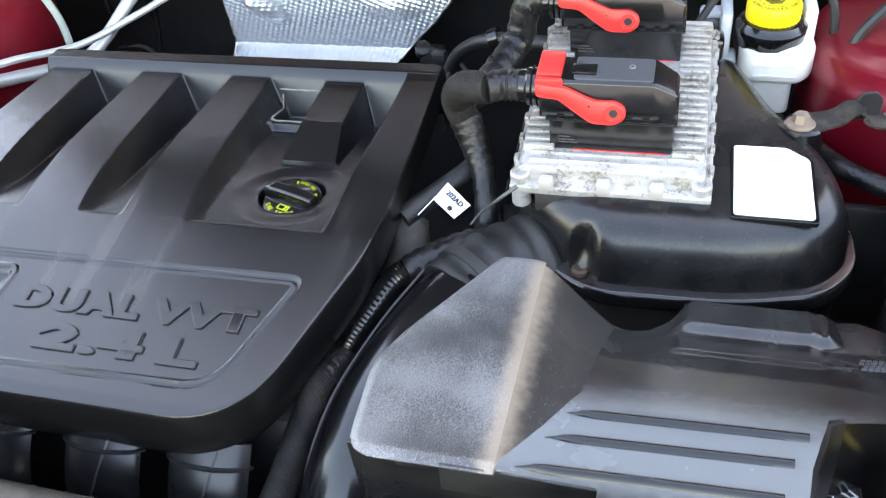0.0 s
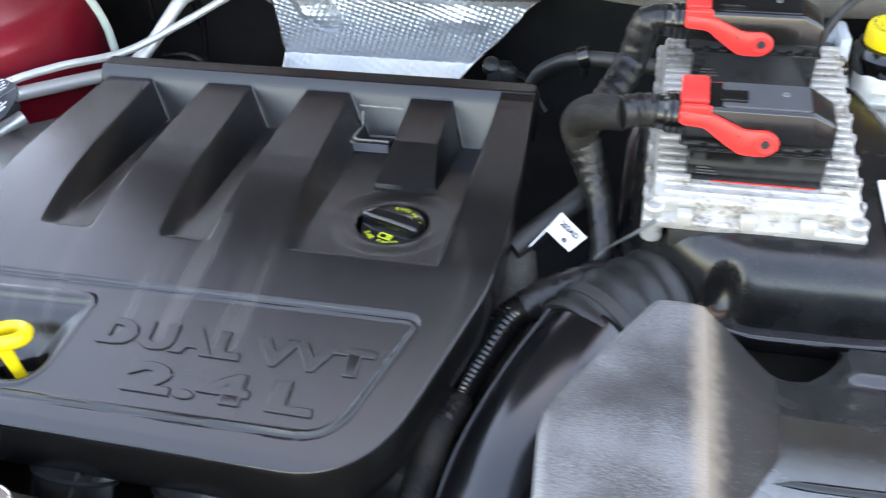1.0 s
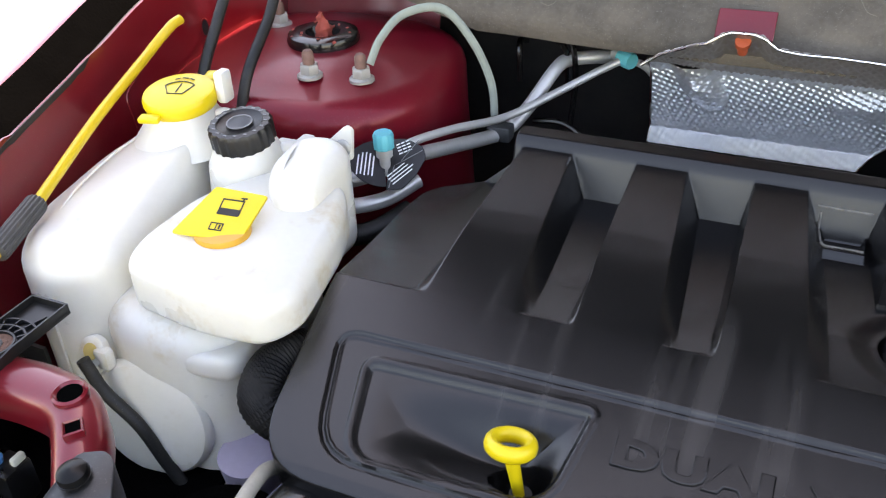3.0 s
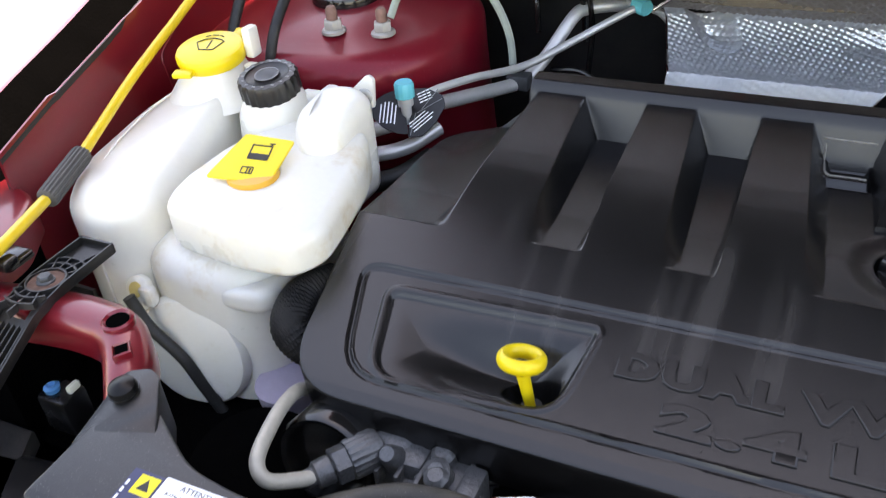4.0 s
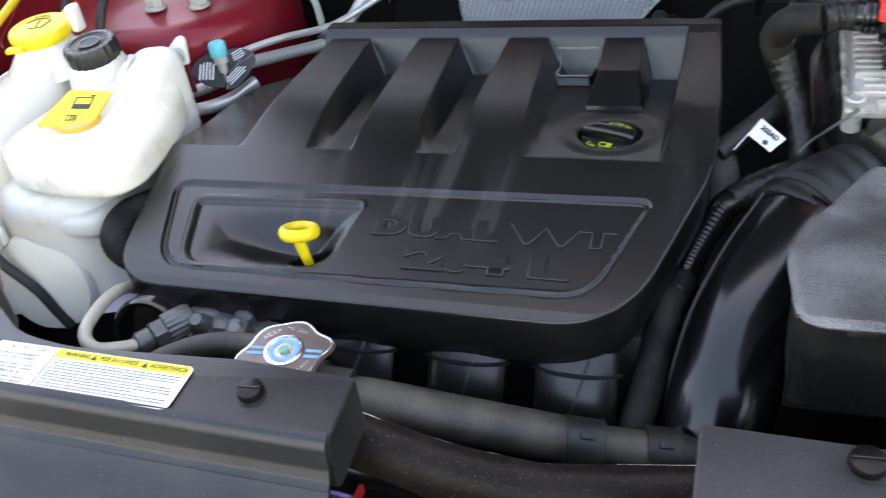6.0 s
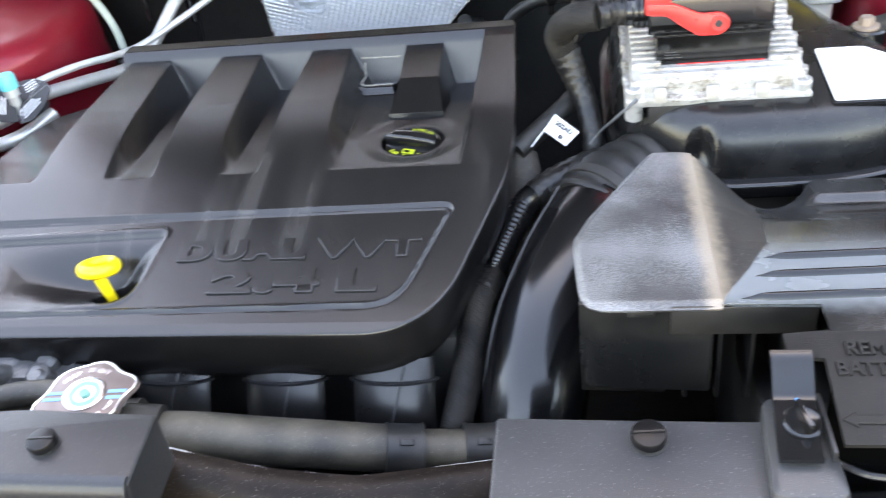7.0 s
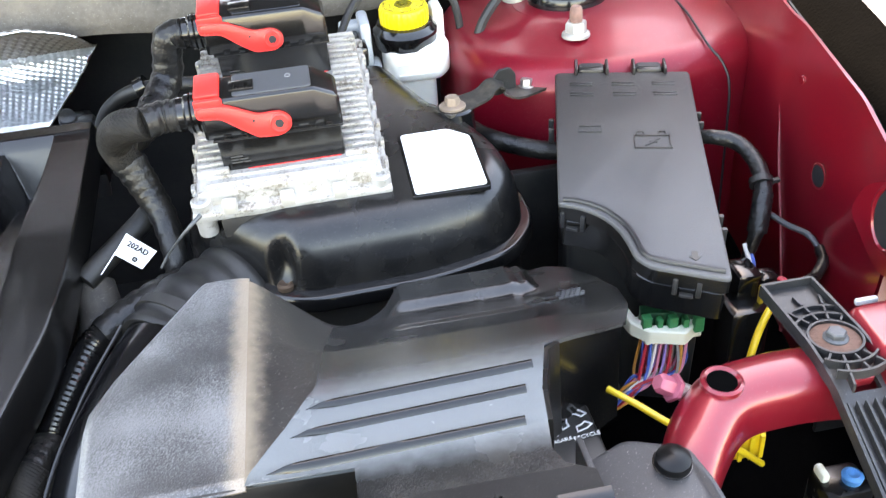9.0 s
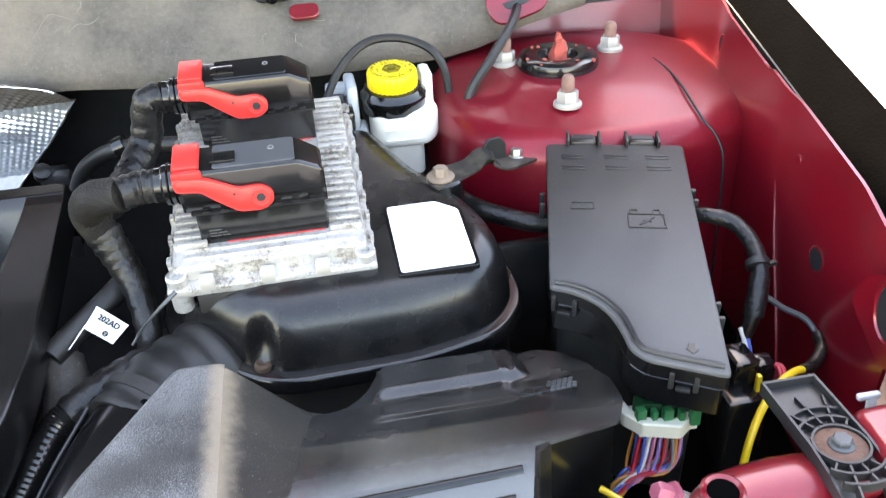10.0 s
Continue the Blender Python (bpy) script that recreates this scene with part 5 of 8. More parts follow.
# ---- ribbed brackets on the radiator support ----
def ribbed_bracket(s):
    b = thing("support_bracket", (s * 0.645, 0.0, 0.855), "black ribbed plastic bracket bolted to the red support bar", "bracket", "support brackets")
    # local plan: v runs forward and down over the bar, u across
    def place(u, v, h=0.0):
        z = interp(v, [-0.06, 0.0, 0.03, 0.20], [0.868, 0.866, 0.860, 0.775])
        x = 0.645 + u * interp(v, [-0.06, 0.03, 0.2], [1, 1.05, 1.55]) + interp(v, [-0.06, 0.2], [0.0, 0.012])
        return Vector((s * x, 0.009 - v, z - 0.008 + h))
    plate = bmesh.new()
    W = 0.019
    def slab(u0, u1, v0, v1, h0, h1, nv=8):
        vs = [[[plate.verts.new(place(u, v0 + (v1 - v0) * k / nv, h)) for h in (h0, h1)] for u in (u0, u1)] for k in range(nv + 1)]
        for a, c in zip(vs, vs[1:]):
            plate.faces.new((a[0][1], a[1][1], c[1][1], c[0][1]))
            plate.faces.new((a[0][0], c[0][0], c[1][0], a[1][0]))
            plate.faces.new((a[0][0], a[0][1], c[0][1], c[0][0]))
            plate.faces.new((a[1][0], c[1][0], c[1][1], a[1][1]))
        plate.faces.new((vs[0][0][0], vs[0][1][0], vs[0][1][1], vs[0][0][1]))
        plate.faces.new((vs[-1][0][0], vs[-1][0][1], vs[-1][1][1], vs[-1][1][0]))
    slab(-W, W, -0.060, 0.015, -0.004, 0.0)
    slab(-W, W, 0.036, 0.21, -0.004, 0.0)
    slab(-W, -0.008, 0.015, 0.036, -0.004, 0.0, 3)
    slab(0.010, W, 0.015, 0.036, -0.004, 0.0, 3)
    bmesh.ops.recalc_face_normals(plate, faces=plate.faces)
    part("plate", plate, PLASTIC if s < 0 else SHROUD, b)
    plate = bmesh.new()
    for u in (-W, W - 0.0018):
        slab(u, u + 0.0018, -0.060, 0.21, -0.002, 0.006, 14)
    slab(-W, W, -0.060, -0.058, -0.002, 0.006, 1)
    for k in range(7):
        u = -W + 0.0055 * (k + 0.5)
        slab(u, u + 0.0014, 0.044, 0.21, -0.001, 0.0055, 10)
    bmesh.ops.recalc_face_normals(plate, faces=plate.faces)
    part("ribs", plate, PLASTIC if s < 0 else SHROUD, b)
    c = place(0, 0, 0)
    up = Vector((0, 0.03, 1))
    m = frame_at(c, (s, 0, 0), up)
    for rr in (0.0175, 0.026, 0.0345):
        runs, run = [], []
        for k in range(89):
            a = 2 * math.pi * (k / 88 + 0.0001)
            if abs(rr * math.cos(a)) < W - 0.0005 and -0.042 < rr * math.sin(a) < 0.058:
                run.append(a)
            elif run:
                runs.append(run)
                run = []
        runs += [run] if run else []
        for run in runs:
            if len(run) > 2:
                part("curved_web", sheet(lambda u, v: m @ Vector((rr * math.cos(run[0] + (run[-1] - run[0]) * u), rr * math.sin(run[0] + (run[-1] - run[0]) * u), -0.001 + 0.0065 * v)), len(run), 2, 0.0016), SHROUD, b)
    for k in range(16):
        a = 2 * math.pi * k / 16 + 0.1
        for r0, r1 in ((0.0185, 0.0255), (0.027, 0.034), (0.0355, 0.046)):
            rr = (r0 + r1) / 2
            u, v = rr * math.cos(a), rr * math.sin(a)
            if abs(u) < W - 0.002 and v < 0.056 and v > -0.040:
                part("web", box((0, 0, 0.002), (r1 - r0, 0.0014, 0.007), m=m @ pose(u, v, 0, 0, 0, math.degrees(a))), SHROUD, b)
    part("washer", lathe([(0.0165, 0.0), (0.0165, 0.003), (0.015, 0.004), (0.006, 0.004)], 30, m), RUSTBROWN, b, "rusty round washer")
    hex_bolt(m @ Vector((0, 0, 0.004)), up, 0.0064, 0.006, GREYMETAL, b, 0.008)
    part("red_lug", box((0, 0, 0), (0.014, 0.012, 0.010), 0.002, frame_at(place(0.001, 0.026, 0.0), (s, 0, 0), (0, -0.3, 1))), RED, b, "red metal lug showing through")
    return b


for s in (-1, 1):
    ribbed_bracket(s)

# ---- radiator shroud panels ----
shroud_l = thing("radiator_shroud", (-0.31, -0.13, 0.70), "black plastic radiator shroud panel with a warning label", "shroud")
sl = fillet([(-0.512, -0.159), (-0.110, -0.159), (-0.112, -0.100), (-0.21, -0.096), (-0.36, -0.108), (-0.415, -0.100), (-0.447, -0.080), (-0.478, -0.060), (-0.508, -0.092)], [0.006, 0.004, 0.003, 0.01, 0.05, 0.04, 0.02, 0.004, 0.006], 5)


def shl(x, y):
    return -0.008 * smooth(-0.5, -0.1, x) * 0.6 + 0.004 * smooth(-0.16, -0.10, y)


part("top_panel", prism(sl, 0.792, 0.838, 0.006, 3, lift=shl), SHROUD, shroud_l)
part("corner_tab", prism(fillet([(-0.5115, -0.112), (-0.446, -0.103), (-0.466, -0.068), (-0.484, -0.044), (-0.497, -0.037), (-0.514, -0.046)], [0.002, 0.02, 0.02, 0.006, 0.006, 0.006]), 0.80, 0.850, 0.003, 2, lift=lambda x, y: -0.011 * smooth(-0.078, -0.112, y) - 0.008 * smooth(-0.482, -0.450, x)), SHROUD, shroud_l)
part("front_face", sheet(lambda u, v: Vector((-0.506 + 0.395 * u, interp(v, [0, 0.12, 0.25, 0.6, 0.85, 1], [-0.1530, -0.1575, -0.1602, -0.1622, -0.1660, -0.1715]), interp(v, [0, 0.12, 0.25, 0.6, 0.85, 1], [0.8387, 0.8372, 0.8330, 0.8150, 0.8060, 0.8010]) - 0.0048 * smooth(0, 1, u))), 20, 24, 0.003), SHROUD, shroud_l)
part("lower_panel", sheet(lambda u, v: Vector((-0.506 - 0.055 * v + (0.396 + 0.055 * v) * u, -0.1710 - 0.23 * v, 0.8010 - 0.0045 * u - 0.006 * smooth(0.0, 0.05, v) - 0.10 * v - 0.05 * v * v)), 14, 30, 0.004), SHROUD, shroud_l)
part("corner_panel", sheet(lambda u, v: Vector((-0.80 + (0.265 - 0.05 * v) * u, -0.235 - 0.17 * v, 0.735 - 0.02 * u - 0.10 * v)), 8, 8, 0.004), SHROUD, shroud_l)
shroud_r = thing("radiator_shroud", (0.33, -0.12, 0.70), "black plastic radiator shroud panel with push rivets", "shroud")
part("top_panel", prism(fillet([(0.127, -0.175), (0.300, -0.175), (0.300, -0.108), (0.127, -0.106)], [0.004, 0.004, 0.01, 0.003]), 0.795, 0.842, 0.005, 3), PALESHROUD, shroud_r)
part("fastener_seat", prism(fillet([(0.284, -0.172), (0.326, -0.172), (0.326, -0.096), (0.290, -0.096)], 0.008), 0.835, 0.851, 0.004, 2), PALESHROUD, shroud_r)
part("side_panel", prism(fillet([(0.455, -0.175), (0.530, -0.175), (0.540, -0.10), (0.535, -0.066), (0.530, -0.040), (0.495, -0.026), (0.466, -0.038)], 0.006), 0.80, 0.846, 0.005, 2, lift=lambda x, y: -0.02 * smooth(-0.06, -0.14, y)), PALESHROUD, shroud_r)
part("flange", box((0.464, -0.075, 0.850), (0.004, 0.08, 0.028), 0.001), PALESHROUD, shroud_r)
part("front_panel", sheet(lambda u, v: Vector((0.12 + 0.44 * u, -0.172 - 0.2 * v, 0.80 - 0.12 * v)), 8, 6, 0.004), PALESHROUD, shroud_r)


RIVET = mat("black_rivet_plastic", (0.003, 0.003, 0.0032), 0.32, spec=0.25, vary=0.2, scale=60)


def push_rivet(p, r, up=(0, -0.12, 1), dome=0.0):
    v = thing("push_rivet", p, "round black plastic push rivet", "push rivet", "push rivets")
    m = frame_at(p, (1, 0, 0), up)
    tall = 0.0 if dome else 0.0045
    part("head", lathe([(r, tall * 0.6), (r, 0.002 + tall), (r * 0.93, 0.0035 + dome * 0.4 + tall), (r * 0.6, 0.0042 + dome * 0.8 + tall), (0.0, 0.0045 + dome + tall)], 28, m), RIVET, v)
    part("collar", lathe([(r * 1.06, -0.001), (r * 1.06, 0.0006), (r * 0.86, 0.0008), (r * 0.86, 0.0008 + tall)], 28, m), GLOSS if dome else RUBBER, v)
    if not dome:
        part("ridge", box((0, 0, 0.0046 + tall), (r * 1.7, 0.0012, 0.0010), m=m @ pose(0, 0, 0, 0, 0, 4)), PLASTIC, v)


push_rivet((-0.1825, -0.1285, 0.836), 0.0100)
push_rivet((0.221, -0.125, 0.843), 0.0108)
push_rivet((-0.501, -0.064, 0.8505), 0.011, dome=0.004)
push_rivet((0.516, -0.050, 0.8445), 0.011, dome=0.004)

# ---- warning label ----
lm = frame_at((-0.4225, -0.1555, 0.8388), (1, -0.002, -0.011), (0, -0.06, 1))
lab = thing("warning_label", (-0.34, -0.13, 0.838), "white and yellow printed warning label on the shroud", "label")


def lquad(x, y, w, h, z=0.0004):
    return box((x + w / 2, y + h / 2, z), (w, h, 0.0004), m=lm)


part("navy_strip", lquad(-0.026, 0.0, 0.026, 0.0415), NAVY, lab)
part("sheet", prism(fillet([(0.0, 0.0), (0.184, 0.0), (0.184, 0.043), (0.0, 0.043)], [0.002, 0.006, 0.006, 0.002]), 0.0, 0.0007, m=lm), PAPER, lab)
part("yellow_band", lquad(0.060, 0.0335, 0.122, 0.0088, 0.0008), YELINK, lab)
part("rule", lquad(0.0595, 0.001, 0.0006, 0.041, 0.0009), INK, lab)
part("yellow_square", lquad(-0.018, 0.024, 0.016, 0.015, 0.0007), YELINK, lab)
for x, y, w, z in ((-0.010, 0.0275, 0.010, 0.001), (0.0960, 0.0352, 0.006, 0.0012), (0.1430, 0.0352, 0.006, 0.0012)):
    tri_ = bmesh.new()
    tri_.faces.new([tri_.verts.new(lm @ Vector(q)) for q in ((x - w / 2, y, z), (x + w / 2, y, z), (x, y + w * 0.9, z))])
    part("triangle", tri_, INK, lab, "black warning triangle")
part("ban_sign", lathe([(0.0070, 0.0), (0.0070, 0.0009), (0.0056, 0.0009), (0.0056, 0.0)], 24, lm @ pose(-0.0095, 0.012, 0)), REDINK, lab)
part("ban_pictogram", lathe([(0.0056, 0.0), (0.0056, 0.0007)], 20, lm @ pose(-0.0095, 0.012, 0)), PAPER, lab)
part("ban_figure", join(box((0, 0, 0.0009), (0.0085, 0.0035, 0.0004), m=lm @ pose(-0.0095, 0.012, 0, 0, 0, 40)), box((0, 0, 0.001), (0.013, 0.0012, 0.0004), m=lm @ pose(-0.0095, 0.012, 0, 0, 0, -40))), REDINK, lab)
part("heading", words("ATTENTION", 0.0042, lm @ pose(0.0145, 0.0365, 0.0008), 0.0001), INK, lab)
part("heading", words("R-134a A/C REFRIGERANT", 0.0025, lm @ pose(0.0065, 0.0305, 0.0008), 0.0001), INK, lab)
part("heading", words("FACTORY CHARGE", 0.0025, lm @ pose(0.0135, 0.0262, 0.0008), 0.0001), INK, lab)
part("heading", words("COMPRESSOR OIL", 0.0025, lm @ pose(0.0135, 0.0122, 0.0008), 0.0001), INK, lab)
for text, x in (("WARNING", 0.068), ("MISE EN GARDE", 0.1010), ("ADVERTENCIA", 0.1475)):
    part("heading", words(text, 0.0043, lm @ pose(x, 0.0360, 0.0012), 0.0001, wide=0.82), INK, lab)
rng = random.Random(4)
rows = []
for k in range(11):
    x, y = 0.0635, 0.0300 - 0.00272 * k - (0.0006 if k > 3 else 0) - (0.0006 if k > 7 else 0)
    stop = 0.177 - (0.030 if k in (3, 7, 10) else 0.0)
    while x < stop:
        w = rng.uniform(0.002, 0.0065)
        rows.append((x, y, min(w, stop + 0.002 - x), 0.0013))
        x += w + 0.0007
for y in (0.0200, 0.0165, 0.0072, 0.0035):
    rows += [(0.010, y, 0.014, 0.0014), (0.026, y, 0.010, 0.0014), (0.038, y, 0.012, 0.0014)]
bars(lm @ pose(0, 0, 0.0010), rows, GREYINK, lab)
bars(lm @ pose(0, 0, 0.0010), [(-0.0245, 0.004 + 0.006 * k, 0.002, 0.004) for k in range(5)], PAPER, lab)

# ---- air filter housing ----
def lid_z(x, y):
    return 0.15 * (y - 0.258)


airbox = thing("air_filter_housing", (0.37, 0.33, 0.60), "black plastic air filter housing with a white sticker", "air filter box")
ao = [(0.206, 0.300), (0.252, 0.248), (0.300, 0.214), (0.420, 0.217), (0.492, 0.236), (0.520, 0.272), (0.516, 0.330), (0.490, 0.400), (0.468, 0.430), (0.425, 0.525), (0.400, 0.535), (0.225, 0.535), (0.205, 0.48)]
ar = [0.03, 0.03, 0.03, 0.03, 0.03, 0.03, 0.05, 0.05, 0.03, 0.03, 0.02, 0.03, 0.03]
ao = fillet(ao, ar, 5)


def resample(poly, step):
    out_ = []
    for i in range(len(poly)):
        a, b = Vector(poly[i]), Vector(poly[(i + 1) % len(poly)])
        n = max(1, int((b - a).length / step))
        out_ += [a.lerp(b, k / n) for k in range(n)]
    return out_


ao = resample(ao, 0.0035)
NOTCH = ((Vector((0.285, 0.222)), Vector((0.45, 0.89)), 0.013, 0.026), (Vector((0.517, 0.305)), Vector((-0.98, 0.15)), 0.011, 0.018))
part("lower_case", prism(shrink(ao, 0.012), 0.58, 0.802, 0.004, lift=lambda x, y: lid_z(x, y) * 0.8), PLASTIC, airbox)
part("rim", prism(ao, 0.797, 0.813, 0.0035, 3, lift=lambda x, y: lid_z(x, y) * 0.8, both=True), GLOSS, airbox)


def lid():
    secs = []
    for z, d in ((0.812, 0.0105), (0.824, 0.0115), (0.836, 0.0130), (0.848, 0.0160), (0.857, 0.0210), (0.8630, 0.0275), (0.8668, 0.036), (0.8684, 0.044), (0.869, 0.06)):
        ring_ = shrink(ao, d)
        if z > 0.813:
            for i, p in enumerate(ring_):
                for c, way, w, deep in NOTCH:
                    side_ = Vector((-way.y, way.x))
                    off, inn = (p - c).dot(side_), (p - c).dot(way)
                    if abs(off) < w and inn < deep:
                        ring_[i] = p + way * (math.sqrt(1 - (off / w) ** 2) ** 0.5 * deep - inn) * (1 if math.sqrt(1 - (off / w) ** 2) ** 0.5 * deep > inn else 0)
        secs.append((z, ring_))
    bm = blob(secs)
    for v in bm.verts:
        v.co.z += lid_z(v.co.x, v.co.y) * interp(v.co.z, [0.81, 0.869], [0.8, 0.67])
    return bm


part("lid", lid(), mat("satin_lid_plastic", (0.006, 0.006, 0.0063), 0.27, spec=0.5, vary=0.3, scale=20, bump=0.08, bump_scale=700, dust=0.04, speck=0.1), airbox, sharp=60)
for x, y in ((0.292, 0.236), (0.507, 0.306)):
    part("screw", lathe([(0.0075, 0.808), (0.0075, 0.816), (0.0055, 0.818), (0.002, 0.816)], 12, pose(x, y, lid_z(x, y) * 0.8)), mat("dark_rusty_screw", (0.075, 0.045, 0.028), 0.75, 0.3, vary=0.4, scale=90), airbox, "dark rusty screw head")
stm = frame_at((0.4435, 0.302, 0.8690 + 0.10 * 0.044 + 0.0006), (1, 0.0, 0), (0, -0.10, 1))
st = part("sticker", prism(fillet([(-0.032, -0.048), (0.030, -0.048), (0.030, 0.030), (0.012, 0.046), (-0.032, 0.046)], 0.004), 0, 0.0012, m=stm), PAPER, airbox, "white sticker with a cut corner")
part("sticker_pad", prism(fillet([(-0.035, -0.051), (0.033, -0.051), (0.033, 0.031), (0.013, 0.049), (-0.035, 0.049)], 0.004), -0.004, 0.0004, 0.0004, 1, m=stm), GLOSS, airbox)
part("bracket_foot", lathe([(0.020, 0.852), (0.018, 0.880), (0.016, 0.882)], 20, pose(0.470, 0.385, 0.001)), GLOSS, airbox)

# strut bracket to the tower
bk = thing("airbox_bracket", (0.466, 0.375, 0.884), "dark steel strap between the filter housing and the tower", "bracket")
bm = bmesh.new()
path = curve_points([(0.456, 0.376, 0.880), (0.48, 0.392, 0.881), (0.500, 0.402, 0.882), (0.513, 0.408, 0.889), (0.522, 0.410, 0.886), (0.532, 0.412, 0.874), (0.572, 0.434, 0.872)], 6)
prev = None
for i, p in enumerate(path):
    d = (path[min(i + 1, len(path) - 1)] - path[max(i - 1, 0)]).normalized()
    sd = Vector((d.y, -d.x, 0)).normalized()
    w = interp(i / (len(path) - 1), [0, 0.12, 0.4, 0.7, 1], [0.012, 0.016, 0.012, 0.013, 0.015])
    row = [bm.verts.new(p + sd * w + Vector((0, 0, h))) for h in (0, 0.0025)] + [bm.verts.new(p - sd * w + Vector((0, 0, h))) for h in (0.0025, 0)]
    if prev:
        for a in range(4):
            bm.faces.new((prev[a], prev[(a + 1) % 4], row[(a + 1) % 4], row[a]))
    else:
        bm.faces.new(row)
    prev = row
bm.faces.new(prev[::-1])
bmesh.ops.recalc_face_normals(bm, faces=bm.faces)
part("strap", bm, mat("grimy_bracket_steel", (0.035, 0.033, 0.03), 0.5, 0.5, vary=0.4, scale=50, dust=0.5, dust_color=(0.25, 0.21, 0.16)), bk)
hex_bolt((0.468, 0.385, 0.884), (0, 0, 1), 0.0075, 0.010, BOLTBROWN, bk, 0.013, label="brownish flange bolt")
part("upturned_tab", prism(fillet([(-0.013, 0), (0.013, 0), (0.013, 0.018), (0.007, 0.026), (-0.007, 0.026), (-0.013, 0.018)], 0.003), -0.0015, 0.0015, 0.0006, 1, m=Matrix.Translation((0.528, 0.424, 0.872)) @ Matrix(((0.95, 0, 0.3, 0), (0.3, 0, -0.95, 0), (0, 1, 0, 0), (0, 0, 0, 1)))), RUBBER, bk)
hex_bolt((0.552, 0.428, 0.8735), (0, 0, 1), 0.0065, 0.009, STEEL, bk, 0.009, label="zinc flange bolt")

# ---- engine control module on the housing ----
em = frame_at((0.310, 0.386, 0.8965), (1, 0.0, 0.0), (0.0, -0.187, 1))
ecm = thing("engine_control_module", em.translation, "dirty silver cast aluminium control module with two black plugs", "control module")
EW, ED = 0.168, 0.246
part("base_plate", box((0, 0, -0.004), (EW, ED, 0.008), 0.002, em), CAST, ecm)
part("case", prism(fillet([(-EW / 2 + 0.006, -ED / 2 + 0.012), (EW / 2 - 0.006, -ED / 2 + 0.012), (EW / 2 - 0.006, ED / 2 - 0.006), (-EW / 2 + 0.006, ED / 2 - 0.006)], 0.006), 0, 0.013, 0.003, 2, m=em), CAST, ecm)
for sx in (-1, 1):
    for k in range(21):
        y = -ED / 2 + 0.036 + k * 0.0096
        part("fin", prism(fillet([(-0.0135, -0.0027), (0.0135, -0.0027), (0.0135, 0.0027), (-0.0135, 0.0027)], 0.001, 2), 0.012, 0.0185, 0.0012, 2, m=em @ pose(sx * (EW / 2 - 0.021), y, 0)), CAST, ecm)
for y in (-0.092, -0.101):
    part("ridge", box((0, y, 0.013), (EW - 0.03, 0.003, 0.004), 0.0012, em), CAST, ecm)
for x in (-0.052, -0.004, 0.04):
    part("clip", box((x, -ED / 2 + 0.004, 0.003), (0.012, 0.010, 0.012), 0.002, em), DULLALU, ecm)
for k in range(8):
    for sx in (-1, 1):
        part("lug", box((sx * (EW / 2 - 0.001), -0.088 + k * 0.028, 0.0), (0.004, 0.008, 0.009), 0.001, em), CAST, ecm)
for sx in (-1, 1):
    part("post", lathe([(0.0085, -0.026), (0.0085, 0.008), (0.007, 0.0095), (0.004, 0.0095), (0.0035, 0.006), (0.0, 0.006)], 20, em @ pose(sx * (EW / 2 - 0.0085), -ED / 2 + 0.010, 0)), CAST, ecm)
part("under_frame", join(box((0.002, -ED / 2 + 0.002, -0.018), (EW - 0.04, 0.003, 0.020), 0.001, em), *[box((x, -ED / 2 + 0.0, -0.019), (0.003, 0.006, 0.022), 0.0008, em) for x in (-0.02, 0.012, 0.045)], box((0, 0.02, -0.018), (EW - 0.02, ED - 0.04, 0.018), 0.002, em)), DARK, ecm, "grimy mounting frame")


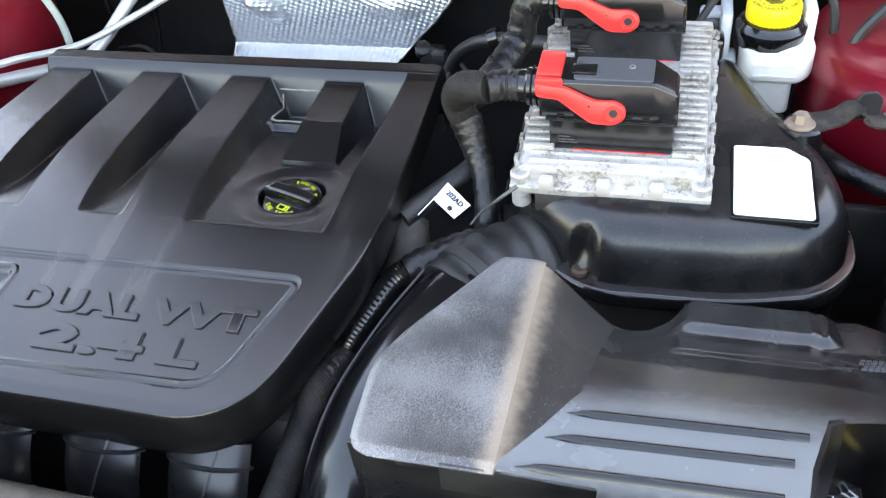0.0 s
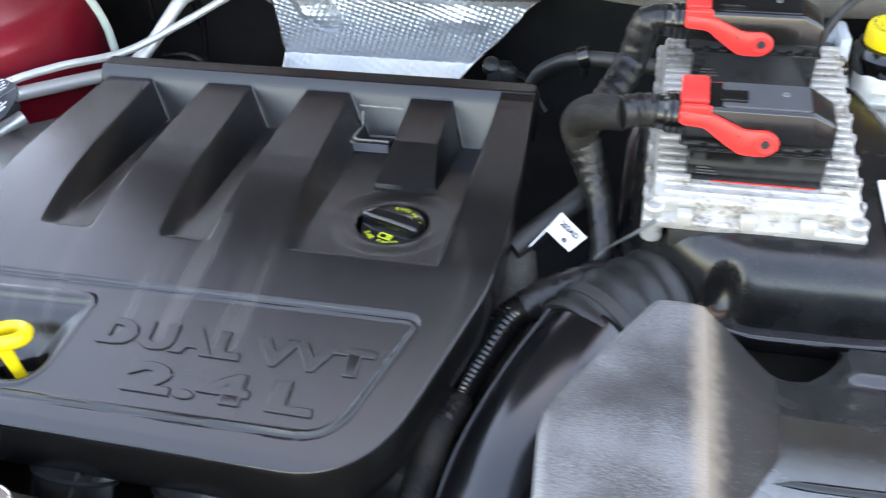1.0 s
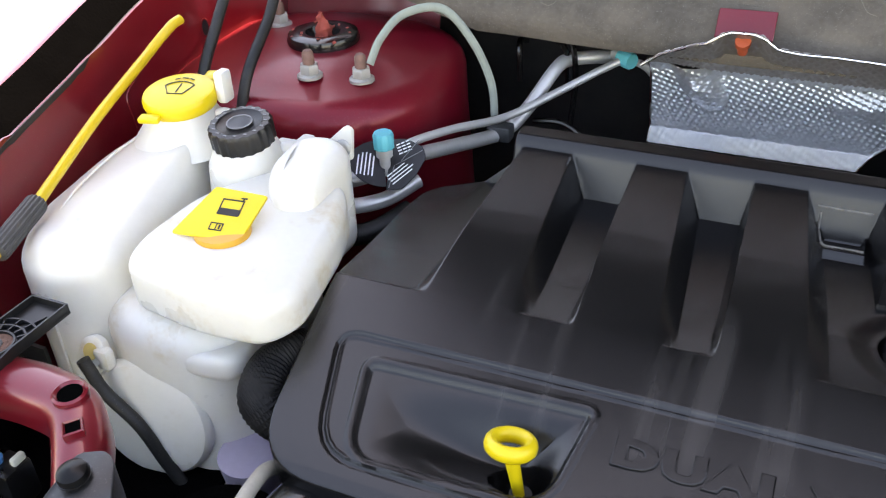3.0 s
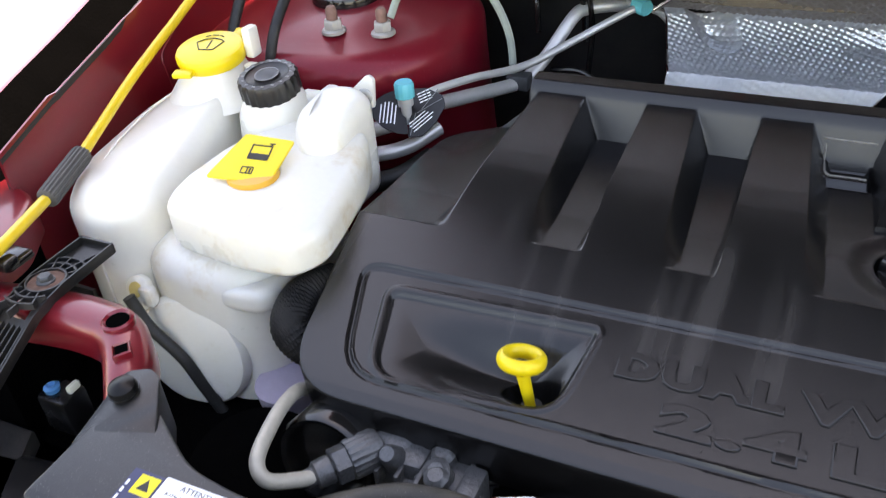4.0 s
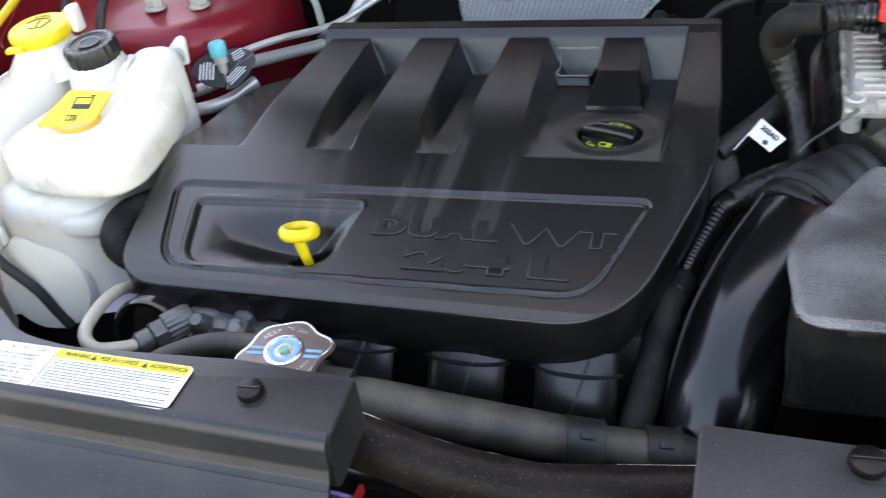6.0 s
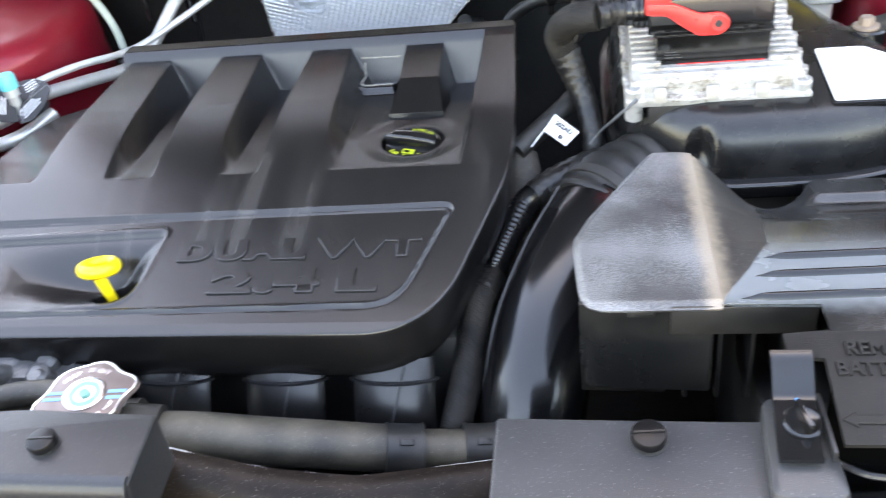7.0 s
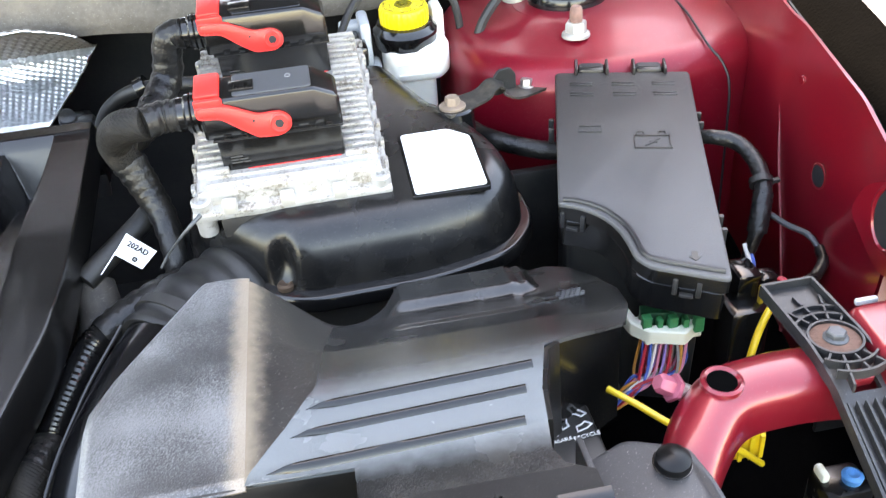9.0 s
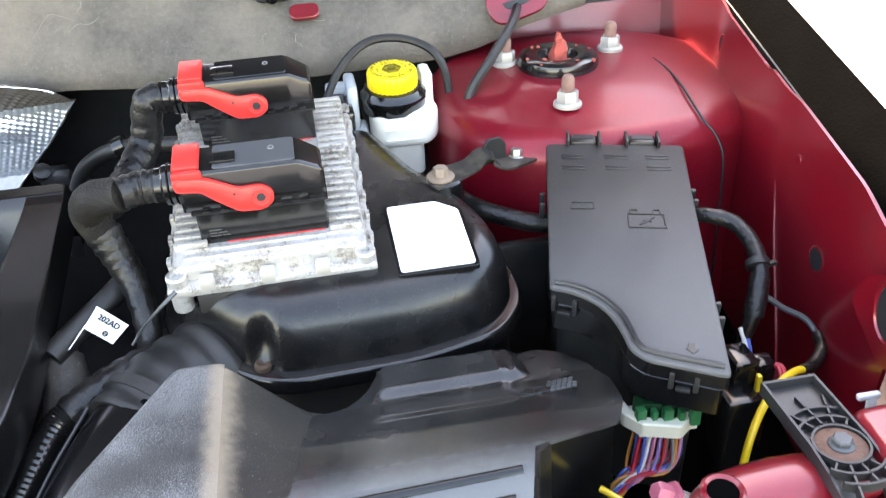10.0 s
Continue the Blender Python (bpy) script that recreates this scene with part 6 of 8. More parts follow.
def plug(y, bright):
    """A plug with its socket, sloped housing and red lever."""
    p = thing("wiring_plug", em @ Vector((0, y, 0.012)), "black wiring plug with a red locking lever on the control module", "wiring plug", "module plugs")
    m = em @ pose(-0.004, y, 0.0)
    part("socket", prism(fillet([(-0.050, -0.021), (0.053, -0.021), (0.053, 0.019), (-0.050, 0.019)], 0.002, 2), 0.0125, 0.044, 0.001, 1, m=m), GLOSS, p)
    part("socket_lip", box((0.0015, -0.001, 0.0450), (0.108, 0.043, 0.0022), 0.0008, m), GLOSS, p)
    for k in range(7):
        part("lip_tooth", box((-0.040 + 0.014 * k, -0.0212, 0.0475), (0.006, 0.0016, 0.004), 0.0004, m), GLOSS, p)
    part("seal", box((0.010, -0.0012, 0.0128), (0.080, 0.0415, 0.0016), 0.0005, m), REDPL, p, "thin red seal")
    # housing: a section that leans back at the front, run along the plug, with its end cut off aslant
    hs = bmesh.new()
    sec = [(-0.0205, 0.046), (-0.0210, 0.056), (-0.0150, 0.0785), (-0.0125, 0.0800), (0.0190, 0.0800), (0.0215, 0.0770), (0.0215, 0.046)]
    rows_ = []
    for x, k, dz in ((-0.058, 0.92, -0.001), (-0.056, 1.0, 0.0), (0.034, 1.0, 0.0), (0.036, 0.99, -0.0005), (0.052, 0.86, -0.010), (0.0545, 0.80, -0.013)):
        rows_.append([hs.verts.new((x, a * k, 0.046 + (b - 0.046) * (1 + dz / 0.034))) for a, b in sec])
    for a, b in zip(rows_, rows_[1:]):
        for i in range(len(sec)):
            j = (i + 1) % len(sec)
            hs.faces.new((a[i], a[j], b[j], b[i]))
    hs.faces.new(rows_[0])
    hs.faces.new(rows_[-1][::-1])
    bmesh.ops.recalc_face_normals(hs, faces=hs.faces)
    bevelled(hs, 0.0012, 2)
    part("housing", moved(hs, m), GLOSS, p)
    part("top_plate", prism(fillet([(-0.030, -0.0125), (0.034, -0.0125), (0.034, 0.0185), (-0.030, 0.0185)], 0.003, 2), 0.0795, 0.0812, 0.0006, 1, m=m), PLUGGREY if bright else GLOSS, p)
    part("latch", box((-0.022, -0.001, 0.0822), (0.020, 0.013, 0.0030), 0.0008, m), GLOSS, p)
    for k in range(5):
        part("latch_rib", box((-0.028 + 0.0026 * k, -0.003, 0.0842), (0.0012, 0.007, 0.0016), m=m), GLOSS, p)
    # lever: a cap over the housing's end and a broad arm down its leaning face
    lv = part("lever", join(box((-0.0505, 0.006, 0.0805), (0.021, 0.034, 0.0065), 0.0025, m), box((-0.0495, -0.0165, 0.0745), (0.023, 0.005, 0.018), 0.0022, m)), REDPL, p, "bright red plastic lever")
    ax = m @ Matrix.Translation((0, -0.0215, 0.0555)) @ Matrix(((1, 0, 0, 0), (0, 0.2577, -0.9662, 0), (0, 0.9662, 0.2577, 0), (0, 0, 0, 1)))
    arm = fillet([(-0.061, 0.0235), (-0.061, 0.0135), (-0.042, 0.0120), (-0.028, 0.0010), (-0.013, -0.0095), (0.006, -0.0100), (0.0140, -0.004), (0.0140, 0.005), (0.006, 0.0110), (-0.012, 0.0105), (-0.036, 0.0215)], 0.0040, 3)
    part("arm", prism(arm, 0.0004, 0.0042, 0.0012, 2, m=ax), REDPL, lv)
    part("arm_border", tube([ax @ Vector((q[0] * 0.96 - 0.001, q[1] * 0.93 + 0.0003, 0.0042)) for q in arm + arm[:1]], 0.0008, 6, 1), REDPL, lv)
    part("pivot", lathe([(0.0080, 0.0040), (0.0080, 0.0054), (0.0070, 0.0058), (0.0062, 0.0048), (0.0, 0.0048)], 24, ax @ pose(0.004, 0.0010, 0)), REDPL, lv)
    part("pivot_hole", lathe([(0.0038, 0.0046), (0.0038, 0.0054), (0.0005, 0.0054)], 6, ax @ pose(0.004, 0.0010, 0)), INK, lv)
    part("arm_dimple", lathe([(0.0011, 0.0040), (0.0011, 0.0046)], 10, ax @ pose(-0.016, 0.006, 0)), INK, lv)
    part("boot", lathe([(0.0165, 0), (0.0165, 0.012), (0.0145, 0.014), (0.0145, 0.019)], 20, m @ pose(-0.058, 0.003, 0.060, 0, -90, 0)), GLOSS, p)
    for a in (0.002, 0.007):
        part("boot_rib", lathe([(0.0165, a), (0.0180, a + 0.001), (0.0165, a + 0.002)], 18, m @ pose(-0.058, 0.003, 0.060, 0, -90, 0)), GLOSS, p)
    bars(m @ Matrix(((1, 0, 0, -0.042), (0, 0, -1, -0.0213), (0, 1, 0, 0.020), (0, 0, 0, 1))), [(0, 0, 0.009, 0.0016), (0.010, 0, 0.006, 0.0016), (0, 0.003, 0.006, 0.0016), (0.007, 0.003, 0.007, 0.0016), (0, 0.006, 0.010, 0.0016)], OLIVEGREY, p)
    part("top_mark", lathe([(0.0026, 0), (0.0026, 0.0006), (0.0018, 0.0006), (0.0018, 0)], 16, m @ pose(0.016, 0.006, 0.0812)), GREYINK, p)
    return m @ Vector((-0.077, 0.003, 0.060))


OLIVEGREY = mat("faint_moulded_print", (0.05, 0.05, 0.048), 0.5, vary=0.1)
PLUGGREY = mat("grey_plug_plastic", (0.06, 0.062, 0.066), 0.35, vary=0.15, scale=30, speck=0.1)
pl1 = plug(-0.0637, True)
pl2 = plug(0.069, False)

# ---- module wiring harness ----
harness = thing("module_harness", (0.185, 0.34, 0.80), "taped and woven black wiring harness to the control module", "wiring harness")
part("taped_branch", tube([pl1, pl1 + Vector((-0.014, 0, 0)), (0.200, 0.308, 0.944)], 0.0135, 16, 8, lambda i: 1 + 0.05 * math.sin(i * 1.7)), TAPE, harness)
part("woven_bend", tube([(0.204, 0.308, 0.944), (0.178, 0.320, 0.937), (0.165, 0.340, 0.915), (0.170, 0.346, 0.890)], [0.0138, 0.0145, 0.0145, 0.0140], 18, 12, lambda i: 1 + 0.03 * (i % 2)), SLEEVE, harness)
part("taped_branch", tube([(0.170, 0.346, 0.893), (0.180, 0.338, 0.868), (0.190, 0.325, 0.845), (0.196, 0.300, 0.815), (0.19, 0.285, 0.775)], [0.0155, 0.0135, 0.012, 0.011, 0.011], 14, 8, lambda i: 1 + 0.05 * math.sin(i * 2.1)), TAPE, harness)
part("taped_branch", tube([pl2, pl2 + Vector((-0.016, 0.0, -0.004)), (0.204, 0.445, 0.930), (0.190, 0.415, 0.912), (0.178, 0.380, 0.905), (0.170, 0.345, 0.912)], [0.0135, 0.0140, 0.0145, 0.0145, 0.014, 0.013], 16, 8, lambda i: 1 + 0.05 * math.sin(i * 1.9)), TAPE, harness)
rt = part("ground_lead", tube([(0.236, 0.252, 0.883), (0.225, 0.246, 0.876), (0.212, 0.250, 0.862), (0.200, 0.258, 0.846), (0.192, 0.258, 0.835)], [0.0020, 0.0015, 0.0012, 0.0012, 0.0012], 8), GREYMETAL, harness, "short grey earth lead")
part("flag_tag", prism([(-0.0135, -0.0105), (0.0140, -0.0105), (0.0165, 0.0095), (-0.0145, 0.0105)], 0, 0.0008, m=frame_at((0.163, 0.300, 0.829), (0.80, -0.36, -0.50), (0.24, -0.75, 0.60))), PAPER, harness, "white paper flag tag")
tgm = frame_at((0.163, 0.300, 0.829), (0.80, -0.36, -0.50), (0.24, -0.75, 0.60))
part("tag_text", words("202AD", 0.0048, tgm @ pose(-0.0085, 0.0015, 0.0018), 0.0003, 0.0002), INK, harness, "printed code")
part("tag_mark", lathe([(0.0025, 0.0008), (0.0025, 0.0011), (0.0012, 0.0011), (0.0012, 0.0008)], 12, tgm @ pose(0.004, -0.006, 0)), INK, harness)
part("tag_tail", box((-0.0135, -0.019, 0.0004), (0.0012, 0.024, 0.0005), m=tgm), PAPER, harness)
part("tagged_cable", tube([(0.118, 0.285, 0.815), (0.135, 0.305, 0.822), (0.165, 0.335, 0.835), (0.185, 0.36, 0.845)], 0.0105, 14), RUBBER, harness)

# ---- intake tube and conduits between cover and housing ----
intake = thing("intake_tube", (0.15, 0.10, 0.60), "smooth black plastic air intake tube with a ribbed rubber cuff", "intake tube")
part("tube_body", tube([(0.200, 0.222, 0.785), (0.178, 0.165, 0.775), (0.150, 0.095, 0.745), (0.135, 0.04, 0.69), (0.128, 0.0, 0.61), (0.125, -0.02, 0.52)], [0.042, 0.045, 0.047, 0.047, 0.046, 0.046], 32), TUBE, intake)
part("tube_seam", tube([(0.162, 0.203, 0.822), (0.132, 0.148, 0.797), (0.106, 0.085, 0.762), (0.094, 0.030, 0.705), (0.088, -0.01, 0.62)], 0.0018, 8), GLOSS, intake)
cuff = tube([(0.188, 0.205, 0.782), (0.210, 0.235, 0.788), (0.240, 0.265, 0.788), (0.27, 0.29, 0.788)], [0.044, 0.045, 0.046, 0.046], 32, 10, lambda i: 1 + 0.035 * math.sin(i * 1.25))
part("cuff", cuff, RUBBER, intake, "ribbed rubber cuff")
part("band_clamp", tube([(0.199, 0.220, 0.785), (0.205, 0.228, 0.787)], 0.0475, 32), DARK, intake, "worn metal band clamp")
cond = thing("corrugated_conduit", (0.10, 0.17, 0.66), "black corrugated wiring conduit wrapped with tape", "wiring conduit")
part("taped_end", tube([(0.212, 0.290, 0.797), (0.192, 0.272, 0.803), (0.161, 0.250, 0.801), (0.136, 0.232, 0.794)], 0.0150, 14, 8, lambda i: 1 + 0.06 * math.sin(i * 2.3)), TAPE, cond)
part("corrugated_run", tube([(0.140, 0.235, 0.795), (0.127, 0.222, 0.790), (0.112, 0.192, 0.776), (0.101, 0.166, 0.764), (0.095, 0.146, 0.752)], 0.0130, 16, 14, lambda i: 1 + 0.08 * (i % 2)), GLOSS, cond)
part("taped_run", tube([(0.096, 0.150, 0.754), (0.092, 0.134, 0.740), (0.088, 0.112, 0.722), (0.082, 0.09, 0.695), (0.078, 0.07, 0.65)], [0.0145, 0.013, 0.012, 0.012, 0.012], 14, 8, lambda i: 1 + 0.05 * math.sin(i * 2.0)), TAPE, cond)
woven = thing("woven_hose", (0.080, 0.06, 0.60), "black woven sleeve hose beside the engine cover", "hose")
part("sleeve", tube([(0.100, 0.175, 0.745), (0.096, 0.150, 0.756), (0.089, 0.119, 0.758), (0.083, 0.082, 0.738), (0.078, 0.047, 0.718), (0.071, 0.017, 0.697), (0.064, -0.01, 0.66), (0.060, -0.02, 0.58)], 0.0140, 18), SLEEVE, woven)
part("taped_end", tube([(0.0962, 0.151, 0.756), (0.093, 0.136, 0.758), (0.0895, 0.121, 0.758)], 0.0150, 18, 6, lambda i: 1 + 0.03 * math.sin(i * 2.1)), TAPE, woven, "end wrapped with black tape")
solo("coolant_hose", tube([(0.118, 0.30, 0.80), (0.124, 0.27, 0.775), (0.112, 0.23, 0.75), (0.10, 0.19, 0.72)], 0.020, 16), mat("muddy_hose", (0.035, 0.030, 0.025), 0.7, vary=0.5, scale=60, dust=0.5, dust_color=(0.12, 0.10, 0.08), speck=0.5), "dusty grey-brown hose under the cover's edge", "hose")
solo("vacuum_hose", tube([(0.070, 0.585, 0.74), (0.078, 0.595, 0.79), (0.092, 0.600, 0.828), (0.112, 0.592, 0.850), (0.145, 0.577, 0.868), (0.20, 0.565, 0.872), (0.26, 0.56, 0.865)], 0.0085, 12), RUBBER, "thin black vacuum hose behind the engine", "hose")
solo("hose_bracket_clip", join(lathe([(0.012, -0.006), (0.012, 0.006)], 12, pose(0.150, 0.576, 0.871, 0, 70, 0)), box((0.150, 0.58, 0.855), (0.008, 0.010, 0.02), 0.002)), GLOSS, "black plastic hose clip", "clip")
solo("sensor_plug", join(box((0.030, 0.72, 0.775), (0.03, 0.035, 0.03), 0.006), box((0.045, 0.70, 0.785), (0.02, 0.02, 0.018), 0.004), tube([(0.035, 0.73, 0.775), (0.06, 0.74, 0.76), (0.09, 0.73, 0.72)], 0.006, 8), lathe([(0.011, 0), (0.011, 0.014), (0.008, 0.016)], 10, pose(0.018, 0.715, 0.785, 40, 0, 20))), SHROUD, "grey-black sensor plug behind the cover", "sensor plug")

# ---- battery and the duct over it ----
batt = thing("battery", (0.41, 0.04, 0.60), "black car battery with white printed symbols", "battery")
part("case", box((0.405, 0.050, 0.69), (0.20, 0.165, 0.18), 0.006), PLASTIC, batt)
bl = pose(0.490, 0.056, 0.7807, 0, 0, 6)
for k in range(3):
    a0 = radians(120 * k + 20)
    arc = [(r_ * math.cos(a0 + radians(d_)), r_ * math.sin(a0 + radians(d_))) for r_, d_ in ((0.0062, 0), (0.0062, 40), (0.0070, 72), (0.0125, 66), (0.0112, 40), (0.0112, 0))]
    part("recycling_arrow", strokes(bl, [(*arc[i - 1], *arc[i]) for i in range(6)], 0.0011), PAPER, batt, "white outlined arrow")
part("print", words("RECYCLE", 0.0034, bl @ pose(-0.0075, -0.0180, 0), 0.0003), PAPER, batt, "white printed word")
part("print", words("LEVEL", 0.0036, bl @ pose(-0.0010, 0.0185, 0), 0.0003), PAPER, batt, "white printed word")
part("level_line", strokes(bl, [(-0.020, 0.0165, 0.014, 0.0165)], 0.0010), PAPER, batt)
part("print", words("AVAILABLE", 0.0026, bl @ pose(-0.0265, -0.0160, 0), 0.0003), PAPER, batt, "white printed word")
bars(bl, [(-0.0265, -0.0105 + 0.0052 * k, 0.010 - 0.002 * (k % 2), 0.0022) for k in range(5)], PAPER, batt, "small_print")

duct = thing("air_duct", (0.34, 0.04, 0.78), "black plastic air duct with a battery access panel, dusty on top", "air duct")


def roof_z(x, y):
    """The height of the duct's wide part."""
    z = interp(y, [-0.150, -0.148, -0.09, -0.03, 0.03, 0.09, 0.155, 0.205], [0.8660, 0.8665, 0.8755, 0.8770, 0.8700, 0.853, 0.819, 0.806])
    return z - 0.006 * smooth(0.47, 0.535, x) + 0.012 * smooth(0.46, 0.53, x) * smooth(0.08, 0.16, y)


def duct_left(y):
    return interp(y, [-0.148, -0.0875, -0.0865, -0.0655, -0.0645, -0.038, -0.0379, -0.03, 0.004, 0.041, 0.155, 0.162, 0.189, 0.205], [0.325, 0.3262, 0.306, 0.306, 0.335, 0.335, 0.2745, 0.2765, 0.297, 0.316, 0.3285, 0.353, 0.376, 0.388])


def duct_right(y):
    return interp(y, [-0.148, -0.140, -0.138, -0.0875, -0.0865, -0.070, -0.062, -0.05, -0.0, 0.047, 0.052, 0.070, 0.10, 0.13, 0.165, 0.190, 0.205], [0.447, 0.446, 0.4385, 0.435, 0.4635, 0.463, 0.448, 0.444, 0.452, 0.466, 0.480, 0.530, 0.543, 0.546, 0.540, 0.527, 0.506])


def hill(x, y):
    """The height of the duct: the funnel's flat top, the slope beside it and the wide part, run into one another."""
    top = 0.8752 + 0.016 * (y + 0.035)
    foot = interp(y, [-0.04, -0.03, 0.004, 0.041, 0.155], [0.278, 0.281, 0.297, 0.316, 0.3285])
    d = x - 0.2745
    t = 0.5 * (d + math.sqrt(d * d + 0.005 ** 2)) / (foot - 0.2745)
    t = 1 - 0.5 * ((1 - t) + math.sqrt((1 - t) ** 2 + 0.02))
    t = max(0.0, min(1.0, t)) if x < foot + 0.03 else 1.0
    return top + (roof_z(x, y) - top) * t


def duct_top(u, v):
    y = -0.148 + 0.351 * v
    l, r = duct_left(y), duct_right(y)
    x = l + (r - l) * u
    z = hill(x, y) if y > -0.038 else roof_z(x, y)
    # flat raised pad and the long ridge on it at the rear
    z += 0.0035 * smooth(0.118, 0.128, y) * smooth(0.365, 0.378, x) * (1 - smooth(0.470, 0.480, x))
    z += 0.0085 * smooth(0.158, 0.170, y) * smooth(0.37, 0.385, x) * (1 - smooth(0.482, 0.496, x))
    return Vector((x, y, z))


def funnel_left(y):
    return interp(y, [-0.0375, -0.034, -0.026, -0.015, 0.029, 0.045, 0.073, 0.129, 0.155, 0.163, 0.1655], [0.196, 0.187, 0.1815, 0.180, 0.1765, 0.1775, 0.189, 0.2205, 0.235, 0.240, 0.248])


RIBDARK = mat("clean_rib_plastic", (0.006, 0.006, 0.0065), 0.16, vary=0.2, scale=30)
CHEEK = wear_sheen_band(mat("worn_brown_duct", (0.022, 0.020, 0.018), 0.40, vary=0.35, scale=20, bump=0.2, bump_scale=500, dust=0.2, dust_color=(0.07, 0.064, 0.056), speck=0.3), -0.120, -0.100, -0.068, -0.050, WORN, 0.72, "X", 0.012)
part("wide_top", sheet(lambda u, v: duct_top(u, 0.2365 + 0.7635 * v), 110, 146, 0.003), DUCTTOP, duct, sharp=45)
part("access_panel", sheet(lambda u, v: duct_top(u, 0.2365 * v), 60, 46, 0.003), ACCESS, duct, "matte black battery access panel", sharp=45)
for x0, y0, x1, y1 in ((0.2855, -0.0330, 0.4345, -0.0280), (0.2990, -0.0055, 0.4420, 0.0005), (0.3080, 0.0185, 0.4520, 0.0240)):
    wedge = bmesh.new()
    prev = None
    for k in range(25):
        t = k / 24
        x, y = x0 + (x1 - x0) * t, y0 + (y1 - y0) * t
        w = 0.0038 * smooth(0, 0.16, t) ** 0.7 + 0.0004
        hh = 0.0042 * smooth(0, 0.10, t) + 0.0002
        row = [wedge.verts.new((x, y + q * w, roof_z(x, y + q * w) + e * hh - 0.0004)) for q, e in ((-0.75, 0.0), (-0.6, 0.30), (-0.2, 0.80), (0.15, 1.0), (0.5, 0.85), (0.75, 0.45), (0.85, 0.0))]
        if prev:
            for i in range(7):
                wedge.faces.new((prev[i], prev[(i + 1) % 7], row[(i + 1) % 7], row[i]))
        else:
            wedge.faces.new(row)
        prev = row
    wedge.faces.new(prev[::-1])
    bmesh.ops.recalc_face_normals(wedge, faces=wedge.faces)
    part("rib", wedge, RIBDARK, duct, "clean dark stiffening rib", sharp=60)
fpr = fillet([(0.182, -0.030), (0.272, -0.034), (0.272, 0.155), (0.243, 0.158), (0.223, 0.128), (0.181, 0.042)], [0.01, 0.004, 0.006, 0.008, 0.01, 0.015], 4)
part("funnel_body", prism(shrink(fpr, 0.0015), 0.792, 0.868), DUCT, duct)
def funnel_skin(u, v):
    y = -0.0375 + 0.203 * v
    x = funnel_left(y) + (0.2745 - funnel_left(y)) * u
    edge = min(x - funnel_left(y), y + 0.0375, 0.1655 - y)
    return Vector((x, y, hill(x, y) - 0.0035 * (1 - smooth(0.0, 0.006, edge))))


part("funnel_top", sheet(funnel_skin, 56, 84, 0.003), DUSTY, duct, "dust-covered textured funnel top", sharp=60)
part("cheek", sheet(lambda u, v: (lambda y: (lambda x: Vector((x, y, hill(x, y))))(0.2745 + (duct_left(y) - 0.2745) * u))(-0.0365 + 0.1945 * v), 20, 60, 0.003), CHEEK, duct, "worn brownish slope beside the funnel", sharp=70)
part("front_wall", box((0.2105, -0.029, 0.826), (0.060, 0.004, 0.092), 0.001, pose(0.2105, -0.029, 0.872, 6, 0, -2) @ Matrix.Translation((-0.2105, 0.029, -0.872))), DUCT, duct)
part("front_lip", box((0.288, -0.0345, 0.861), (0.094, 0.004, 0.024), 0.001), DUCT, duct)
part("front_notch", box((0.222, -0.0325, 0.866), (0.018, 0.003, 0.007), 0.001), RUBBER, duct)
for k in range(4):
    part("inner_fin", box((0.255 + 0.022 * k, 0.0, 0.815), (0.003, 0.05, 0.075), 0.0008), DUCT, duct)
part("side_wall", sheet(lambda u, v: Vector((duct_right(-0.03 + 0.08 * u) + 0.002 * v, -0.03 + 0.08 * u, roof_z(0.44, -0.03 + 0.08 * u) - 0.085 * v)), 10, 4, 0.003), DUCT, duct)
part("flap_wall", sheet(lambda u, v: Vector((0.470 + 0.065 * u, 0.052 + 0.045 * u, 0.858 - 0.012 * u - 0.11 * v)), 10, 6, 0.003), GLOSS, duct)
part("rear_wall", sheet(lambda u, v: Vector((0.38 + 0.13 * u, 0.203 - 0.012 * u, 0.815 - 0.12 * v)), 6, 3, 0.003), DUCT, duct)
part("funnel_back", sheet(lambda u, v: Vector((0.255 + 0.07 * u, 0.152 + 0.006 * u, 0.872 - 0.06 * u - 0.15 * v)), 6, 3, 0.003), DUCT, duct)
EX, EY = 0.484, 0.131
EM = frame_at((EX, EY, roof_z(EX, EY) + 0.0002), (1, 0, (roof_z(EX + 0.01, EY) - roof_z(EX - 0.01, EY)) / 0.02), (-(roof_z(EX + 0.01, EY) - roof_z(EX - 0.01, EY)) / 0.02, -(roof_z(EX, EY + 0.01) - roof_z(EX, EY - 0.01)) / 0.02, 1))
part("emblem", join(*[box(c_, d_, 0.0004, EM) for c_, d_ in (((0, 0.0065, 0.0002), (0.034, 0.0012, 0.0012)), ((0, -0.0065, 0.0002), (0.034, 0.0012, 0.0012)), ((0.0175, 0, 0.0002), (0.0012, 0.012, 0.0012)), ((-0.0175, 0, 0.0002), (0.0012, 0.012, 0.0012)))], prism([(0.006 * math.cos(radians(72 * k_ + 90)), 0.006 * math.sin(radians(72 * k_ + 90))) for k_ in range(5)], 0, 0.001, m=EM)), DUCTTOP, duct, "raised oblong mark")
for k in range(4):
    bm_ = EM @ pose(0.018 - 0.002 * (k % 2), 0.008 - 0.006 * k, 0.001)
    part("moulded_print", join(*[box((0.004 * j, 0, 0.0005), (0.003, 0.003, 0.0012), m=bm_) for j in range(5)]), MOULD, duct)
# access panel: lettering, symbols and its two hold-down tabs
def on_panel(x, y, h=0.0):
    return frame_at((x, y, roof_z(x, y) + h), (1, 0, 0), (0, -0.17, 1))


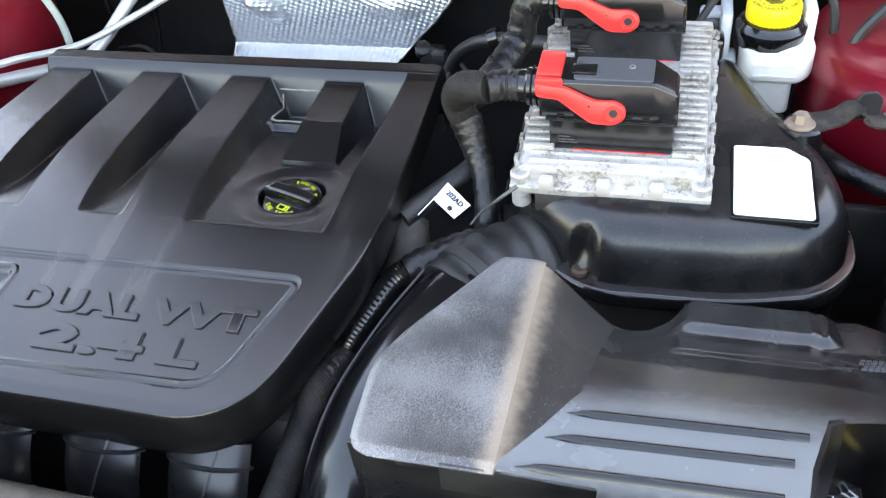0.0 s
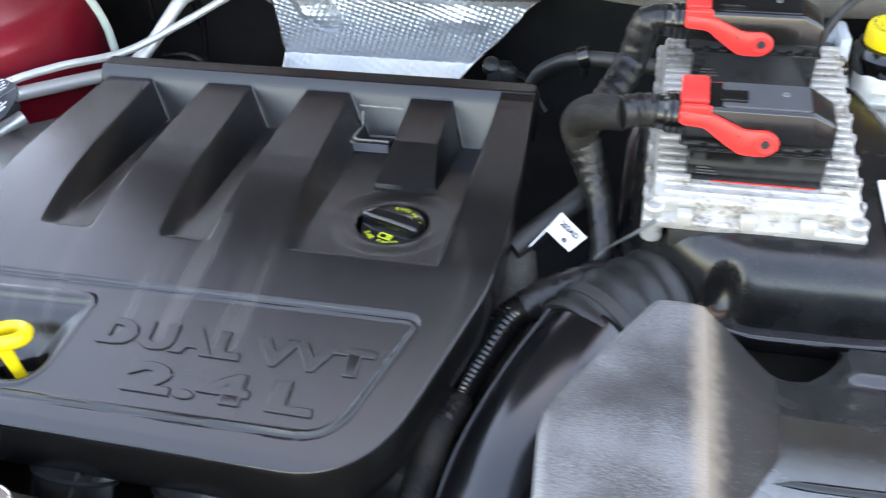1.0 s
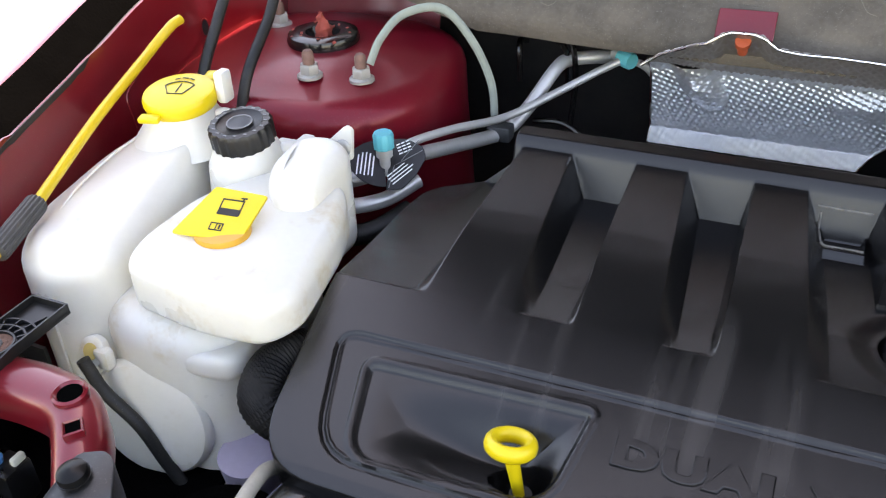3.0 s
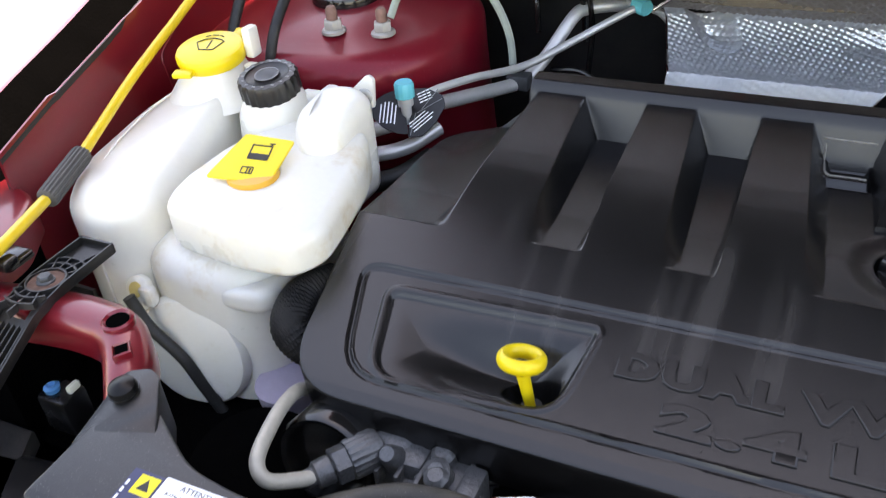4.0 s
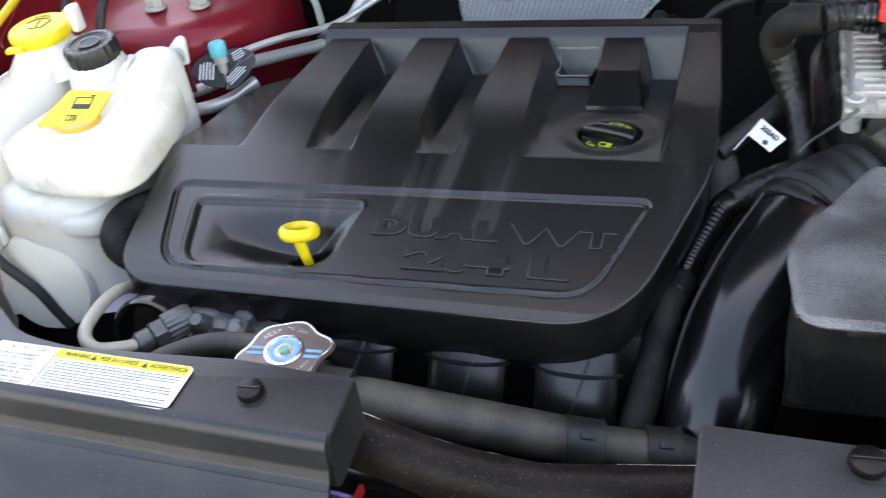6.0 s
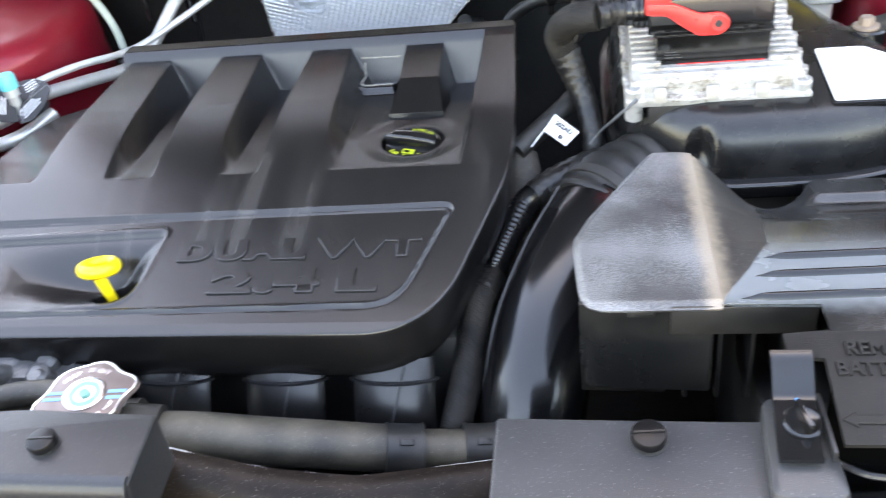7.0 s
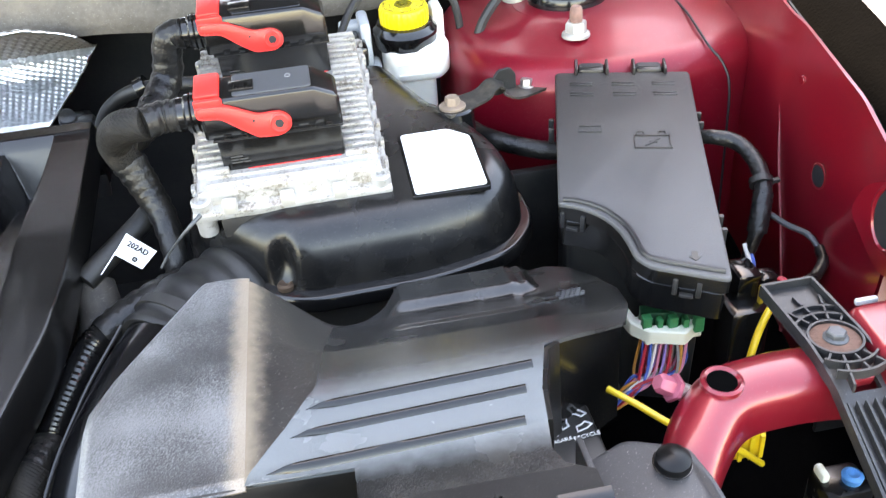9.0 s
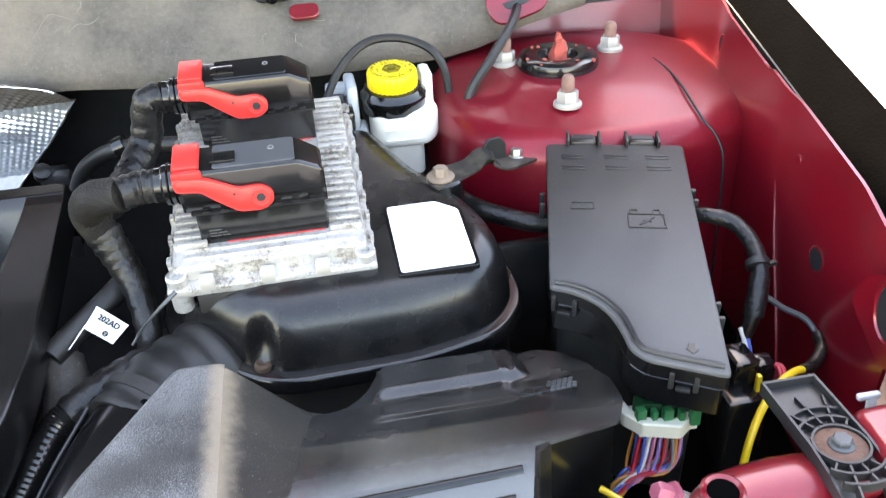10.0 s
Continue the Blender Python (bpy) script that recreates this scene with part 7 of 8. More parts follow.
for text, x, y, width in (("REMOVE FOR", 0.3395, -0.0862, 0.0735), ("BATTERY ACCESS", 0.3312, -0.1016, 0.0940)):
    bm = words(text, 0.0102, Matrix(), 0.0012, -0.00005, 1.0, 1.0, 0.0003)
    xs_ = [v.co.x for v in bm.verts]
    part("lettering", moved(bm, on_panel(x, y, 0.0002) @ Matrix.Diagonal((width / (max(xs_) - min(xs_)), 1, 1, 1)) @ Matrix.Translation((-min(xs_), 0, 0))), ACCESS, duct, "raised words")


def arrow(x0, x1, y):
    k = 0.008 if x1 > x0 else -0.008
    pl = [(x0, -0.0028), (x1 - k, -0.0028), (x1 - k, -0.0052), (x1, 0.0), (x1 - k, 0.0052), (x1 - k, 0.0028), (x0, 0.0028)]
    return prism(pl if k > 0 else pl[::-1], 0, 0.0014, 0.0005, 1, m=on_panel(0, y, 0.0))


part("arrow", arrow(0.3577, 0.3266, -0.1322), ACCESS, duct, "raised arrow")
part("arrow", arrow(0.4010, 0.4333, -0.1315), ACCESS, duct, "raised arrow")
am = on_panel(0.3797, -0.1335, 0.0)
part("battery_symbol", strokes(am, [(-0.0135, 0.006, 0.0135, 0.006), (-0.0135, -0.006, 0.0135, -0.006), (-0.0135, -0.006, -0.0135, 0.006), (0.0135, -0.006, 0.0135, 0.006), (-0.0095, 0.008, -0.0055, 0.008), (0.0055, 0.008, 0.0095, 0.008)], 0.0015, 0.0024), ACCESS, duct, "raised battery symbol")
for x0, x1 in ((0.2945, 0.3185), (0.4365, 0.4655)):
    xc = (x0 + x1) / 2
    tab = part("hold_down_tab", sheet(lambda u, v: Vector((x0 + (x1 - x0) * u + 0.004 * smooth(0.25, 1, v) * (1 if x0 > 0.4 else -1), interp(v, [0, 0.08, 0.3, 0.36, 1], [-0.085, -0.0895, -0.104, -0.108, -0.152]), interp(v, [0, 0.08, 0.3, 0.36, 1], [0.8770, 0.8760, 0.8600, 0.8585, 0.8555]))), 6, 30, 0.003), RIBDARK, duct, sharp=30)
    part("blue_mark", box((xc + 0.001, -0.111, 0.8615), (0.0018, 0.011, 0.0006)), BLUE, tab, "blue paint dash")
    fm = frame_at((xc + 0.001, -0.1265, 0.8590), (1, 0, 0), (0, -0.1, 1))
    part("quarter_turn", lathe([(0.0115, 0), (0.0115, 0.003), (0.010, 0.004), (0.0085, 0.003), (0.0, 0.003)], 26, fm), GLOSS, tab, "black quarter-turn fastener")
    part("wing", box((0, 0, 0.007), (0.0035, 0.020, 0.010), 0.001, fm @ pose(0, 0, 0, 0, 0, 12 if x0 < 0.4 else -22)), GLOSS, tab)
    part("tab_rim", box((x1 + (0.0035 if x0 > 0.4 else 0.0015), -0.128, 0.8595), (0.0025, 0.046, 0.008), 0.0008), SHROUD, tab)
# black sheet put in for the shade inside the opening below the panel
part("opening_shade", sheet(lambda u, v: Vector((0.330 + 0.112 * u, -0.096 - 0.004 * v, 0.868 - 0.07 * v)), 6, 3, 0.003), VOID, duct)
part("opening_lip", tube([(0.326, -0.140, 0.842), (0.345, -0.150, 0.8425), (0.39, -0.152, 0.8435), (0.430, -0.150, 0.845), (0.441, -0.142, 0.853), (0.443, -0.130, 0.862)], 0.0022, 8), SHROUD, duct, "moulded lip of the dark opening")

# ---- fuse box ----
fu = Vector((0.965, -0.262, -0.02)).normalized()
fo = Vector((0.578, 0.415, 0.890))
fv = Vector((-0.262, -0.963, -0.075)).normalized()
fz = fu.cross(-fv).normalized()
fm = Matrix.Translation(fo) @ Matrix((fu, -fv, fz)).transposed().to_4x4()     # x across, y towards the back, z up
fuse = thing("fuse_box", fo - Vector((0, 0, 0.1)), "black plastic fuse box with a textured lid", "fuse box")
FW, FL = 0.127, 0.318
lo_ = [(0.0, 0.0), (0.0, -0.2225), (0.014, -0.2255), (0.031, -0.235), (0.044, -0.251), (0.051, -0.271), (0.055, -0.289), (0.066, -0.300), (FW - 0.006, -FL + 0.004), (FW + 0.0, -0.1), (FW + 0.004, 0.0)]
lid_poly = fillet(lo_, [0.006, 0.004, 0.01, 0.02, 0.02, 0.02, 0.01, 0.006, 0.006, 0.02, 0.006], 3)
part("lid_skirt", prism(shrink(lid_poly, 0.0004), -0.015, -0.003, 0.001, 1, m=fm), GLOSS, fuse)
# lid pales towards the front: reflected sky painted into its colour
part("lid", prism(lid_poly, -0.0036, 0.0, 0.0022, 3, m=fm), wear_sheen_band(mat("textured_fuse_lid", (0.014, 0.0135, 0.0135), 0.42, vary=0.15, scale=10, bump=0.5, bump_scale=1300, dust=0.12, speck=0.3), -0.40, -0.36, -0.26, -0.06, (0.10, 0.10, 0.102), 0.5), fuse)
part("lid_ridge", tube([fm @ Vector(q) for q in ((0.004, -0.2185, 0.001), (0.016, -0.2205, 0.001), (0.035, -0.231, 0.001), (0.050, -0.250, 0.001), (0.057, -0.270, 0.001), (0.061, -0.285, 0.001), (0.072, -0.294, 0.001), (FW - 0.010, -0.306, 0.001))], 0.0022, 8), SHROUD, fuse)
part("box_body", prism(shrink(lid_poly, 0.004), -0.043, -0.017, 0.002, 1, m=fm), GLOSS, fuse)
part("box_foot", prism(fillet([(0.01, -0.01), (0.01, -0.19), (0.05, -0.225), (0.07, -0.245), (0.12, -0.25), (0.11, -0.01)], 0.01), -0.20, -0.041, m=fm), RUBBER, fuse)
for x in (0.036, 0.092):
    part("hinge", join(box((x, 0.007, -0.004), (0.026, 0.016, 0.014), 0.003, fm), box((x - 0.015, 0.004, -0.002), (0.003, 0.022, 0.018), 0.001, fm), box((x + 0.015, 0.004, -0.002), (0.003, 0.022, 0.018), 0.001, fm)), PLASTIC, fuse)
    part("hinge_gap", box((x, 0.008, 0.0032), (0.020, 0.008, 0.001), m=fm), INK, fuse)
for x, y, a in ((-0.004, -0.085, 90), (FW + 0.005, -0.075, 90), (0.012, -0.2250, -20), (0.092, -0.3045, -12), (FW + 0.000, -0.235, 90)):
    lm_ = fm @ pose(x, y, -0.018, 0, 0, a)
    part("latch", join(box((-0.0085, 0, 0.002), (0.0038, 0.005, 0.015), 0.0008, lm_), box((0.0085, 0, 0.002), (0.0038, 0.005, 0.015), 0.0008, lm_), box((0, -0.001, -0.005), (0.010, 0.004, 0.003), 0.0008, lm_)), SHROUD, fuse)
sy = [((0.083, -0.121, 0.0004), 0.031, 0.0012), ((0.083, -0.141, 0.0004), 0.031, 0.0012), ((0.0678, -0.131, 0.0004), 0.0012, 0.021), ((0.0982, -0.131, 0.0004), 0.0012, 0.021)]
for x in (0.0735, 0.0925):
    sy += [((x, -0.1145, 0.0004), 0.0072, 0.0012), ((x - 0.003, -0.1175, 0.0004), 0.0012, 0.0065), ((x + 0.003, -0.1175, 0.0004), 0.0012, 0.0065)]
part("battery_symbol", join(*[box(q, (a, b, 0.0012), 0.0002, fm) for q, a, b in sy]), PLASTIC, fuse, "raised battery symbol")
part("flash", join(*[box((0, 0, 0.0004), (w_, 0.0014, 0.001), m=fm @ pose(x_, y_, 0, 0, 0, a_)) for x_, y_, w_, a_ in ((0.0855, -0.1285, 0.010, 38), (0.0835, -0.1312, 0.007, -12), (0.0805, -0.1340, 0.010, 38))]), SHROUD, fuse, "raised flash")
part("book_symbol", join(*[box(q, (a, b, 0.0010), 0.0002, fm) for q, a, b in (((0.030, -0.104, 0.0004), 0.020, 0.001), ((0.030, -0.114, 0.0004), 0.020, 0.001), ((0.020, -0.109, 0.0004), 0.001, 0.010), ((0.030, -0.109, 0.0004), 0.001, 0.010), ((0.040, -0.109, 0.0004), 0.001, 0.010))]), SHROUD, fuse)
for x in (0.026, 0.066, 0.104):
    rows = [(x - 0.012, y, 0.022, 0.0022) for y in (-0.022, -0.027, -0.042, -0.047)]
    part("moulded_print", join(*[box((a + w / 2, b, 0.0003), (w, h, 0.0009), 0.0002, fm) for a, b, w, h in rows]), SHROUD, fuse)
part("arrow", prism([(0.098, -0.294), (0.1025, -0.289), (0.1002, -0.289), (0.1002, -0.283), (0.0958, -0.283), (0.0958, -0.289), (0.0935, -0.289)], 0, 0.0006, m=fm), PLASTIC, fuse)
cz = 0.800
plug_ = part("loom_connector", join(prism(fillet([(0.553, 0.148), (0.556, 0.126), (0.566, 0.112), (0.592, 0.103), (0.612, 0.118), (0.612, 0.126), (0.590, 0.113), (0.570, 0.120), (0.563, 0.130), (0.560, 0.150)], 0.002, 2), cz - 0.010, cz + 0.002, 0.001, 1), box((0.588, 0.130, cz - 0.012), (0.046, 0.030, 0.006), 0.001)), IVORY, fuse, "ivory connector under the box")
insert = part("green_insert", box((0.585, 0.126, cz + 0.002), (0.044, 0.010, 0.014), 0.001, pose(0.587, 0.1185, 0, 0, 0, -14) @ Matrix.Translation((-0.587, -0.1185, 0))), mat("dark_green_pin_block", (0.006, 0.07, 0.03), 0.4, vary=0.3, scale=80), plug_, "dark green pin block")
for k in range(5):
    part("green_post", box((0.5665 + 0.0095 * k, 0.1195 - 0.0024 * k, cz + 0.004), (0.0045 if k % 2 else 0.0075, 0.007, 0.014 - 0.003 * (k % 2)), 0.001), GREEN, insert, "green locking post")
loom = thing("fuse_box_loom", fm @ Vector((0.075, -0.32, -0.2)), "bundle of coloured wires under the fuse box", "wiring loom")
rng = random.Random(7)
cols = ["red", "blue", "white", "pink", "violet", "red", "grey", "orange", "pink", "blue", "red", "white", "violet", "pink", "red", "grey", "red", "blue", "orange", "pink", "red", "violet", "red", "white", "red", "pink", "grey"]
for k, c in enumerate(cols):
    x0, y0 = 0.055 + 0.052 * (k % 9) / 8, -0.312 - 0.008 * (k // 9)
    a = Vector((0.566 + 0.034 * (k % 9) / 8, 0.116 + 0.005 * (k // 9), cz - 0.014))
    b = a + Vector((-0.004 + rng.uniform(-0.004, 0.004), -0.004, -0.028 - rng.uniform(0, 0.010)))
    d = Vector((0.556 + rng.uniform(-0.005, 0.005), 0.112 + rng.uniform(-0.006, 0.006), cz - 0.052 + rng.uniform(-0.006, 0.006)))
    e = Vector((0.538 + rng.uniform(-0.005, 0.005), 0.112 + rng.uniform(-0.005, 0.005), cz - 0.075))
    part("wire", tube([a, b, d, e], 0.0013, 6, 6), WIRES[c], loom)
part("braided_bundle", tube([fm @ Vector(q) for q in ((0.030, -0.262, -0.085), (0.026, -0.280, -0.11), (0.022, -0.295, -0.14), (0.02, -0.30, -0.22))], 0.008, 12), weave(mat("red_black_braid", (0.2, 0.03, 0.05), 0.6, vary=0.5, scale=120), 160), loom)
part("tape_wrap", tube([fm @ Vector(q) for q in ((0.024, -0.312, -0.165), (0.018, -0.318, -0.20), (0.012, -0.33, -0.28))], 0.013, 12), TAPE, loom)
solo("yellow_cable", tube([(0.516, 0.062, 0.800), (0.530, 0.046, 0.798), (0.555, 0.022, 0.790), (0.59, 0.01, 0.775), (0.62, 0.02, 0.74)], 0.0025, 10), YELPAINT, "yellow cable below the fuse box", "cable")

# side cables of the fuse box
side = thing("side_cable", (0.70, 0.22, 0.72), "dark taped cable beside the fuse box with a thin branch", "cable")
part("trunk", tube([(0.676, 0.300, 0.858), (0.692, 0.288, 0.862), (0.710, 0.275, 0.858), (0.716, 0.250, 0.848), (0.711, 0.225, 0.834), (0.700, 0.208, 0.812), (0.690, 0.202, 0.785)], [0.0062, 0.0070, 0.0074, 0.0074, 0.0074, 0.0070, 0.005], 14, 8, lambda i: 1 + 0.02 * math.sin(i * 1.3)), TAPE, side)
part("tape_end", tube([(0.711, 0.226, 0.835), (0.704, 0.214, 0.822), (0.699, 0.207, 0.808)], 0.0088, 14, 8, lambda i: 1 + 0.05 * math.sin(i * 2.7)), TAPE, side)
part("cable_tie", join(tube([(0.7135, 0.238, 0.842), (0.7125, 0.233, 0.839)], 0.0105, 14), box((0.724, 0.232, 0.842), (0.008, 0.005, 0.004), 0.001)), RUBBER, side)
part("branch", tube([(0.709, 0.228, 0.828), (0.716, 0.232, 0.815), (0.733, 0.219, 0.803), (0.748, 0.207, 0.797), (0.752, 0.190, 0.790)], 0.0028, 8), mat("grey_cable", (0.05, 0.055, 0.06), 0.5), side)
part("branch_sleeve", tube([(0.752, 0.192, 0.791), (0.748, 0.178, 0.787), (0.735, 0.166, 0.783), (0.722, 0.160, 0.783)], 0.0050, 10, 8, lambda i: 1 + 0.06 * (i % 2)), TAPE, side)
part("yellow_lead", tube([(0.724, 0.161, 0.784), (0.710, 0.156, 0.786), (0.693, 0.147, 0.784), (0.674, 0.134, 0.772), (0.660, 0.122, 0.745), (0.654, 0.116, 0.69), (0.652, 0.114, 0.63)], 0.0033, 10), YELPAINT, side)
part("side_plug", join(box((0.676, 0.180, 0.770), (0.022, 0.03, 0.05), 0.004), box((0.672, 0.165, 0.71), (0.036, 0.035, 0.12), 0.005), box((0.703, 0.188, 0.765), (0.018, 0.018, 0.026), 0.004)), GLOSS, side)
part("yellow_clip", box((0.684, 0.160, 0.775), (0.004, 0.005, 0.022), 0.001), YELPAINT, side)
for k, c in enumerate(("red", "red", "white", "blue")):
    part("wire", tube([(0.682 + 0.003 * k, 0.205, 0.80), (0.684 + 0.003 * k, 0.195, 0.785), (0.682 + 0.003 * k, 0.185, 0.77)] if k > 1 else [(0.704, 0.184, 0.772), (0.712 + 0.003 * k, 0.178, 0.774), (0.708 + 0.003 * k, 0.160, 0.765)], 0.0022, 8), WIRES[c], side)

# added shade walls and a cable between air filter housing and fuse box
tray = thing("fuse_box_shade", (0.528, 0.30, 0.668), "dark walls added beside the fuse box in place of shade", "tray")
part("back_wall", box((0.528, 0.372, 0.735), (0.100, 0.012, 0.150), 0.004), RUBBER, tray)
part("side_wall", box((0.572, 0.29, 0.725), (0.010, 0.17, 0.130), 0.004), RUBBER, tray)
part("shade_floor", box((0.50, 0.28, 0.672), (0.15, 0.20, 0.008), 0.002), RUBBER, tray)
solo("tray_cable", tube([(0.470, 0.46, 0.845), (0.500, 0.405, 0.838), (0.540, 0.375, 0.832), (0.572, 0.365, 0.828), (0.590, 0.36, 0.825)], 0.0095, 14), TAPE, "thick dark taped cable into the fuse box", "cable")

# ---- brake fluid reservoir ----
brake = thing("brake_fluid_reservoir", (0.452, 0.55, 0.82), "white plastic brake fluid reservoir with a yellow cap", "fluid reservoir")
bx = fillet([(0.418, 0.520), (0.485, 0.515), (0.502, 0.540), (0.498, 0.590), (0.425, 0.595), (0.412, 0.56)], 0.016, 5)
part("reservoir_body", bottle(bx, 0.846, 0.892, 0.010), WHITE, brake, sharp=70)
part("reservoir_foot", bottle(fillet([(0.43, 0.53), (0.48, 0.53), (0.48, 0.58), (0.43, 0.58)], 0.012), 0.80, 0.862, 0.006), WHITE, brake)
part("back_wall", box((0.492, 0.584, 0.902), (0.016, 0.040, 0.046), 0.006), WHITE, brake)
bmx = frame_at((0.447, 0.556, 0.906), (1, 0.1, 0), (-0.02, -0.08, 1))
part("collar", lathe([(0.036, -0.022), (0.0395, -0.018), (0.0405, -0.006), (0.0415, -0.004), (0.0415, 0.002), (0.038, 0.006), (0.036, 0.010), (0.030, 0.012)], 36, bmx), GLOSS, brake, "black rubber collar")
bc = part("cap", lathe([(0.0300, 0.006), (0.0312, 0.010), (0.0312, 0.028), (0.0295, 0.032), (0.024, 0.0335), (0.013, 0.0325), (0.0, 0.0325)], 96, bmx, 0.012, 32), YELLOW, brake, "yellow ribbed cap with moulded print")
part("cap_hex", join(lathe([(0.012, 0.0325), (0.012, 0.0345), (0.0108, 0.0345), (0.0108, 0.0325)], 6, bmx), lathe([(0.005, 0.0325), (0.005, 0.0342), (0.0038, 0.0342), (0.0038, 0.0325)], 20, bmx)), OLIVE, bc)
part("cap_print", arc_words("CLEAN FILLER CAP BEFORE REMOVING", 0.0225, 200, 11.2, bmx, 0.0042, 1, 0.0334), OLIVE, bc)
part("cap_print", arc_words("USE ONLY DOT 3 FLUID", 0.0165, 190, 17.5, bmx, 0.0036, 1, 0.0330), OLIVE, bc)
part("ribs", join(*[box((0.455, 0.517 + 0.0, 0.858 + 0.014 * k), (0.05, 0.004, 0.003), 0.001) for k in range(3)]), WHITE, brake)
for o in brake.children_recursive:
    o.data.transform(Matrix.Translation(Vector((0.446, 0.545, 0.936)) - ORIGIN[brake]) @ Matrix.Scale(0.85, 4) @ Matrix.Translation(ORIGIN[brake] - Vector((0.447, 0.556, 0.9385))))
solo("fluid_level_bracket", join(box((0.402, 0.560, 0.888), (0.012, 0.05, 0.07), 0.004), box((0.408, 0.548, 0.862), (0.016, 0.03, 0.03), 0.005), box((0.39, 0.57, 0.91), (0.03, 0.02, 0.012), 0.004)), mat("smoky_plastic", (0.45, 0.48, 0.5), 0.3, vary=0.15, scale=20), "translucent grey plastic fitting beside the reservoir", "fitting")
solo("reservoir_cable", tube([(0.372, 0.52, 0.915), (0.395, 0.56, 0.938), (0.43, 0.592, 0.952), (0.475, 0.592, 0.948), (0.505, 0.575, 0.925), (0.512, 0.565, 0.86), (0.512, 0.56, 0.75)], 0.0045, 8), RUBBER, "thin black cable looped over the brake reservoir", "cable")
solo("master_cylinder", join(tube([(0.452, 0.555, 0.80), (0.45, 0.66, 0.80), (0.45, 0.8, 0.80)], 0.026, 18), box((0.452, 0.52, 0.80), (0.04, 0.04, 0.04), 0.008)), DARK, "grimy dark master cylinder under the reservoir", "master cylinder")
solo("plug_bracket", join(box((0.375, 0.50, 0.905), (0.05, 0.03, 0.022), 0.004), box((0.385, 0.53, 0.90), (0.02, 0.06, 0.02), 0.004)), GLOSS, "black cable holder behind the control module", "bracket")

# ---- radiator top, hoses and cap ----
rad = thing("radiator", (0, -0.07, 0.45), "black radiator with a curved top tank", "radiator")
part("top_tank", tube([(-0.46, -0.085, 0.692), (-0.25, -0.085, 0.692), (-0.15, -0.085, 0.692), (0.0, -0.098, 0.690), (0.15, -0.085, 0.692), (0.45, -0.08, 0.692)], 0.034, 20, flat=0.85), GLOSS, rad)
part("core", box((0, -0.085, 0.56), (1.0, 0.04, 0.30)), DARK, rad)
SEAL = [(-0.160, -0.078, 0.7895), (-0.134, -0.084, 0.786), (-0.058, -0.086, 0.765), (-0.021, -0.084, 0.757), (0.016, -0.082, 0.752), (0.084, -0.067, 0.748), (0.135, -0.056, 0.746)]
part("seal_edge", tube(SEAL, 0.0011, 6), FOILEDGE, rad, "thin bright edge of foil seal")
part("seal_band", sheet(lambda u, v: Vector((interp(u, [k / 6 for k in range(7)], [q[0] for q in SEAL]), interp(u, [k / 6 for k in range(7)], [q[1] for q in SEAL]) - 0.030 * v - 0.004 * math.sin(math.pi * v), interp(u, [k / 6 for k in range(7)], [q[2] for q in SEAL]) - 0.001 - 0.030 * v * v + 0.003 * math.sin(math.pi * v) - 0.0015 * math.sin(u * 22) * v)), 40, 10, 0.002), mat("brown_black_seal", (0.010, 0.0065, 0.005), 0.40, spec=0.15, vary=0.5, scale=40, bump=0.3, bump_scale=90, speck=0.25, dust=0.3, dust_color=(0.03, 0.018, 0.012)), rad)
part("seal_back", sheet(lambda u, v: Vector((interp(u, [k / 6 for k in range(7)], [q[0] for q in SEAL]), interp(u, [k / 6 for k in range(7)], [q[1] for q in SEAL]) + 0.004 * v, interp(u, [k / 6 for k in range(7)], [q[2] for q in SEAL]) - 0.05 * v)), 20, 4, 0.002), DARK, rad)
part("filler_neck", lathe([(0.020, 0.72), (0.020, 0.795), (0.027, 0.797), (0.027, 0.803)], 24, pose(-0.201, -0.052, 0)), DULLALU, rad)
rm_ = frame_at((-0.201, -0.052, 0.803), (0.92, 0.40, 0), (0.02, -0.10, 1))
pts = []
for k in range(72):
    a = 2 * math.pi * k / 72
    r = 0.0335 + 0.0065 * max(0, math.cos(2 * a)) ** 7 + 0.0012 * math.cos(6 * a)
    pts.append((r * math.cos(a), r * math.sin(a)))
rc = part("radiator_cap", prism(pts, 0.0, 0.005, 0.0018, 2, m=rm_), CHROME, rad, "worn plated radiator cap with blue print and two ears")
part("rim", tube([rm_ @ Vector((0.965 * p[0], 0.965 * p[1], 0.0048)) for p in pts + pts[:1]], 0.0009, 6, 1), CAPEDGE, rc, "bright worn rim")
part("centre", lathe([(0.0165, 0.0045), (0.0165, 0.0066), (0.0145, 0.0072), (0.0140, 0.006), (0.0, 0.006)], 36, rm_), CAPEDGE, rc)
part("blue_ring", lathe([(0.0125, 0.0058), (0.0125, 0.0064), (0.0085, 0.0064), (0.0085, 0.0058)], 30, rm_), SKYINK, rc)
part("green_dot", lathe([(0.0042, 0.006), (0.0042, 0.0078), (0.003, 0.0082), (0.0, 0.0082)], 20, rm_), mat("verdigris", (0.12, 0.38, 0.3), 0.5, vary=0.3, scale=200), rc)
for sx in (-1, 1):
    for dy in (-0.004, 0.002):
        part("blue_band", box((sx * 0.025, dy, 0.0051), (0.014, 0.0028, 0.0006), m=rm_ @ pose(0, 0, 0, 0, 0, -18)), SKYINK, rc)
part("embossed_words", arc_words("KEEP TIGHT", 0.0225, 128, 9.5, rm_, 0.0042), CAPEDGE, rc)
part("embossed_words", arc_words("DO NOT OPEN HOT", 0.0272, 215, 7.6, rm_, 0.0038, -1), CAPEDGE, rc)
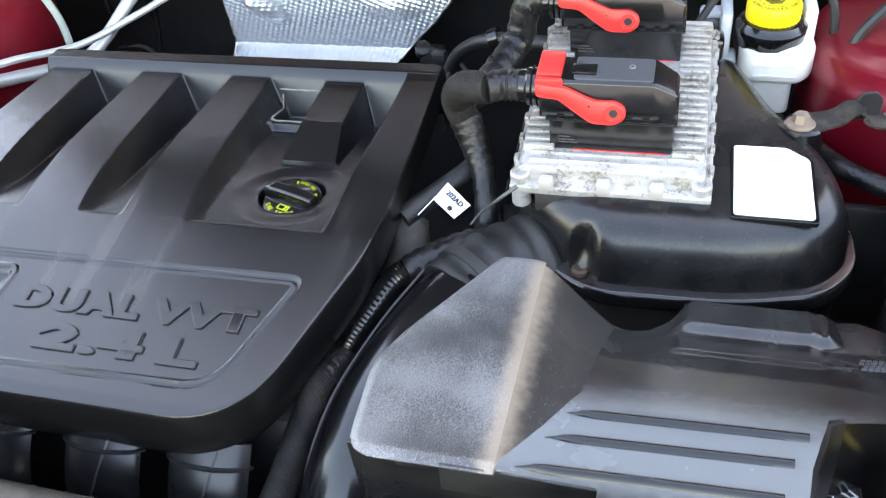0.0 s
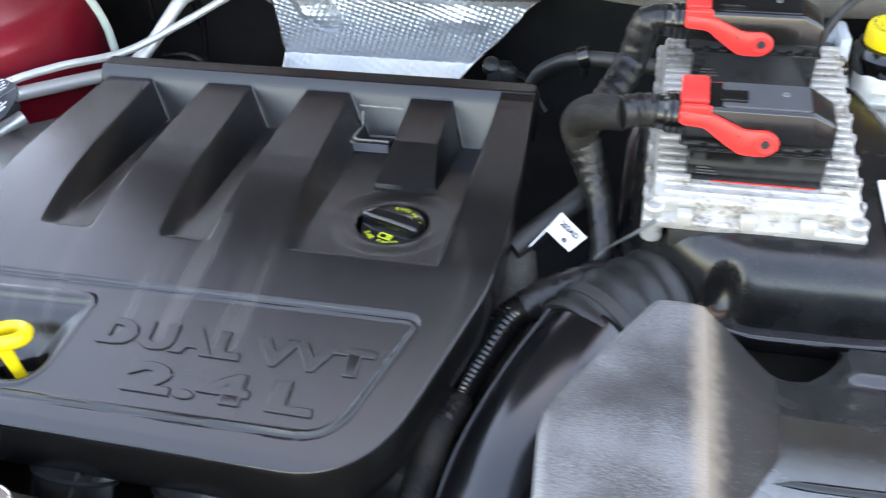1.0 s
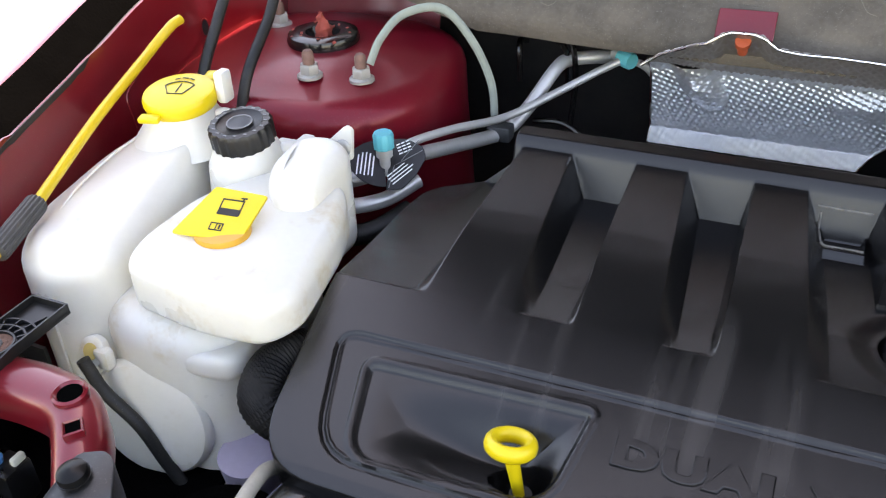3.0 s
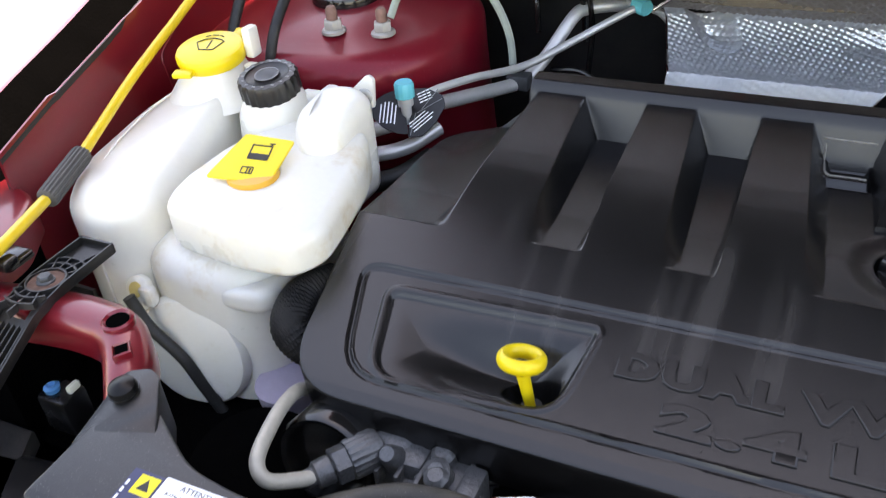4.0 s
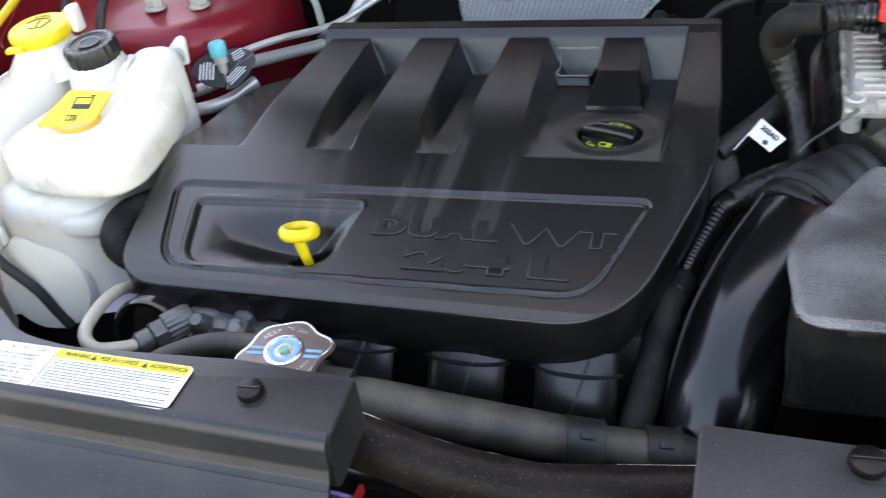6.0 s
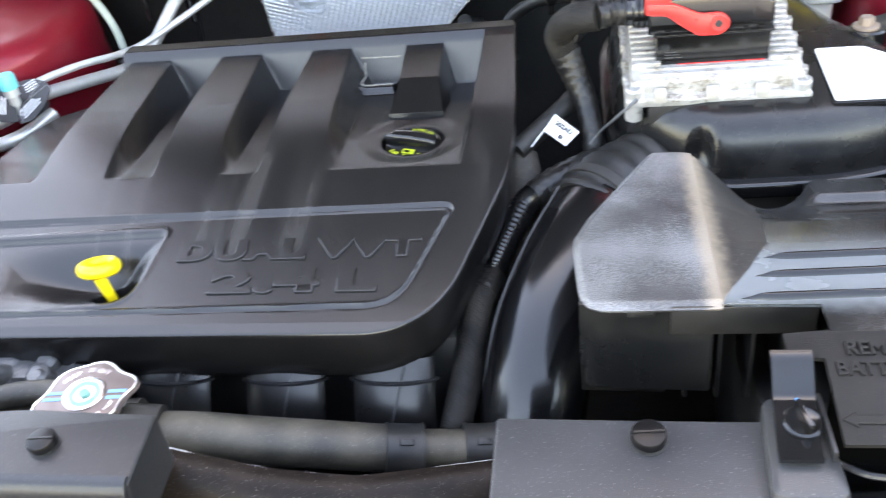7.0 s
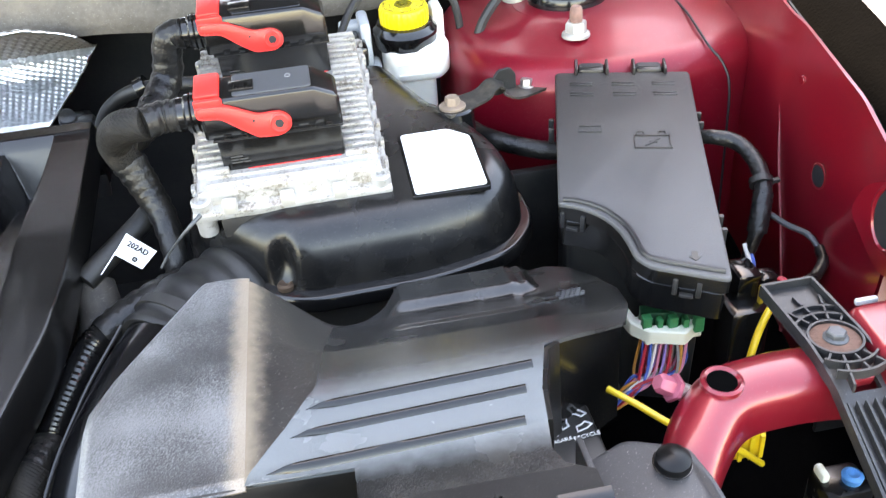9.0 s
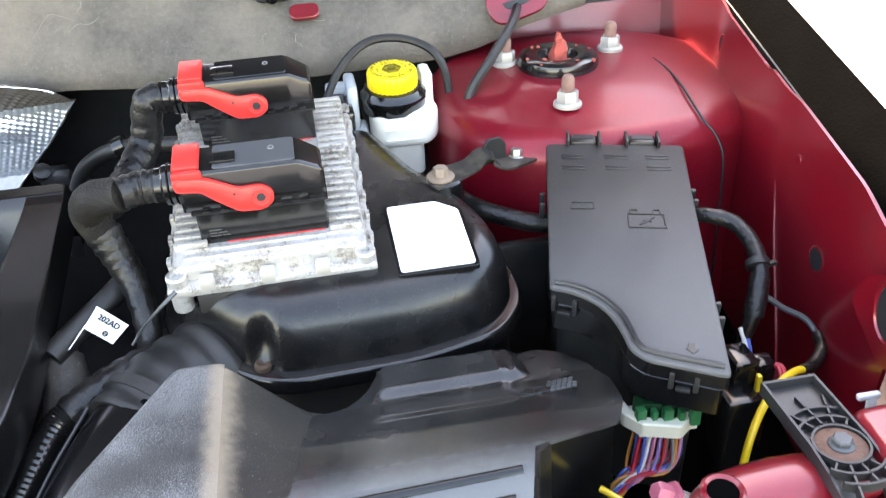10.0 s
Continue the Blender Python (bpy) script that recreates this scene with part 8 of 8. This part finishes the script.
hose = thing("radiator_hose", (-0.02, -0.04, 0.70), "thick dusty black rubber radiator hose", "hose")
part("hose_body", tube([(-0.175, -0.056, 0.766), (-0.125, -0.050, 0.759), (-0.07, -0.043, 0.746), (-0.02, -0.034, 0.732), (0.033, -0.022, 0.714)], 0.0195, 22), HOSE, hose)
part("hose_end", tube([(0.025, -0.024, 0.716), (0.06, -0.016, 0.708), (0.095, -0.010, 0.702), (0.14, 0.005, 0.690), (0.2, 0.03, 0.66)], 0.0165, 20), HOSE, hose)
for a, b in (((0.020, -0.0253, 0.718), (0.047, -0.0189, 0.7105)), ((0.083, -0.0122, 0.704), (0.108, -0.0065, 0.699))):
    cl = part("clamp", tube([a, b], 0.0210, 24), RUBBER, hose, "broad black clamp")
    for w_ in (a, b):
        d_ = (Vector(b) - Vector(a)).normalized() * 0.0012
        part("clamp_rim", tube([Vector(w_) - d_, Vector(w_) + d_], 0.0218, 24), RUBBER, cl)
    part("clamp_lug", box((0, 0, 0.0212), (0.012, 0.006, 0.004), 0.001, frame_at((Vector(a) + Vector(b)) / 2, Vector(b) - Vector(a), (0, -0.5, 1))), RUBBER, cl)
part("neck_block", tube([(-0.178, -0.056, 0.772), (-0.150, -0.053, 0.767)], 0.0215, 20), RUBBER, hose, "black clamp at the radiator neck")
solo("overflow_hose", tube([(-0.215, -0.035, 0.782), (-0.25, -0.028, 0.785), (-0.295, -0.032, 0.783), (-0.335, -0.045, 0.772), (-0.37, -0.05, 0.75)], 0.0110, 16), HOSE, "grey-black rubber hose to the radiator neck", "hose")
solo("fan_hose", tube([(-0.20, 0.0, 0.735), (-0.26, 0.0, 0.735), (-0.32, -0.01, 0.72), (-0.36, -0.03, 0.70)], 0.011, 14), HOSE, "grey-black rubber hose below the radiator neck", "hose")

# ---- air conditioning lines and compressor fitting ----
ac = thing("refrigerant_line", (-0.41, 0.0, 0.74), "dull aluminium refrigerant pipe bent in front of the engine", "refrigerant line")
part("pipe", tube([(-0.425, 0.10, 0.70), (-0.432, 0.055, 0.765), (-0.424, 0.015, 0.790), (-0.411, -0.030, 0.800), (-0.404, -0.052, 0.797), (-0.394, -0.056, 0.787), (-0.380, -0.040, 0.776), (-0.366, -0.020, 0.767)], 0.0060, 16), mat("cream_corroded_pipe", (0.50, 0.46, 0.38), 0.5, 0.2, vary=0.3, scale=60, bump=0.3, dust=0.4), ac)
fa = frame_at((-0.372, -0.026, 0.770), (0, 0, 1), (0.55, 0.75, -0.28))
part("fitting", lathe([(0.0075, -0.010), (0.0082, -0.004), (0.0110, -0.002), (0.0115, 0.010), (0.0100, 0.012), (0.0100, 0.016)], 20, fa), IRON, ac, "grey cast pipe fitting")
part("hex_nut", lathe([(0.0140, 0.012), (0.0150, 0.013), (0.0150, 0.024), (0.0140, 0.025)], 6, fa), IRON, ac)
part("knurled_sleeve", lathe([(0.0150, 0.025), (0.0158, 0.027), (0.0158, 0.048), (0.0140, 0.052)], 60, fa, 0.03, 20), IRON, ac)
comp = thing("compressor_head", (-0.31, 0.03, 0.70), "grimy grey cast compressor head under the cover", "compressor")
part("head_block", join(box((-0.325, 0.028, 0.745), (0.05, 0.045, 0.05), 0.010), box((-0.285, 0.020, 0.738), (0.05, 0.038, 0.05), 0.008), lathe([(0.018, 0), (0.018, 0.022), (0.012, 0.026)], 18, pose(-0.335, 0.032, 0.748)), box((-0.262, 0.012, 0.745), (0.018, 0.03, 0.045), 0.004)), IRON, comp)
rk = random.Random(5)
for k in range(9):
    cx_, cy_, cz_ = rk.uniform(-0.345, -0.258), rk.uniform(-0.004, 0.036), rk.uniform(0.745, 0.778)
    part("casting_boss", lathe([(rk.uniform(0.007, 0.012), -0.02), (rk.uniform(0.007, 0.011), 0.0), (0.006, 0.004)], 10, frame_at((cx_, cy_, cz_), (1, 0, 0), (rk.uniform(-0.4, 0.4), -rk.uniform(0.2, 1), 1))), IRON, comp)
for k in range(5):
    part("casting_rib", box((-0.335 + 0.017 * k, 0.012, 0.757), (0.004, 0.034, 0.018), 0.001, pose(0, 0, 0)), IRON, comp)
hex_bolt((-0.256, 0.0, 0.752), (0.5, -1, 0.6), 0.007, 0.008, IRON, comp, 0.011)
hex_bolt((-0.285, -0.002, 0.752), (0.2, -1, 0.6), 0.006, 0.006, IRON, comp, 0.009)
guard = frame_at((-0.385, 0.010, 0.748), (1, 0, 0), (0.25, -1.0, 0.25))
solo("drive_belt_guard", lathe([(0.040, -0.05), (0.043, -0.02), (0.043, 0.010), (0.040, 0.014), (0.036, 0.012), (0.036, 0.0), (0.0, 0.0)], 40, guard), GLOSS, "round black plastic pulley guard under the cover", "belt guard")
pulley = thing("fan_motor", (-0.47, 0.02, 0.60), "round black fan motor housing below the shroud", "fan motor")
part("drum", lathe([(0.062, 0.0), (0.064, 0.05), (0.058, 0.062), (0.045, 0.066), (0.0, 0.066)], 36, pose(-0.462, 0.008, 0.66, 12, 0, 0)), FOAMSHADE, pulley)

# ---- intake manifold runners under the front edge of the cover ----
mani = thing("intake_manifold", (-0.10, 0.09, 0.60), "black ribbed plastic intake manifold runners", "intake manifold")
RUNNER = mat("grimy_runner_plastic", (0.004, 0.004, 0.0044), 0.30, spec=0.6, vary=0.3, scale=30, speck=0.1)
for k, x in enumerate((-0.29, -0.184, -0.078, 0.020)):
    def runner(u, v, d=0.0):
        a = radians(-75 + 150 * u)
        return Vector((x + (0.034 + d) * math.sin(a), 0.052 - (0.011 + d) * math.cos(a) - 0.034 * v - 0.016 * math.sin(math.pi * v) + 0.05 * max(0, v - 0.75), 0.750 - 0.095 * v + 0.006 * math.cos(a)))
    r0 = part("runner", sheet(lambda u, v: runner(u, v), 22, 14, 0.004), RUNNER, mani, sharp=70)
    for v, h in ((0.15, 0.0080), (0.62, 0.0070)):
        part("rib", sheet(lambda a, b: runner(a, v, -0.001 + h * b) + Vector((0, 0, 0.0008 * b)), 22, 2, 0.0022), SHROUD, r0)
    part("rib", sheet(lambda a, b: runner(0.60 - 0.26 * a, 0.02 + 0.90 * a, -0.001 + 0.0075 * b), 16, 2, 0.0022), SHROUD, r0)
part("plenum", box((-0.15, 0.12, 0.68), (0.50, 0.08, 0.13), 0.02), DARK, mani)
solo("engine_block", join(box((-0.16, 0.28, 0.60), (0.50, 0.34, 0.28), 0.02), box((-0.16, 0.30, 0.735), (0.46, 0.30, 0.06), 0.02)), DARK, "dark grimy engine block under the cover", "engine block")
solo("fan_shroud_plug", join(box((-0.105, -0.115, 0.705), (0.05, 0.03, 0.022), 0.003), box((-0.075, -0.118, 0.70), (0.02, 0.02, 0.018), 0.003)), GLOSS, "small black plug with wires at the shroud's end", "plug")
solo("plug_lock", box((-0.128, -0.118, 0.712), (0.004, 0.026, 0.024), 0.001), REDPL, "small red plug lock", "plug lock")
for dz in (0, 0.006, 0.012):
    solo("plug_wire", tube([(-0.13, -0.115, 0.705 + dz), (-0.145, -0.118, 0.712 + dz), (-0.165, -0.11, 0.70 + dz)], 0.0018, 6), WIRES["violet" if dz else "grey"], "thin violet plug wire", "wire", "plug wires")

# ---- heat shield behind the engine ----
hs = thing("heat_shield", (-0.13, 0.74, 0.74), "silver dimpled aluminium heat shield behind the engine", "heat shield")


def shield(u, v):
    # lower edge to upper edge
    xl, xr = interp(v, [0, 1], [-0.285, -0.292]), interp(v, [0, 0.5, 1], [-0.028, 0.030, 0.078])
    x = xl + (xr - xl) * u
    y = interp(v, [0, 0.12, 0.85, 1], [0.735, 0.755, 0.745, 0.725])
    z = 0.757 + 0.118 * v
    # pressed bulges
    d = math.hypot((x + 0.235 - 0.5 * (z - 0.86) * -1) / 0.030, (z - 0.848) / 0.042)
    y -= 0.038 * max(0, 1 - d) ** 0.6
    d = math.hypot((x + 0.03) / 0.05, (z - 0.835) / 0.02)
    y -= 0.008 * max(0, 1 - d)
    dim = 0.0010 * math.sin((x + 0.6 * z) * 540) * math.sin((z - 0.35 * x) * 640) * (1 - 0.35 * max(0, min(1, 2 - 8 * v)))
    return Vector((x, y - dim, z))


part("shield_sheet", sheet(shield, 320, 120, 0.0012), FOIL, hs, sharp=60)


def flange(u, v):
    x = -0.285 + 0.365 * u
    top = interp(x, [-0.285, -0.26, -0.225, -0.205, -0.195, -0.155, -0.145, -0.12, 0.03, 0.08], [0.900, 0.920, 0.938, 0.945, 0.958, 0.958, 0.947, 0.944, 0.938, 0.915])
    y = interp(v, [0, 1], [0.722, 0.612 + 0.03 * smooth(-0.2, -0.285, x) + 0.03 * smooth(0.0, 0.08, x)])
    z = interp(v, [0, 0.3, 1], [0.876, 0.885, top])
    return Vector((x, y, z - 0.0024 * max(0, math.sin(x * 560 + (math.pi if math.sin(v * 40) > 0 else 0))) * abs(math.sin(v * 40))))


part("shield_flange", sheet(flange, 220, 60, 0.0012), FLANGE, hs, sharp=60)
part("flange_edge", tube([flange(k / 30, 1.0) for k in range(31)], 0.0018, 8, 2), CAPEDGE, hs)
part("side_edge", tube([shield(0.0, k / 10) for k in range(11)], 0.0016, 8, 2), CAPEDGE, hs)
part("side_edge", tube([shield(1.0, k / 10) for k in range(11)], 0.0016, 8, 2), CAPEDGE, hs)
ORANGERED = mat("orange_red_clip", (0.55, 0.10, 0.04), 0.5, vary=0.3, scale=90)
part("stud", lathe([(0.0055, 0), (0.0055, 0.016), (0.0085, 0.017), (0.0085, 0.024)], 10, frame_at((-0.175, 0.634, 0.930), (1, 0, 0), (0.1, -0.6, 0.7))), ORANGERED, hs, "orange-red fixing stud")

# ---- air conditioning pipes at the bulkhead ----
pipes = thing("refrigerant_pipes", (-0.45, 0.58, 0.79), "silver aluminium refrigerant pipes with a turquoise cap", "refrigerant pipes")
part("thick_pipe", tube([(-0.585, 0.40, 0.812), (-0.545, 0.425, 0.815), (-0.505, 0.452, 0.832), (-0.48, 0.51, 0.822), (-0.452, 0.585, 0.806), (-0.438, 0.61, 0.807), (-0.422, 0.645, 0.825), (-0.402, 0.695, 0.860), (-0.390, 0.715, 0.866), (-0.36, 0.735, 0.866), (-0.33, 0.755, 0.862)], 0.0088, 16), SILVER, pipes)
part("thin_pipe", tube([(-0.505, 0.445, 0.842), (-0.497, 0.458, 0.851), (-0.47, 0.515, 0.846), (-0.433, 0.595, 0.832), (-0.385, 0.665, 0.845), (-0.345, 0.705, 0.862), (-0.322, 0.722, 0.870), (-0.30, 0.74, 0.86), (-0.285, 0.77, 0.83)], 0.0050, 12), SILVER, pipes)
part("pipe_block", box((-0.443, 0.600, 0.808), (0.03, 0.022, 0.02), 0.003), GREYMETAL, pipes)
part("pipe_block", box((-0.505, 0.445, 0.83), (0.02, 0.03, 0.03), 0.004), GREYMETAL, pipes)
v2 = frame_at((-0.335, 0.735, 0.872), (0, 0, 1), (0.75, -0.55, -0.10))
part("valve", lathe([(0.006, -0.004), (0.006, 0.012)], 12, v2), SILVER, pipes)
part("valve_cap", lathe([(0.0105, 0.010), (0.011, 0.028), (0.0095, 0.031)], 24, v2, 0.03, 12), TEAL, pipes, "turquoise plastic valve cap")
port = thing("service_port", (-0.505, 0.41, 0.83), "refrigerant service port with a turquoise cap and black tag", "service port")
part("stem", lathe([(0.006, 0), (0.006, 0.02), (0.009, 0.022), (0.009, 0.034)], 14, pose(-0.509, 0.415, 0.831)), SILVER, port)
part("cap", lathe([(0.0108, 0.0), (0.0112, 0.015), (0.0095, 0.018), (0.0, 0.018)], 48, pose(-0.509, 0.415, 0.863), 0.025, 12), TEAL, port, "turquoise ribbed plastic cap")
tgm2 = frame_at((-0.508, 0.418, 0.842), (0.9, 0.42, 0), (0.15, -0.45, 0.85))
lobe = [(0.038 * math.cos(radians(a_)) * (1.0 if a_ > 200 or a_ < 60 else 1.08), 0.031 * math.sin(radians(a_))) for a_ in range(95, 272, 16)]
tagp = part("hang_tag", prism(fillet(lobe, 0.003), 0, 0.0012, m=tgm2 @ pose(-0.002, 0, 0.001, 0, 6, 0)), INK, port, "black printed folded tag")
tagq = part("hang_tag", prism(fillet([(-0.004, -0.034), (0.014, -0.036), (0.030, -0.022), (0.042, -0.002), (0.040, 0.012), (0.022, 0.027), (0.004, 0.031)], 0.004), 0, 0.0012, m=tgm2 @ pose(0.002, 0, 0, 0, -14, 0)), INK, port, "black printed folded tag")
bars(tgm2 @ pose(-0.002, 0, 0.0026, 0, 6, 0) @ pose(-0.018, -0.017, 0, 0, 0, 84), [(0.001 * (k % 2), 0.0042 * k - 0.004, 0.030 - 0.002 * abs(k - 2), 0.0016) for k in range(5)], PAPER, tagp)
bars(tgm2 @ pose(0.002, 0, 0.0016, 0, -14, 0) @ pose(0.004, -0.029, 0, 0, 0, 34), [(0.001 * (k % 2), 0.0042 * k, 0.030 - 0.003 * abs(k - 1), 0.0017) for k in range(4)], PAPER, tagq)
bars(tgm2 @ pose(0.002, 0, 0.0016, 0, -14, 0) @ pose(0.012, 0.008, 0, 0, 0, 14), [(0.0055 * j, 0.0042 * k, 0.0042, 0.0018) for k in range(4) for j in range(3)], PAPER, tagq)
part("tag_crease", strokes(tgm2 @ pose(0.002, 0, 0.0016, 0, -14, 0), [(-0.001, -0.032, 0.006, -0.004), (0.008, -0.004, 0.038, 0.008), (0.014, 0.0, 0.034, 0.022)], 0.0007), GREYINK, tagq)
for y, z, r in ((0.385, 0.800, 0.009), (0.36, 0.775, 0.012)):
    solo("low_pressure_pipe", tube([(-0.60, y - 0.02, z + 0.005), (-0.55, y - 0.005, z), (-0.51, y + 0.02, z + 0.003), (-0.485, y + 0.06, z + 0.012)], r, 14), SILVER if r < 0.01 else RUBBER, "metal pipe below the service port" if r < 0.01 else "black hose below the service port", "pipe")
solo("earth_strap", join(tube([(-0.563, 0.497, 0.920), (-0.556, 0.515, 0.945), (-0.540, 0.545, 0.965), (-0.505, 0.575, 0.965), (-0.475, 0.59, 0.925), (-0.455, 0.60, 0.87), (-0.45, 0.60, 0.81)], 0.0050, 12, flat=0.6), ), mat("grey_green_braid", (0.3, 0.34, 0.29), 0.6, vary=0.2, scale=60, bump=0.5, bump_scale=500), "grey-green braided earth strap from the tower", "earth strap")
for k, pts in enumerate((((-0.42, 0.74, 0.90), (-0.405, 0.70, 0.905), (-0.385, 0.70, 0.895), (-0.38, 0.71, 0.84), (-0.382, 0.70, 0.78)), ((-0.44, 0.76, 0.895), (-0.425, 0.71, 0.905), (-0.395, 0.71, 0.88), (-0.392, 0.72, 0.82)), ((-0.47, 0.78, 0.86), (-0.46, 0.72, 0.88), (-0.455, 0.71, 0.83)), ((-0.42, 0.66, 0.80), (-0.385, 0.66, 0.803), (-0.36, 0.655, 0.795), (-0.345, 0.65, 0.78)))):
    solo("brake_line", tube(pts, 0.0038, 8), GLOSS, "thin black metal line on the bulkhead", "brake line", "brake lines")

# ---- lower bits beside the lamps ----
for s in (-1, 1):
    lamp = thing("headlamp_back", (s * 0.66, -0.10, 0.60), "black plastic back of a headlamp with a blue connector", "headlamp")
    part("housing", bottle(fillet([(s * 0.58, -0.20), (s * 0.80, -0.22), (s * 0.80, -0.06), (s * 0.60, -0.04)][::s], 0.03), 0.56, 0.70, 0.02), PLASTIC, lamp)
    part("bulb_holder", box((s * 0.662, -0.012, 0.727), (0.036, 0.030, 0.044), 0.006), RUNNER, lamp)
    part("blue_seal", lathe([(0.0065, 0), (0.0075, 0.005), (0.0045, 0.007), (0.0, 0.0045)], 18, pose(s * 0.667, -0.015, 0.749)), BLUE, lamp)
    part("ivory_clip", box((s * 0.649, -0.007, 0.752), (0.006, 0.013, 0.008), 0.002), IVORY, lamp)
solo("yellow_connector", join(box((0.608, 0.038, 0.752), (0.034, 0.022, 0.026), 0.003), lathe([(0.008, 0), (0.008, 0.01), (0.005, 0.012)], 14, pose(0.622, 0.04, 0.766)), *[box((0.597 + 0.008 * k, 0.026, 0.752), (0.003, 0.003, 0.022)) for k in range(4)]), YELPAINT, "yellow plastic connector below the support bar", "connector")
solo("yellow_connector", box((0.575, 0.01, 0.70), (0.03, 0.025, 0.02), 0.006), YELPAINT, "yellow plastic connector deep beside the rail", "connector")
bolt_ = thing("rail_bolt", (0.540, 0.006, 0.845), "faded pink-painted flange bolt beside the support bar", "bolt")
part("shank", lathe([(0.006, -0.02), (0.006, 0)], 12, frame_at((0.540, 0.006, 0.846), (0, 1, 0), (-0.7, 0.4, 0.5))), STEEL, bolt_)
part("head", lathe([(0.0095, 0), (0.0095, 0.003), (0.0065, 0.004), (0.0065, 0.013), (0.005, 0.015)], 6, frame_at((0.540, 0.006, 0.846), (0, 1, 0), (-0.7, 0.4, 0.5))), PINK, bolt_)
solo("bumper_cover", join(sheet(lambda u, v: Vector((-0.95 + 1.9 * u, -0.30 - 0.30 * v + 0.10 * (2 * u - 1) ** 2, 0.74 - 0.05 * v)), 20, 4, 0.01)), PLASTIC, "black plastic panel ahead of the radiator", "panel", kind="structure")
